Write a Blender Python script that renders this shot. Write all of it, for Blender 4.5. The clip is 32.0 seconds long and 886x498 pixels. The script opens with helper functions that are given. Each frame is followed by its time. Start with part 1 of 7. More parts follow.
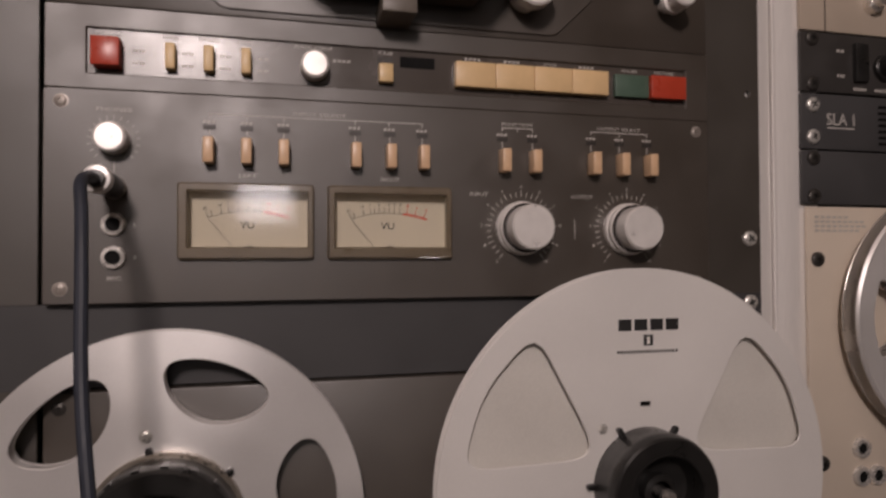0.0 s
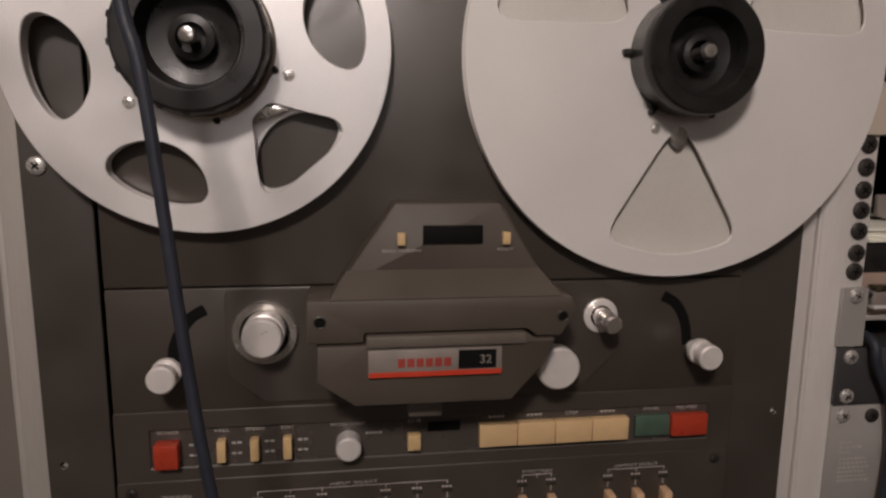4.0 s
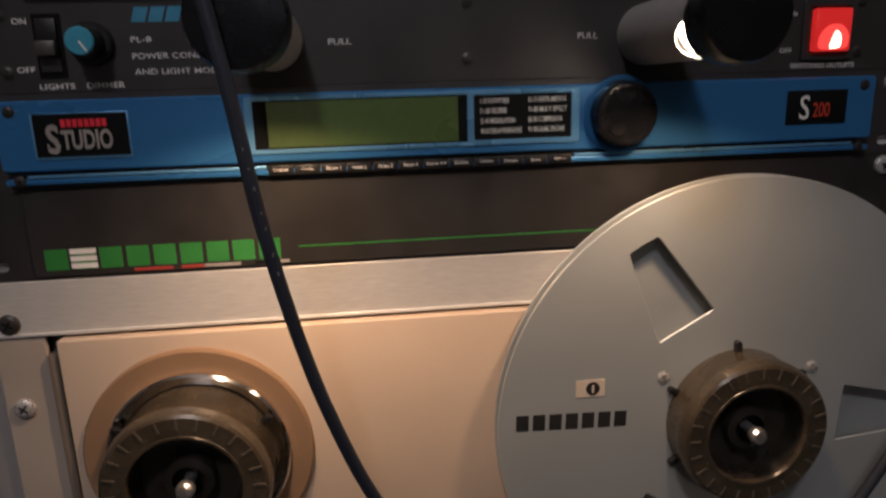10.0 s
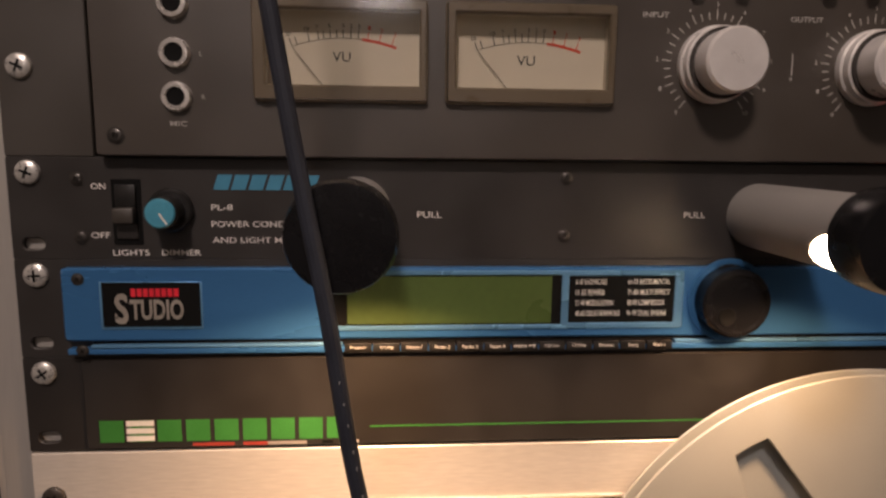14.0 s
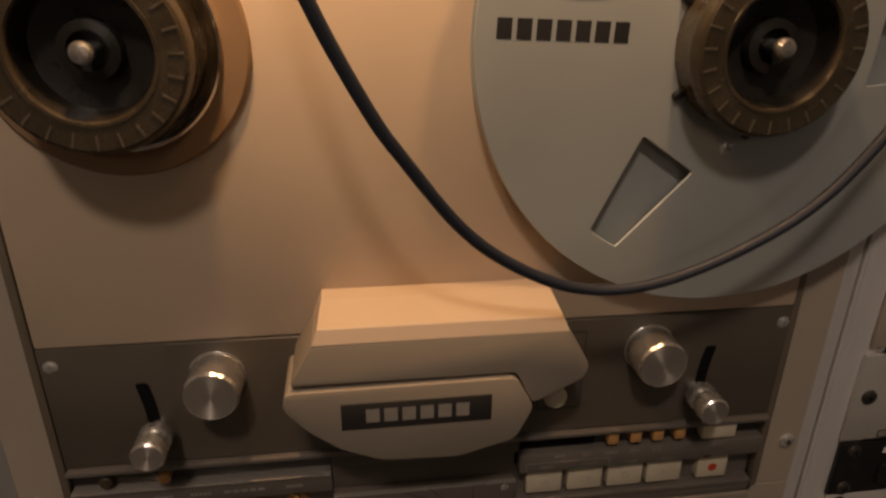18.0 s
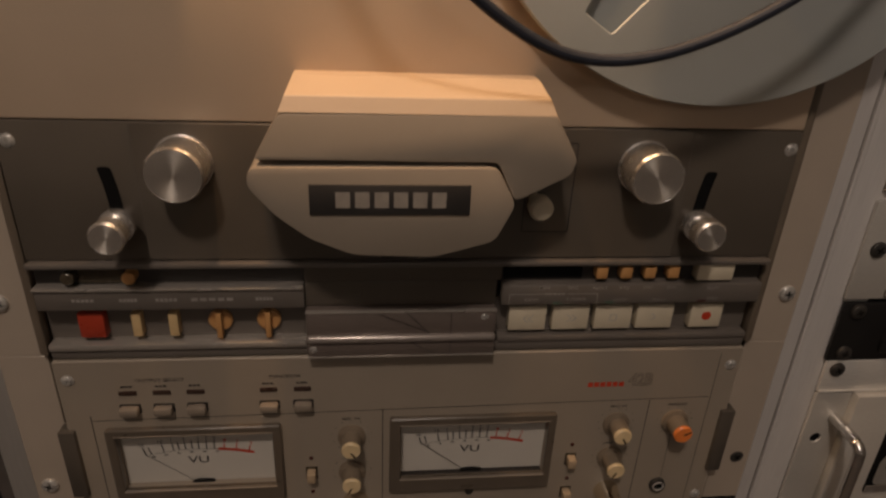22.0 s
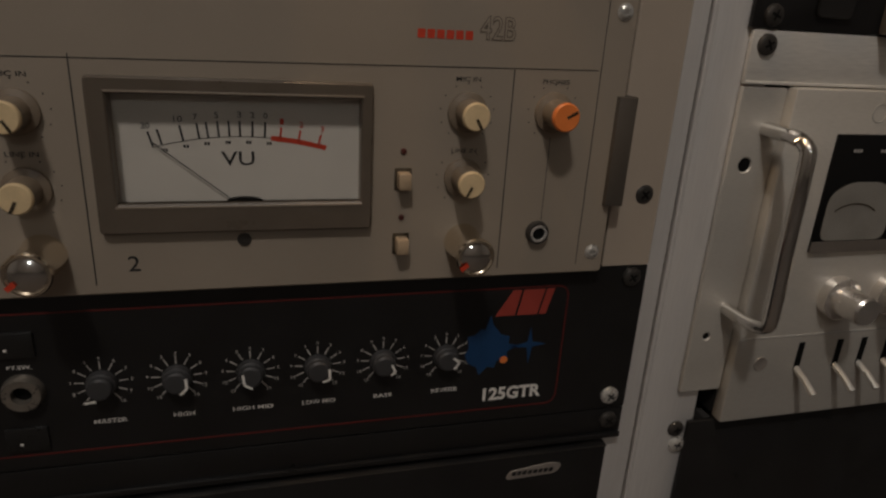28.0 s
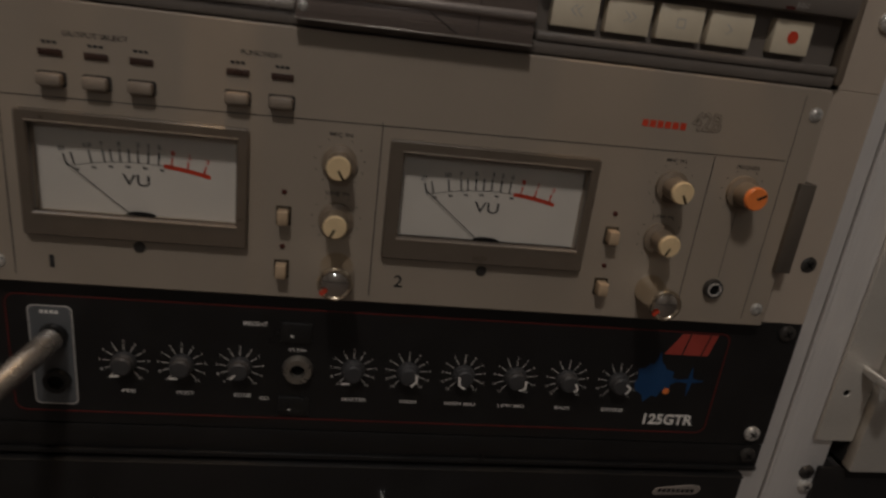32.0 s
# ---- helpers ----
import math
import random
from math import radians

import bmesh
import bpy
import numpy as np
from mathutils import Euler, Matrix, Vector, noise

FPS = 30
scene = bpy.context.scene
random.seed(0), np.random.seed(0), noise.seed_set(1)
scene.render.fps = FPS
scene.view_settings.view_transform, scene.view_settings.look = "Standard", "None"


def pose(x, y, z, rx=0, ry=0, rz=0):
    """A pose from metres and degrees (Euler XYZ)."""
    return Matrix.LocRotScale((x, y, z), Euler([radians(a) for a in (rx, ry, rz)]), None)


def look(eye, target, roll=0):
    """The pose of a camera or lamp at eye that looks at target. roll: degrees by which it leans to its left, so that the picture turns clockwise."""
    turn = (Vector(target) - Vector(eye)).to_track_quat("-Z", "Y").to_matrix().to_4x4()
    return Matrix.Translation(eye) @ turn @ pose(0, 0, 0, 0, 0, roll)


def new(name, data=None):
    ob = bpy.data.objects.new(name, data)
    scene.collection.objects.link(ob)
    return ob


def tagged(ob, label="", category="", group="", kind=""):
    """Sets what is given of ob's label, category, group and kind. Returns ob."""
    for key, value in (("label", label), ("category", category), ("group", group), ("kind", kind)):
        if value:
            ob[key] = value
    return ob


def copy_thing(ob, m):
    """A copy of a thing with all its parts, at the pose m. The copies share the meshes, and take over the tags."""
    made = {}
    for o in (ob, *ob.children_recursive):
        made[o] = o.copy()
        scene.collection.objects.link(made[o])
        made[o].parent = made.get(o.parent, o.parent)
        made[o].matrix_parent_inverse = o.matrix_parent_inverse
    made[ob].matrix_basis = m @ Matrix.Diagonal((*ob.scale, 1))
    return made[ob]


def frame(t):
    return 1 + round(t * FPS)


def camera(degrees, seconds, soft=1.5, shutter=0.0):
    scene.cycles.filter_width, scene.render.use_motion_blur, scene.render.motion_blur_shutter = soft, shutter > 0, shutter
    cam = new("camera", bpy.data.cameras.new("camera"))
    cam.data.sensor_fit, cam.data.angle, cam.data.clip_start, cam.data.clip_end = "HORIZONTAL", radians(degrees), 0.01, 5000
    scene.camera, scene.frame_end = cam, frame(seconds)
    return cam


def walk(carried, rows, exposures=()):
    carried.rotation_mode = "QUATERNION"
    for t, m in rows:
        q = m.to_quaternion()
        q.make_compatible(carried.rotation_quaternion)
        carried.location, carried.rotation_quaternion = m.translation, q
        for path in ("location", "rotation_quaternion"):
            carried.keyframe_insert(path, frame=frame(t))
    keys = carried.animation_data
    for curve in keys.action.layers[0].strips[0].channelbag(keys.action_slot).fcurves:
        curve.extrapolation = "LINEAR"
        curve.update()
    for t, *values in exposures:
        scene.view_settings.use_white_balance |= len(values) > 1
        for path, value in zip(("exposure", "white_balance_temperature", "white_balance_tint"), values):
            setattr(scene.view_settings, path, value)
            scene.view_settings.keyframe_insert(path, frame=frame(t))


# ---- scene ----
cam = camera(67.56, 32.0, soft=2.4, shutter=0.5)
ROWS = [
    (0, -0.0834, -0.3901, 1.6076, 91.09, 0.26, -14.16),
    (0.5, -0.0790, -0.3934, 1.5832, 90.39, -0.23, -11.57),
    (1, -0.0785, -0.4013, 1.5605, 88.20, -0.14, -11.41),
    (1.5, -0.0733, -0.4049, 1.5291, 86.31, -0.23, -10.32),
    (2, -0.0734, -0.4152, 1.5055, 85.26, -0.13, -9.51),
    (2.5, -0.0682, -0.4139, 1.4787, 83.41, -0.03, -9.51),
    (3, -0.0631, -0.4135, 1.4539, 81.79, -0.58, -9.23),
    (3.5, -0.0641, -0.4062, 1.4342, 81.10, -0.91, -8.41),
    (5.5, -0.0442, -0.3863, 1.3763, 78.86, 0.10, -8.19),
    (6, -0.0657, -0.3689, 1.3494, 79.45, -1.53, -9.65),
    (6.5, -0.0586, -0.3664, 1.3187, 78.01, 0.20, -6.98),
    (7, -0.0472, -0.3603, 1.2881, 77.08, 0.35, -5.19),
    (7.5, -0.0482, -0.3486, 1.2400, 76.20, -0.60, -7.44),
    (8, -0.0527, -0.3521, 1.1922, 76.32, 1.04, -6.49),
    (8.5, -0.0543, -0.3414, 1.1432, 76.18, 1.23, -5.89),
    (9, -0.0542, -0.3296, 1.0912, 75.77, 1.52, -5.17),
    (9.5, -0.0502, -0.3349, 1.0662, 76.16, 1.45, -5.91),
    (10, -0.0521, -0.3362, 1.0482, 76.43, 1.70, -6.89),
    (10.5, -0.0508, -0.3367, 1.0271, 76.10, 1.66, -7.00),
    (11, -0.0646, -0.3213, 1.0508, 78.33, 0.18, -5.78),
    (11.5, -0.0761, -0.2980, 1.1002, 81.78, 0.70, -5.01),
    (12, -0.0918, -0.2907, 1.1096, 81.78, -0.22, -3.83),
    (12.5, -0.0893, -0.2980, 1.1090, 81.84, -0.68, -3.72),
    (13, -0.0826, -0.2955, 1.1032, 81.50, -0.51, -3.77),
    (13.5, -0.0795, -0.2936, 1.1055, 81.63, -0.85, -3.56),
    (15.5, -0.0696, -0.3124, 1.0332, 76.45, 0.78, -7.05),
    (16, -0.0727, -0.3031, 0.9938, 73.94, 0.37, -6.51),
    (16.5, -0.0570, -0.3129, 0.9719, 71.37, -0.23, -6.27),
    (17, -0.0506, -0.3153, 0.9448, 68.11, -0.82, -7.50),
    (17.5, -0.0461, -0.3196, 0.9181, 67.80, -0.61, -7.74),
    (18, -0.0451, -0.3204, 0.8976, 66.88, -0.65, -7.81),
    (18.5, -0.0392, -0.3293, 0.8774, 65.75, -0.72, -7.75),
    (19, -0.0383, -0.3405, 0.8512, 65.42, -1.76, -6.18),
    (19.5, -0.0299, -0.3484, 0.8447, 65.85, -2.02, -6.30),
    (20, -0.0243, -0.3482, 0.8417, 65.95, -1.19, -6.35),
    (20.5, -0.0215, -0.3437, 0.8319, 65.27, -1.77, -5.78),
    (21, -0.0244, -0.3394, 0.8240, 64.90, -2.11, -5.87),
    (21.5, -0.0267, -0.3403, 0.8171, 64.63, -1.80, -5.44),
    (22, -0.0276, -0.3398, 0.8060, 64.40, -2.46, -5.72),
    (22.5, -0.0254, -0.3331, 0.7705, 64.81, -2.17, -5.78),
    (23, -0.0142, -0.3217, 0.7274, 67.85, -1.82, -7.07),
    (23.5, -0.0001, -0.3039, 0.6818, 69.29, -2.85, -9.18),
    (24, 0.0077, -0.2837, 0.6356, 68.47, -1.33, -12.44),
    (24.5, 0.0299, -0.2625, 0.6297, 71.27, -1.94, -14.72),
    (25, 0.0347, -0.2671, 0.6263, 72.65, -2.29, -15.12),
    (25.5, 0.0388, -0.2773, 0.6014, 71.27, -1.85, -14.65),
    (26, 0.0506, -0.2810, 0.5721, 69.58, -2.27, -14.76),
    (26.5, 0.0540, -0.2743, 0.5707, 69.93, -2.61, -15.59),
    (28.5, 0.0439, -0.2885, 0.5537, 70.11, -3.52, -14.72),
    (29, 0.0415, -0.2904, 0.5527, 70.00, -3.86, -15.00),
    (29.5, 0.0381, -0.2929, 0.5528, 70.04, -4.13, -14.63),
    (30, 0.0316, -0.2915, 0.5552, 70.21, -4.28, -14.51),
    (30.5, 0.0276, -0.3028, 0.5564, 69.97, -4.78, -13.24),
    (31, 0.0050, -0.3072, 0.5724, 69.15, -4.38, -10.88),
    (31.5, -0.0180, -0.3163, 0.5759, 69.35, -6.51, -8.49),
    (32, -0.0340, -0.3325, 0.5888, 70.26, -6.77, -6.37),
]
EXPOSURES = [(0.0, 0.04, 6450, 18), (2.0, -0.12, 6450, 18), (3.5, 0.3, 6400, 15), (6.0, 0.4, 6400, 11), (7.0, 0.35, 6400, 11), (9.0, 0.06, 5600, 12), (10.0, -0.24, 5600, 13), (11.0, -0.37, 5900, 14), (12.0, 0.48, 6650, 17), (13.5, 0.69, 6800, 20), (15.5, -0.44, 7100, 16), (16.0, -0.61, 7400, 16), (17.0, -0.1, 7400, 14), (18.0, 0.14, 7350, 13), (19.0, 0.23, 7100, 10), (21.0, 0.4, 6950, 10), (23.0, 0.5, 6950, 14), (25.0, 0.6, 6250, 8), (26.0, 0.6, 6150, 6), (30.0, 0.52, 6050, 3), (32.0, 0.44, 6050, 5)]
walk(cam, [(t, pose(x, y, z, rx, ry, rz)) for t, x, y, z, rx, ry, rz in ROWS], EXPOSURES)

# ---- light: a ceiling lamp in the room, up to the left, and the two pull-out rack lights ----
world = bpy.data.worlds.new("world")
scene.world = world
world.use_nodes = True
world.node_tree.nodes["Background"].inputs[0].default_value = (0.06, 0.05, 0.04, 1)
world.node_tree.nodes["Background"].inputs[1].default_value = 0.15


def lamp(name, kind, m, watts, colour, size, size_y=0.0):
    data = bpy.data.lights.new(name, kind)
    data.energy, data.color = watts, colour
    if kind == "AREA":
        data.shape, data.size, data.size_y = "RECTANGLE", size, size_y or size
    else:
        data.shadow_soft_size = size
    ob = new(name, data)
    ob.matrix_world = m
    return ob


lamp("ceiling_lamp", "POINT", pose(-0.26, -0.98, 2.04), 24.0, (1.0, 0.87, 0.79), 0.075)
lamp("window_light", "AREA", look((-0.14, -3.3, 2.02), (-0.1, 0.0, 1.5)), 2.8, (1.0, 0.94, 0.90), 0.26, 0.36)
for tx, ty, tz, w in ((-0.0925, -0.068, 1.0585, 0.31), (0.0900, -0.066, 1.0560, 0.185)):
    bulb = lamp("rack_light_bulb", "AREA", look((tx, ty, tz), (tx, ty - 0.004, 0.8)), w, (1.0, 0.61, 0.32), 0.018, 0.016)
    bulb.data.spread = radians(138)

# ---- materials ----
def material(name, colour, rough=0.5, metal=0.0, vary=0.12, scale=60.0, bump=0.02, grain=900.0, stretch=None,
             coat=0.0, emit=None, emit_strength=0.0, wear=0.0, wear_colour=(0.4, 0.38, 0.35), spec=0.5):
    m = bpy.data.materials.new(name)
    m.use_nodes = True
    nt = m.node_tree
    b = nt.nodes["Principled BSDF"]
    link = nt.links.new
    tc = nt.nodes.new("ShaderNodeTexCoord")
    mp = nt.nodes.new("ShaderNodeMapping")
    geo = nt.nodes.new("ShaderNodeNewGeometry")
    link(geo.outputs["Position"], mp.inputs[0])
    if stretch:
        mp.inputs["Scale"].default_value = stretch
    big = nt.nodes.new("ShaderNodeTexNoise")
    big.inputs["Scale"].default_value, big.inputs["Detail"].default_value = scale, 5
    link(mp.outputs[0], big.inputs["Vector"])
    fine = nt.nodes.new("ShaderNodeTexNoise")
    fine.inputs["Scale"].default_value, fine.inputs["Detail"].default_value = grain, 3
    link(mp.outputs[0], fine.inputs["Vector"])
    ramp = nt.nodes.new("ShaderNodeMapRange")
    ramp.inputs[1].default_value, ramp.inputs[2].default_value = 0.25, 0.75
    ramp.inputs[3].default_value, ramp.inputs[4].default_value = 1 - vary, 1 + vary
    link(big.outputs[0], ramp.inputs[0])
    fr = nt.nodes.new("ShaderNodeMapRange")
    fr.inputs[1].default_value, fr.inputs[2].default_value = 0.25, 0.75
    fr.inputs[3].default_value, fr.inputs[4].default_value = 1 - vary * 0.6, 1 + vary * 0.6
    link(fine.outputs[0], fr.inputs[0])
    mul = nt.nodes.new("ShaderNodeMath")
    mul.operation = "MULTIPLY"
    link(ramp.outputs[0], mul.inputs[0])
    link(fr.outputs[0], mul.inputs[1])
    vm = nt.nodes.new("ShaderNodeVectorMath")
    vm.operation = "SCALE"
    vm.inputs[0].default_value = colour
    link(mul.outputs[0], vm.inputs["Scale"])
    colour_out = vm.outputs[0]
    if wear:
        wn = nt.nodes.new("ShaderNodeTexNoise")
        wn.inputs["Scale"].default_value, wn.inputs["Detail"].default_value, wn.inputs["Roughness"].default_value = scale * 2.5, 8, 0.75
        link(geo.outputs["Position"], wn.inputs["Vector"])
        wr = nt.nodes.new("ShaderNodeMapRange")
        wr.inputs[1].default_value, wr.inputs[2].default_value = 0.66, 0.78
        wr.inputs[4].default_value = wear
        link(wn.outputs[0], wr.inputs[0])
        mx = nt.nodes.new("ShaderNodeMix")
        mx.data_type = "RGBA"
        link(wr.outputs[0], mx.inputs["Factor"])
        link(colour_out, mx.inputs["A"])
        mx.inputs["B"].default_value = (*wear_colour, 1)
        colour_out = mx.outputs["Result"]
    link(colour_out, b.inputs["Base Color"])
    rr = nt.nodes.new("ShaderNodeMapRange")
    rr.inputs[1].default_value, rr.inputs[2].default_value = 0.25, 0.75
    rr.inputs[3].default_value, rr.inputs[4].default_value = max(0.03, rough - 0.1), min(1, rough + 0.1)
    link(big.outputs[0], rr.inputs[0])
    link(rr.outputs[0], b.inputs["Roughness"])
    b.inputs["Metallic"].default_value = metal
    b.inputs["Coat Weight"].default_value = coat
    b.inputs["Specular IOR Level"].default_value = spec
    if bump:
        bp = nt.nodes.new("ShaderNodeBump")
        bp.inputs["Strength"].default_value, bp.inputs["Distance"].default_value = min(1, bump * 10), 0.0003
        link(fine.outputs[0], bp.inputs["Height"])
        link(bp.outputs[0], b.inputs["Normal"])
    if emit:
        b.inputs["Emission Color"].default_value = (*emit, 1)
        b.inputs["Emission Strength"].default_value = emit_strength
    return m


def glass_material(name, rough=0.02, tint=(1, 1, 1)):
    m = bpy.data.materials.new(name)
    m.use_nodes = True
    nt = m.node_tree
    out = nt.nodes["Material Output"]
    tr = nt.nodes.new("ShaderNodeBsdfTransparent")
    tr.inputs[0].default_value = (*tint, 1)
    gl = nt.nodes.new("ShaderNodeBsdfGlossy")
    gl.inputs["Roughness"].default_value = rough
    fr = nt.nodes.new("ShaderNodeFresnel")
    fr.inputs[0].default_value = 1.45
    mx = nt.nodes.new("ShaderNodeMixShader")
    nt.links.new(fr.outputs[0], mx.inputs[0])
    nt.links.new(tr.outputs[0], mx.inputs[1])
    nt.links.new(gl.outputs[0], mx.inputs[2])
    nt.links.new(mx.outputs[0], out.inputs[0])
    return m


DECK = material("deck_paint", (0.053, 0.043, 0.0345), 0.42, 0.0, 0.08, 30, 0.02, 2500, wear=0.08, wear_colour=(0.16, 0.14, 0.12), spec=0.9)
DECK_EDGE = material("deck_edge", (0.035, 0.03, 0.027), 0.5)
EAR = material("ear_paint", (0.048, 0.041, 0.034), 0.44, 0.0, 0.08, 25, 0.02, 2500, wear=0.10, wear_colour=(0.16, 0.14, 0.12), spec=0.9)
COVER = material("cover_plastic", (0.080, 0.066, 0.052), 0.54, 0.0, 0.08, 40, 0.02, 2000, wear=0.25, wear_colour=(0.2, 0.18, 0.16), spec=0.55)
BLUEBLACK = material("blank_paint", (0.045, 0.044, 0.045), 0.5, 0.0, 0.08, 30, 0.02, 2500, wear=0.1)
BLACK = material("black_paint", (0.034, 0.031, 0.029), 0.42, 0.0, 0.15, 40, 0.02, 2500, wear=0.15, wear_colour=(0.1, 0.09, 0.08))
SATIN_BLACK = material("satin_black_paint", (0.024, 0.0215, 0.020), 0.46, 0.0, 0.15, 40, 0.02, 2500, wear=0.15, wear_colour=(0.1, 0.09, 0.08))
VOID = material("deep_black", (0.006, 0.006, 0.006), 0.7, spec=0.12)
RUBBER = material("black_plastic", (0.014, 0.0135, 0.013), 0.33, 0.0, 0.2, 90, 0.02, 1500, wear=0.15, wear_colour=(0.08, 0.075, 0.07))
ALU = material("brushed_aluminium", (0.83, 0.80, 0.77), 0.36, 0.30, 0.07, 22, 0.015, 900, stretch=(1, 1, 0.06), wear=0.25, wear_colour=(0.42, 0.39, 0.36))
ALU_BAR = material("scuffed_aluminium_bar", (0.76, 0.73, 0.68), 0.36, 0.4, 0.15, 18, 0.012, 900, stretch=(0.12, 1, 1), wear=0.3, wear_colour=(0.55, 0.5, 0.44))
SATIN = material("satin_aluminium", (0.86, 0.83, 0.8), 0.34, 0.35, 0.05, 120, 0.01, 2500)
CHROME = material("chrome", (0.75, 0.73, 0.7), 0.13, 1.0, 0.05, 100, 0)
SPUN = material("spun_aluminium", (0.84, 0.81, 0.77), 0.24, 0.9, 0.1, 60, 0.02, 1200)
SCREW = material("zinc_screw", (0.68, 0.66, 0.62), 0.3, 0.6, 0.2, 400, 0.02, 2000)
SCREW_DARK = material("black_screw", (0.06, 0.055, 0.05), 0.36, 0.5, 0.2, 400, 0.02, 2000)
REEL_L = material("silver_reel", (0.87, 0.85, 0.835), 0.36, 0.6, 0.05, 18, 0.015, 1800)
REEL_R = material("grey_white_reel", (0.76, 0.738, 0.71), 0.46, 0.15, 0.05, 14, 0.012, 1800, wear=0.05)
REEL_M = material("grey_metal_reel", (0.45, 0.47, 0.45), 0.42, 0.35, 0.05, 16, 0.015, 1500)
PACK = material("cream_reel_inside", (0.66, 0.635, 0.59), 0.5, 0.1, 0.07, 20, 0.01, 900)
CREAM = material("cream_plastic", (0.66, 0.47, 0.24), 0.4, 0.0, 0.08, 200, 0.01, 1500)
KEY = material("yellow_cream_key", (0.70, 0.49, 0.26), 0.38, 0.0, 0.06, 80, 0.01, 1500)
RED = material("red_key", (0.42, 0.048, 0.022), 0.32, 0.0, 0.1, 100, 0.01, 1500)
GREEN = material("dark_green_key", (0.07, 0.115, 0.085), 0.38, 0.0, 0.1, 100, 0.01, 1500)
RED_FLAT = material("red_print", (0.55, 0.05, 0.02), 0.45)
WHITE_PRINT = material("white_print", (0.8, 0.77, 0.72), 0.5)
GREY_PRINT = material("grey_print", (0.44, 0.42, 0.39), 0.5)
BLACK_PRINT = material("black_print", (0.02, 0.02, 0.02), 0.5)
VU_FACE = material("meter_dial_paper", (0.57, 0.51, 0.39), 0.7, 0.0, 0.04, 60, 0, 500)
VU_FACE_W = material("white_meter_dial_paper", (0.64, 0.59, 0.52), 0.7, 0.0, 0.04, 60, 0, 500)
VU_FRAME = material("meter_frame_plastic", (0.135, 0.105, 0.068), 0.34, 0.0, 0.08, 80, 0.01, 1500)
VU_FRAME_DARK = material("dark_meter_frame_plastic", (0.115, 0.092, 0.07), 0.34, 0.0, 0.08, 80, 0.01, 1500)
GLASS = glass_material("meter_window", 0.08)
BLUE = material("blue_anodised", (0.048, 0.185, 0.42), 0.30, 0.3, 0.06, 20, 0.01, 2500, stretch=(0.2, 1, 1))
BLUE_LIGHT = material("bright_blue_edge", (0.16, 0.38, 0.62), 0.3, 0.45, 0.06, 30, 0.01)
LCD = material("olive_display", (0.075, 0.118, 0.034), 0.3, 0.0, 0.1, 14, 0, 300)
CYAN = material("cyan_print", (0.055, 0.26, 0.40), 0.45)
CYAN_KNOB = material("turquoise_plastic", (0.07, 0.33, 0.46), 0.4)
GREEN_PRINT = material("green_print", (0.035, 0.20, 0.036), 0.5)
TUBE = material("grey_tube_paint", (0.32, 0.305, 0.285), 0.5, 0.0, 0.05, 40, 0.01, 2000)
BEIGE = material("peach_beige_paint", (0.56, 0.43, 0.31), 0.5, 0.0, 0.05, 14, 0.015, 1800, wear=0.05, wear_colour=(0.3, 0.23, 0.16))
BEIGE_EAR = material("beige_grey_paint", (0.42, 0.35, 0.28), 0.5, 0.0, 0.06, 20, 0.015, 1800, wear=0.1, wear_colour=(0.3, 0.24, 0.18))
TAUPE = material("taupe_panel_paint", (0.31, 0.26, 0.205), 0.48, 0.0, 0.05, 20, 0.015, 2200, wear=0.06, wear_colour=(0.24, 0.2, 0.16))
TURNTABLE = material("brown_felt_disc", (0.26, 0.155, 0.08), 0.75, 0.0, 0.08, 40, 0.02, 1500)
HUB = material("smoked_hub_plastic", (0.062, 0.048, 0.031), 0.26, 0.1, 0.3, 60, 0.015, 900, wear=0.35, wear_colour=(0.24, 0.2, 0.14))
# paler copy of SMOKE: the ridge's highlight is put into the colour
SMOKE_LITE = material("highlit_dark_ridge", (0.37, 0.325, 0.295), 0.25, 0.5, 0.1, 30, 0.01, 1500, stretch=(0.15, 1, 1))
TRANSPORT = material("dark_taupe_paint", (0.100, 0.083, 0.065), 0.48, 0.0, 0.07, 25, 0.02, 2200, wear=0.1)
CTRL = material("control_strip_plastic", (0.150, 0.130, 0.112), 0.38, 0.1, 0.08, 30, 0.015, 2000, wear=0.15, wear_colour=(0.25, 0.22, 0.19))
# worn edges of the strip, paler still to carry their highlights
CTRL_LITE = material("worn_highlit_strip_edge", (0.46, 0.42, 0.375), 0.28, 0.55, 0.15, 30, 0.02, 1500, stretch=(0.2, 1, 1))
SMOKE = material("brushed_dark_strip", (0.17, 0.138, 0.120), 0.30, 0.22, 0.12, 30, 0.02, 1500, stretch=(0.15, 1, 1))
IVORY = material("ivory_key", (0.64, 0.56, 0.42), 0.4, 0.0, 0.06, 90, 0.01, 1500)
AMBER = material("amber_key", (0.56, 0.29, 0.11), 0.4, 0.0, 0.08, 120, 0.01, 1500)
CREAM_KNOB = material("cream_knob", (0.72, 0.55, 0.32), 0.4, 0.0, 0.08, 150, 0.01, 1500)
ORANGE = material("orange_knob", (0.8, 0.22, 0.05), 0.38, 0.0, 0.06, 150, 0.01, 1500)
CABLE = material("black_cable_rubber", (0.022, 0.026, 0.038), 0.58, 0.0, 0.15, 120, 0.02, 900, wear=0.15, wear_colour=(0.16, 0.16, 0.17))
NEON = material("lit_red_rocker", (0.4, 0.012, 0.010), 0.2, 0.0, 0.1, 80, 0, 500, emit=(1.0, 0.03, 0.022), emit_strength=0.55)
NEON_MID = material("inner_red_glow", (0.5, 0.02, 0.015), 0.2, 0.0, 0.2, 160, 0, 500, emit=(1.0, 0.07, 0.05), emit_strength=1.2)
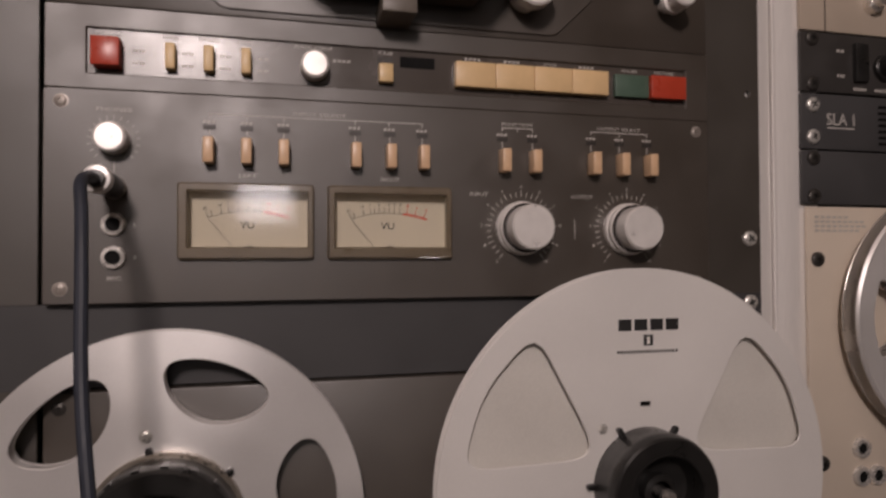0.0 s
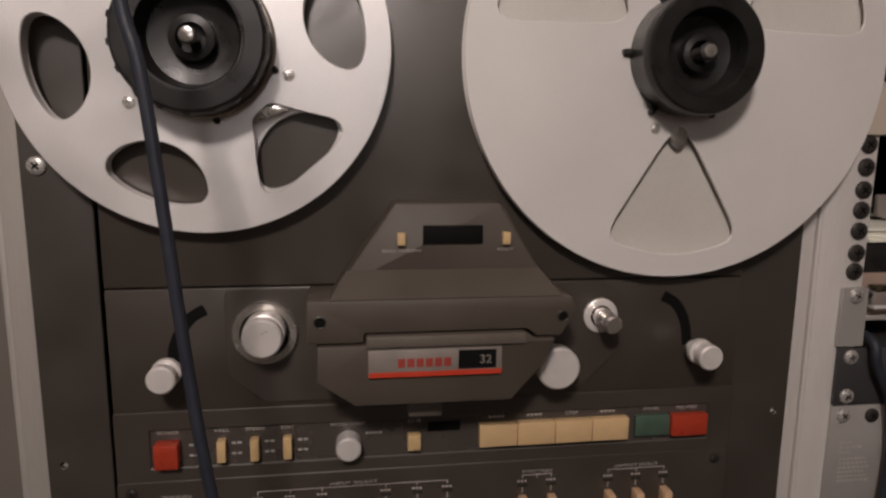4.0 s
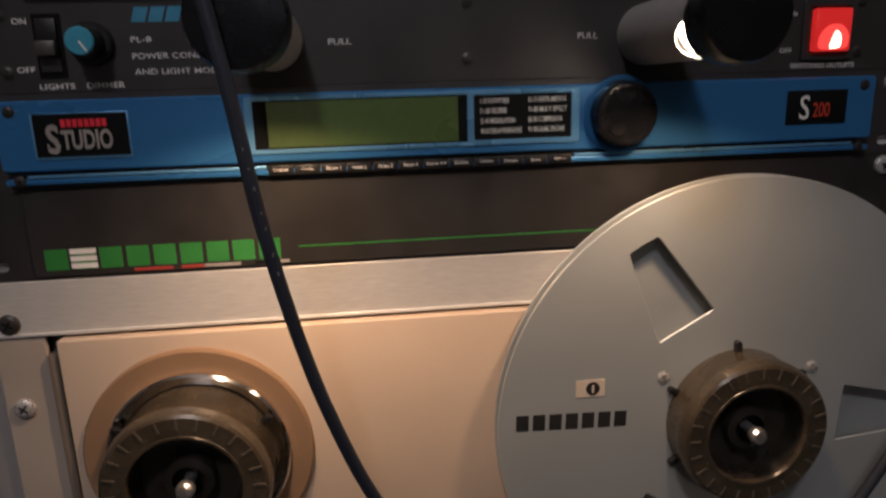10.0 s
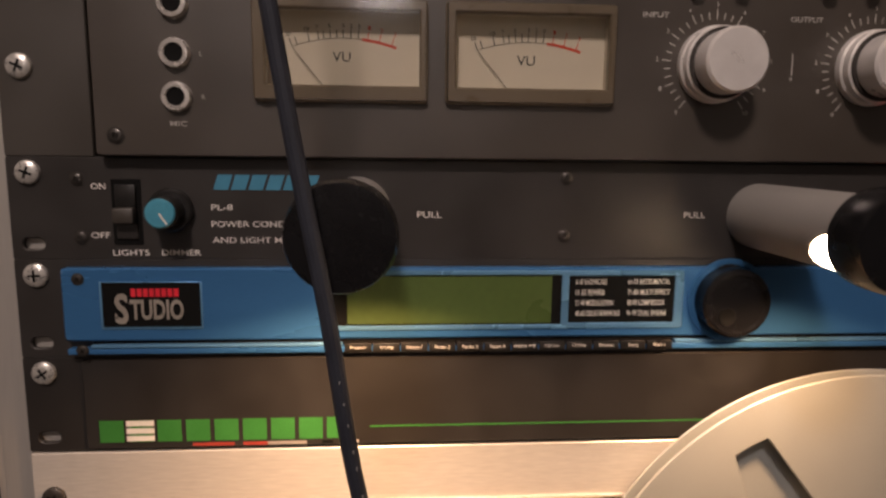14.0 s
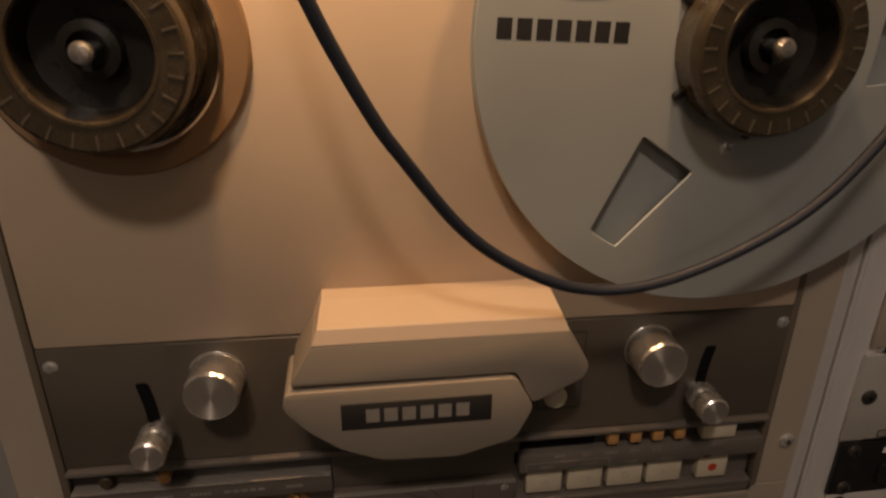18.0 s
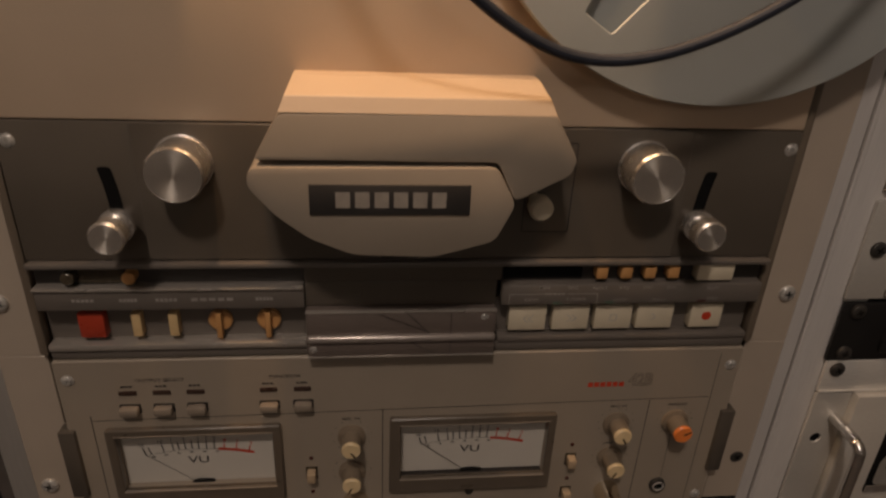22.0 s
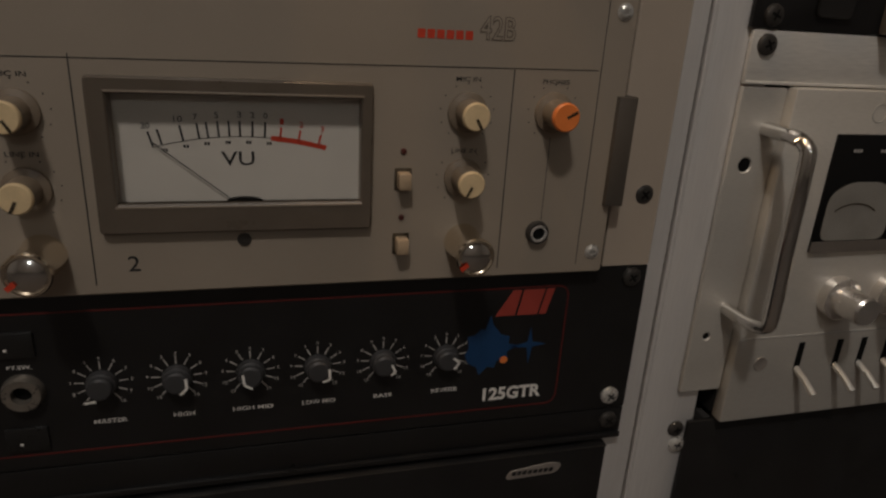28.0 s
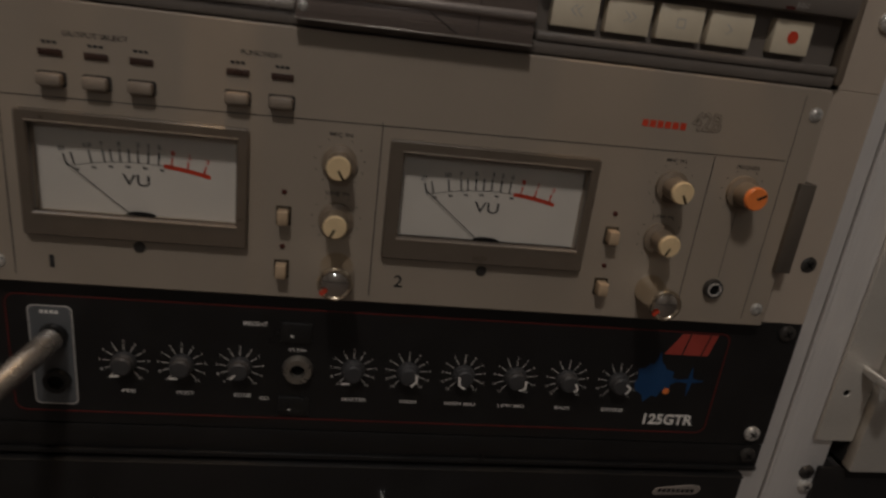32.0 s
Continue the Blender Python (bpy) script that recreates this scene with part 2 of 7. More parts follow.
NEON_CORE = material("neon_glow", (1.0, 0.5, 0.3), 0.3, 0.0, 0.1, 80, 0, 500, emit=(1.0, 0.4, 0.25), emit_strength=9.0)
BULB = material("bulb_glow", (1.0, 0.8, 0.6), 0.3, 0.0, 0.02, 80, 0, 500, emit=(1.0, 0.75, 0.48), emit_strength=66.0)
CAP_BLACK = material("black_cap_plastic", (0.008, 0.008, 0.009), 0.25, 0.0, 0.1, 60, 0.01, 1500, spec=0.3)
WALL = material("room_wall_paint", (0.42, 0.38, 0.34), 0.8, 0.0, 0.06, 3, 0.02, 200)
CARPET = material("dark_carpet", (0.1, 0.085, 0.075), 0.95, 0.0, 0.2, 30, 0.05, 400)
WHITE_PLATE = material("white_label_plate", (0.40, 0.385, 0.365), 0.45, 0.2, 0.08, 30, 0.01, 1500, wear=0.1)
SILVER_FACE = material("silver_face_panel", (0.57, 0.54, 0.49), 0.4, 0.35, 0.08, 25, 0.02, 1200, stretch=(0.2, 1, 1))
RED_BOX = material("dark_red_card", (0.16, 0.03, 0.025), 0.6, 0.0, 0.1, 40, 0.02, 900)
BRIGHT_RED = material("bright_red_print", (0.75, 0.03, 0.05), 0.4)
PAPER = material("paper_stack", (0.84, 0.83, 0.72), 0.7, 0.0, 0.1, 60, 0.02, 900)
COPPER = material("worn_tray", (0.62, 0.46, 0.38), 0.32, 0.5, 0.15, 30, 0.02, 900)

GLOSS_BLACK = material("gloss_black_paint", (0.011, 0.0105, 0.0105), 0.36, 0.0, 0.15, 40, 0.02, 2500, wear=0.1, wear_colour=(0.06, 0.055, 0.05))
BADGE = material("dull_badge_metal", (0.32, 0.285, 0.255), 0.38, 0.35, 0.12, 60, 0.02, 1500)
DIM_RED = material("dark_red_print", (0.34, 0.05, 0.035), 0.45)
FAINT_RED = material("faint_red_print", (0.10, 0.012, 0.010), 0.45)
JACK_DULL = material("dull_dark_nickel", (0.30, 0.27, 0.23), 0.32, 0.7, 0.12, 200, 0.01, 1500)
COVER_LITE = material("worn_cover_plastic", (0.14, 0.12, 0.10), 0.42, 0.0, 0.1, 60, 0.02, 1500, wear=0.3, wear_colour=(0.26, 0.23, 0.2))
STICKER = material("peach_sticker_paper", (0.60, 0.50, 0.38), 0.6, 0.0, 0.06, 60, 0.01, 900)
DIM_PRINT = material("faded_print", (0.31, 0.285, 0.26), 0.5)
WELL_BROWN = material("smoked_well_plastic", (0.022, 0.018, 0.014), 0.32, 0.0, 0.3, 80, 0.02, 900, wear=0.2, wear_colour=(0.07, 0.058, 0.045))
EDGE_BROWN = material("brown_edge_strip", (0.17, 0.135, 0.10), 0.42, 0.0, 0.08, 40, 0.015, 1800)
PALE_BEIGE = material("pale_beige_paint", (0.60, 0.52, 0.43), 0.42, 0.05, 0.05, 14, 0.015, 1800)
RECESS = material("glossy_strip_paint", (0.075, 0.064, 0.056), 0.26, 0.0, 0.08, 30, 0.015, 2000, wear=0.1)
NOTCH = material("worn_notch_edge", (0.115, 0.093, 0.066), 0.4, 0.1, 0.2, 200, 0.01, 1500)
WELL = material("meter_well_plastic", (0.5, 0.45, 0.36), 0.5, 0.0, 0.06, 60, 0.01, 900)
JACK_RING = material("dull_nickel_ring", (0.74, 0.71, 0.67), 0.26, 0.6, 0.1, 200, 0.01, 1500)
DECK_KEY = material("salmon_key_plastic", (0.64, 0.43, 0.265), 0.38, 0.0, 0.08, 200, 0.01, 1500)
TAN_KEY = material("tan_key_plastic", (0.46, 0.34, 0.22), 0.4, 0.0, 0.08, 200, 0.01, 1500)
INDICATOR = material("unlit_brown_lamp", (0.05, 0.028, 0.021), 0.3)
FIELD = material("grey_input_field", (0.105, 0.11, 0.115), 0.34, 0.1, 0.1, 60, 0.01, 1500)
ALU_DULL = material("dull_aluminium", (0.50, 0.475, 0.44), 0.4, 0.45, 0.07, 22, 0.015, 900, stretch=(1, 1, 0.06), wear=0.25, wear_colour=(0.3, 0.28, 0.26))
MAROON = material("unlit_red_lamp", (0.075, 0.02, 0.016), 0.3)
BADGE_TEXT = material("embossed_badge_metal", (0.52, 0.47, 0.41), 0.35, 0.5, 0.1, 200, 0.01, 1500)
KNOB_SIDE = material("brown_knob_side", (0.2, 0.155, 0.11), 0.42, 0.0, 0.1, 150, 0.01, 1500)
BUTTON = material("taupe_button", (0.25, 0.205, 0.16), 0.4, 0.0, 0.08, 150, 0.01, 1500)
GILT = material("warm_chrome", (0.85, 0.76, 0.62), 0.07, 1.0, 0.06, 100, 0)
TURNED = material("turned_aluminium_face", (0.8, 0.77, 0.72), 0.34, 0.9, 0.06, 60, 0, 1200)
turned_nodes = TURNED.node_tree
tangent = turned_nodes.nodes.new("ShaderNodeTangent")
tangent.direction_type, tangent.axis = "RADIAL", "Y"
turned_bsdf = turned_nodes.nodes["Principled BSDF"]
turned_bsdf.inputs["Anisotropic"].default_value = 0.85
turned_bsdf.inputs["Anisotropic Rotation"].default_value = 0.25
turned_nodes.links.new(tangent.outputs[0], turned_bsdf.inputs["Tangent"])
reel_nodes = REEL_L.node_tree
reel_tangent = reel_nodes.nodes.new("ShaderNodeTangent")
reel_tangent.direction_type, reel_tangent.axis = "RADIAL", "Y"
reel_bsdf = reel_nodes.nodes["Principled BSDF"]
reel_bsdf.inputs["Anisotropic"].default_value = 0.35
reel_bsdf.inputs["Anisotropic Rotation"].default_value = 0.25
reel_nodes.links.new(reel_tangent.outputs[0], reel_bsdf.inputs["Tangent"])

# ---- mesh helpers: front faces look to -y, all numbers are world metres ----
BASES = {}
FINE_PRINT = {"printed_scale", "tick_marks", "scale", "red_zone", "printed_line", "small_print", "key_print", "side_scale"}


def thing(name, x, y, z, label, category, group="", kind=""):
    ob = new(name)
    ob.empty_display_size = 0.02
    ob.location = (x, y, z)
    BASES[ob.name] = Vector((x, y, z))
    return tagged(ob, label, category, group, kind)


def base_of(ob):
    while ob.parent:
        ob = ob.parent
    return BASES[ob.name]


def finish(ob, me, mat, smooth=True):
    me.materials.clear()
    me.materials.append(mat)
    if smooth and len(me.polygons):
        me.polygons.foreach_set("use_smooth", [True] * len(me.polygons))
        me.set_sharp_from_angle(angle=radians(26))
    return ob


def part(name, bm, mat, parent, label=""):
    me = bpy.data.meshes.new(name)
    bmesh.ops.translate(bm, verts=bm.verts, vec=-base_of(parent))
    bm.to_mesh(me)
    bm.free()
    ob = new(name, me)
    ob.parent = parent
    finish(ob, me, mat)
    if label:
        tagged(ob, label)
    if name in FINE_PRINT:
        tagged(ob, kind="stuff")
    return ob


class Ink:
    """Print on one panel: each word a part of its own, the fine ticks and bars joined."""

    def __init__(self, parent, mat):
        self.parent, self.mat, self.bm = parent, mat, bmesh.new()

    def done(self):
        if len(self.bm.verts):
            part("printed_scale", self.bm, self.mat, self.parent)


def marks(parent, name, mat, x0, x1, z, h, y, n, gap=0.16, slant=0.0, spin=0.0):
    """A row of plain printed blocks, each a part."""
    w = (x1 - x0) / n
    t = math.tan(radians(spin))
    for i in range(n):
        a = x0 + i * w
        part(name, bars(a, a + w * (1 - gap), z + (a + w / 2 - (x0 + x1) / 2) * t, h, y, 1, 0, slant, None, spin), mat, parent)


def solid(name, bm, mat, label, category, group="", kind=""):
    """A thing of one mesh, with its origin at its base."""
    vs = [v.co for v in bm.verts]
    lo = Vector([min(v[i] for v in vs) for i in range(3)])
    hi = Vector([max(v[i] for v in vs) for i in range(3)])
    at = Vector(((lo.x + hi.x) / 2, (lo.y + hi.y) / 2, lo.z))
    bmesh.ops.translate(bm, verts=bm.verts, vec=-at)
    me = bpy.data.meshes.new(name)
    bm.to_mesh(me)
    bm.free()
    ob = new(name, me)
    ob.location = at
    BASES[ob.name] = at
    finish(ob, me, mat)
    return tagged(ob, label, category, group, kind)


def box(x0, x1, y0, y1, z0, z1, bevel=0.0008, seg=2, bm=None):
    b = bmesh.new()
    bmesh.ops.create_cube(b, size=1)
    bmesh.ops.scale(b, vec=(abs(x1 - x0), abs(y1 - y0), abs(z1 - z0)), verts=b.verts)
    bmesh.ops.translate(b, vec=((x0 + x1) / 2, (y0 + y1) / 2, (z0 + z1) / 2), verts=b.verts)
    if bevel:
        bevel = min(bevel, 0.45 * min(abs(x1 - x0), abs(y1 - y0), abs(z1 - z0)))
        bmesh.ops.bevel(b, geom=b.edges[:], offset=bevel, segments=seg, profile=0.5, affect="EDGES")
    return join(b, bm)


def join(b, bm):
    if bm is None:
        return b
    me = bpy.data.meshes.new("join")
    b.to_mesh(me)
    b.free()
    bm.from_mesh(me)
    bpy.data.meshes.remove(me)
    return bm


def lathe(profile, cx, cz, seg=40, bm=None):
    """Turns (radius, y) round an axis along y; a radius of 0 closes an end."""
    b = bmesh.new()
    rings = []
    for r, y in profile:
        if r == 0:
            rings.append([b.verts.new((cx, y, cz))])
        else:
            rings.append([b.verts.new((cx + r * math.cos(2 * math.pi * i / seg), y, cz + r * math.sin(2 * math.pi * i / seg))) for i in range(seg)])
    for p, q in zip(rings, rings[1:]):
        for i in range(seg):
            j = (i + 1) % seg
            if len(p) == 1 and len(q) == 1:
                continue
            if len(p) == 1:
                b.faces.new((p[0], q[i], q[j]))
            elif len(q) == 1:
                b.faces.new((p[i], p[j], q[0]))
            else:
                b.faces.new((p[i], p[j], q[j], q[i]))
    bmesh.ops.recalc_face_normals(b, faces=b.faces)
    return join(b, bm)


def knob_profile(r, y0, y1, chamfer=0.001, skirt=0.0, skirt_y=None):
    """From the panel at y0 out to the face at y1 (y1 < y0)."""
    p = [(0, y0)]
    if skirt:
        p += [(skirt, y0), (skirt, skirt_y + chamfer), (skirt - chamfer, skirt_y), (r, skirt_y)]
    else:
        p += [(r, y0)]
    return p + [(r, y1 + chamfer), (r - chamfer, y1), (0, y1)]


def prism(points, y0, y1, bevel=0.0, bm=None):
    """A polygon of (x, z) drawn out from y0 to y1."""
    b = bmesh.new()
    f = b.faces.new([b.verts.new((x, y0, z)) for x, z in points])
    g = bmesh.ops.extrude_face_region(b, geom=[f])
    bmesh.ops.translate(b, vec=(0, y1 - y0, 0), verts=[v for v in g["geom"] if isinstance(v, bmesh.types.BMVert)])
    bmesh.ops.recalc_face_normals(b, faces=b.faces)
    if bevel:
        bmesh.ops.bevel(b, geom=b.edges[:], offset=bevel, segments=2, profile=0.5, affect="EDGES")
    return join(b, bm)


def sweep(points, r, seg=10, bm=None):
    """A round bar along a line of points."""
    b = bmesh.new()
    pts = [Vector(p) for p in points]
    rings = []
    for i, p in enumerate(pts):
        d = (pts[min(i + 1, len(pts) - 1)] - pts[max(i - 1, 0)]).normalized()
        side = d.cross(Vector((0, 1, 0.31))).normalized()
        up = side.cross(d)
        rings.append([b.verts.new(p + r * (math.cos(2 * math.pi * k / seg) * side + math.sin(2 * math.pi * k / seg) * up)) for k in range(seg)])
    for p, q in zip(rings, rings[1:]):
        for i in range(seg):
            b.faces.new((p[i], p[(i + 1) % seg], q[(i + 1) % seg], q[i]))
    b.faces.new(rings[0])
    b.faces.new(rings[-1])
    bmesh.ops.recalc_face_normals(b, faces=b.faces)
    return join(b, bm)


def spline(points, n=8):
    """Catmull-Rom through the points."""
    p = [Vector(points[0])] + [Vector(q) for q in points] + [Vector(points[-1])]
    out = []
    for i in range(1, len(p) - 2):
        for k in range(n):
            t = k / n
            a, b, c, d = p[i - 1], p[i], p[i + 1], p[i + 2]
            out.append(0.5 * (2 * b + (c - a) * t + (2 * a - 5 * b + 4 * c - d) * t * t + (3 * b - a - 3 * c + d) * t ** 3))
    return out + [p[-2]]


def from_curve(data):
    ob = bpy.data.objects.new("outline", data)
    me = bpy.data.meshes.new_from_object(ob)
    bpy.data.objects.remove(ob)
    b = bmesh.new()
    b.from_mesh(me)
    bpy.data.meshes.remove(me)
    return b


def plate(outlines, y0, y1, bevel=0.0005, bm=None):
    """A flat plate with holes: closed lines of (x, z), the first the rim, from y0 (back) to y1 (front)."""
    data = bpy.data.curves.new("outline", "CURVE")
    data.dimensions, data.fill_mode = "2D", "BOTH"
    half = abs(y1 - y0) / 2
    data.extrude, data.bevel_depth, data.bevel_resolution = max(half - bevel, 0.00005), bevel, 0
    for line in outlines:
        s = data.splines.new("POLY")
        s.points.add(len(line) - 1)
        for q, (x, z) in zip(s.points, line):
            q.co = (x, z, 0, 1)
        s.use_cyclic_u = True
    b = from_curve(data)
    bpy.data.curves.remove(data)
    for v in b.verts:
        x, z, d = v.co
        v.co = (x, (y0 + y1) / 2 - d, z)
    bmesh.ops.remove_doubles(b, verts=b.verts, dist=1e-6)
    bmesh.ops.recalc_face_normals(b, faces=b.faces)
    return join(b, bm)


def circle(cx, cz, r, n=72, a0=0.0, a1=360.0):
    full = abs(a1 - a0) >= 360
    return [(cx + r * math.cos(radians(a0 + (a1 - a0) * i / (n if full else n - 1))), cz + r * math.sin(radians(a0 + (a1 - a0) * i / (n if full else n - 1)))) for i in range(n)]


def rrect(x0, x1, z0, z1, r, n=5):
    out = []
    for cx, cz, a in ((x1 - r, z1 - r, 0), (x0 + r, z1 - r, 90), (x0 + r, z0 + r, 180), (x1 - r, z0 + r, 270)):
        out += [(cx + r * math.cos(radians(a + 90 * i / (n - 1))), cz + r * math.sin(radians(a + 90 * i / (n - 1)))) for i in range(n)]
    return out


def soften(line, r, n=5):
    """Rounds the corners of a closed line of (x, z)."""
    out = []
    for i, p in enumerate(line):
        p, a, b = Vector(p), Vector(line[i - 1]), Vector(line[(i + 1) % len(line)])
        ra, rb = min(r, (a - p).length * 0.45), min(r, (b - p).length * 0.45)
        s, e = p + (a - p).normalized() * ra, p + (b - p).normalized() * rb
        out += [tuple((1 - t) ** 2 * s + 2 * t * (1 - t) * p + t * t * e) for t in (k / (n - 1) for k in range(n))]
    return out


def words(body, x, z, w, h, y, spin=0.0, bm=None, bold=0.006):
    """Letters in the built-in font, w wide and h high, centred on (x, z), 0.15 mm proud of y."""
    data = bpy.data.curves.new("lettering", "FONT")
    data.body, data.resolution_u, data.extrude, data.offset = body, 3, 0.0, bold
    b = from_curve(data)
    bpy.data.curves.remove(data)
    xs, zs = [v.co.x for v in b.verts], [v.co.y for v in b.verts]
    cx, cz, sx, sz = (min(xs) + max(xs)) / 2, (min(zs) + max(zs)) / 2, w / (max(xs) - min(xs)), h / (max(zs) - min(zs))
    c, s = math.cos(radians(spin)), math.sin(radians(spin))
    for v in b.verts:
        u, q = (v.co.x - cx) * sx, (v.co.y - cz) * sz
        v.co = (x + u * c - q * s, y - 0.00015, z + u * s + q * c)
    if isinstance(bm, Ink):
        part("lettering", b, bm.mat, bm.parent)
        return bm
    return join(b, bm)


def bars(x0, x1, z, h, y, n=1, gap=0.25, slant=0.0, bm=None, spin=0.0):
    """A row of plain bars, proud of y."""
    b = bm.bm if isinstance(bm, Ink) else bm if bm is not None else bmesh.new()
    w = (x1 - x0) / n
    c, s = math.cos(radians(spin)), math.sin(radians(spin))
    mx = (x0 + x1) / 2
    for i in range(n):
        a, e = x0 + i * w, x0 + (i + 1) * w - gap * w * (n > 1)
        q = [(a, z - h / 2), (e, z - h / 2), (e + slant, z + h / 2), (a + slant, z + h / 2)]
        q = [(mx + (u - mx) * c - (v - z) * s, z + (u - mx) * s + (v - z) * c) for u, v in q]
        vs = [b.verts.new((u, y - 0.00015, v)) for u, v in q]
        b.faces.new(vs)
    return b


def line(x0, z0, x1, z1, w, y, bm=None):
    b = bm.bm if isinstance(bm, Ink) else bm if bm is not None else bmesh.new()
    d = Vector((x1 - x0, z1 - z0)).normalized() * (w / 2)
    b.faces.new([b.verts.new((u, y - 0.00012, v)) for u, v in ((x0 - d.y, z0 + d.x), (x1 - d.y, z1 + d.x), (x1 + d.y, z1 - d.x), (x0 + d.y, z0 - d.x))])
    return b


def screw_mesh(x, z, y, r=0.0042, h=0.0028, mat_slot="cross", bm=None):
    """A pan-head screw with a cross slot cut by dark notches."""
    b = lathe([(r * 1.25, y), (r * 1.25, y - h * 0.25), (r, y - h * 0.3), (r * 0.97, y - h * 0.6), (r * 0.75, y - h * 0.9), (r * 0.42, y - h), (r * 0.4, y - h * 0.4), (0, y - h * 0.4)], x, z, 20)
    a = random.uniform(0, 1.5)
    for k in range(4):
        c, s = math.cos(a + k * math.pi / 2), math.sin(a + k * math.pi / 2)
        q = Vector((c, 0, s))
        p = Vector((-s, 0, c))
        o = Vector((x, y - h * 0.93, z))
        b.faces.new([b.verts.new(o + q * r * i + p * r * j + Vector((0, -0.00012, 0))) for i, j in ((0.12, 0.3), (0.3, 0.12), (0.3, -0.12), (0.12, -0.3))])
    return join(b, bm)


SCREW_GROUP = "rack mounting screws"


def cross_slot(x, z, y, r, a, depth=0.0003):
    """Two crossed bars, for the slot of a screw head."""
    b = bmesh.new()
    for k in range(2):
        c, s = math.cos(a + k * math.pi / 2), math.sin(a + k * math.pi / 2)
        prism([(x + c * u - s * v, z + s * u + c * v) for u, v in ((-r, -r * 0.2), (r, -r * 0.2), (r, r * 0.2), (-r, r * 0.2))], y, y - depth * (1 + 0.3 * k), bm=b)
    return b


def rack_screw(x, z, y, dark=False, r=0.0041, label=""):
    h, r = 0.0026, r * 1.28
    head = lathe([(r, y), (r, y - h * 0.35), (r * 0.94, y - h * 0.62), (r * 0.78, y - h * 0.85), (r * 0.5, y - h * 0.98), (0, y - h)], x, z, 24)
    ob = solid("rack_screw", head, SCREW_DARK if dark else SCREW, label or ("black cross-head screw in a rack rail" if dark else "zinc cross-head screw holding a rack panel"), "screw", SCREW_GROUP)
    part("cross_slot", cross_slot(x, z, y - h * 0.9, r * 0.5, random.uniform(0, 1.5)), VOID, ob)
    return ob


def slab(name, x0, x1, y0, y1, z0, z1, mat, label):
    return solid(name, box(x0, x1, y0, y1, z0, z1, 0), mat, label, name.split("_")[0], kind="structure")


slab("floor", -2.4, 2.6, -3.6, 1.0, -0.1, 0.0, CARPET, "dark carpeted floor under the racks")
slab("ceiling", -2.4, 2.6, -3.6, 1.0, 2.6, 2.7, WALL, "plain painted ceiling")
slab("wall_north", -2.4, 2.6, 1.0, 1.1, -0.1, 2.7, WALL, "plain painted wall behind the racks")
slab("wall_south", -2.4, 2.6, -3.7, -3.6, -0.1, 2.7, WALL, "plain painted wall facing the racks")
slab("wall_west", -2.5, -2.4, -3.7, 1.1, -0.1, 2.7, WALL, "plain painted side wall")
slab("wall_east", 2.6, 2.7, -3.7, 1.1, -0.1, 2.7, WALL, "plain painted side wall")

# ---- the rack frame ----
rk = thing("equipment_rack", 0.23, 0.3, 0.0, "double equipment rack with upright aluminium rails and black sides", "equipment rack")
for x0, x1 in ((-0.2555, -0.222), (0.222, 0.2535), (0.2580, 0.2935), (0.735, 0.77)):
    part("rail_strip", box(x0, x1, 0.0035, 0.007, 0.0, 2.14, 0.0006), ALU if x0 > 0 else ALU_DULL, rk, "brushed aluminium rail" if x0 > 0 else "dull grey aluminium rail")
part("side_flange", box(-0.2590, -0.2555, 0.004, 0.06, 0.0, 2.14, 0.0006), ALU_DULL, rk)
part("groove", box(0.2535, 0.2580, 0.0065, 0.06, 0.0, 2.14, 0.0005), BLUEBLACK, rk, "dark groove between the rails")
part("rib", box(0.2547, 0.2572, 0.0018, 0.006, 0.0, 2.14, 0.0005), ALU, rk)
for x0, x1 in ((-0.275, -0.2595), (0.775, 0.79)):
    part("side_panel", box(x0, x1, 0.06, 0.6, 0.0, 2.14, 0.002), BLACK, rk)
part("back_panel", box(-0.2585, 0.774, 0.58, 0.595, 0.0, 2.13, 0.002), BLACK, rk)
part("top_panel", box(-0.275, 0.79, 0.0, 0.6, 2.142, 2.16, 0.002), BLACK, rk)
part("plinth", box(-0.2585, 0.774, 0.012, 0.57, 0.0, 0.05, 0.002), BLACK, rk)

# ---- tape deck with dark brown-grey panels, built once and set twice ----


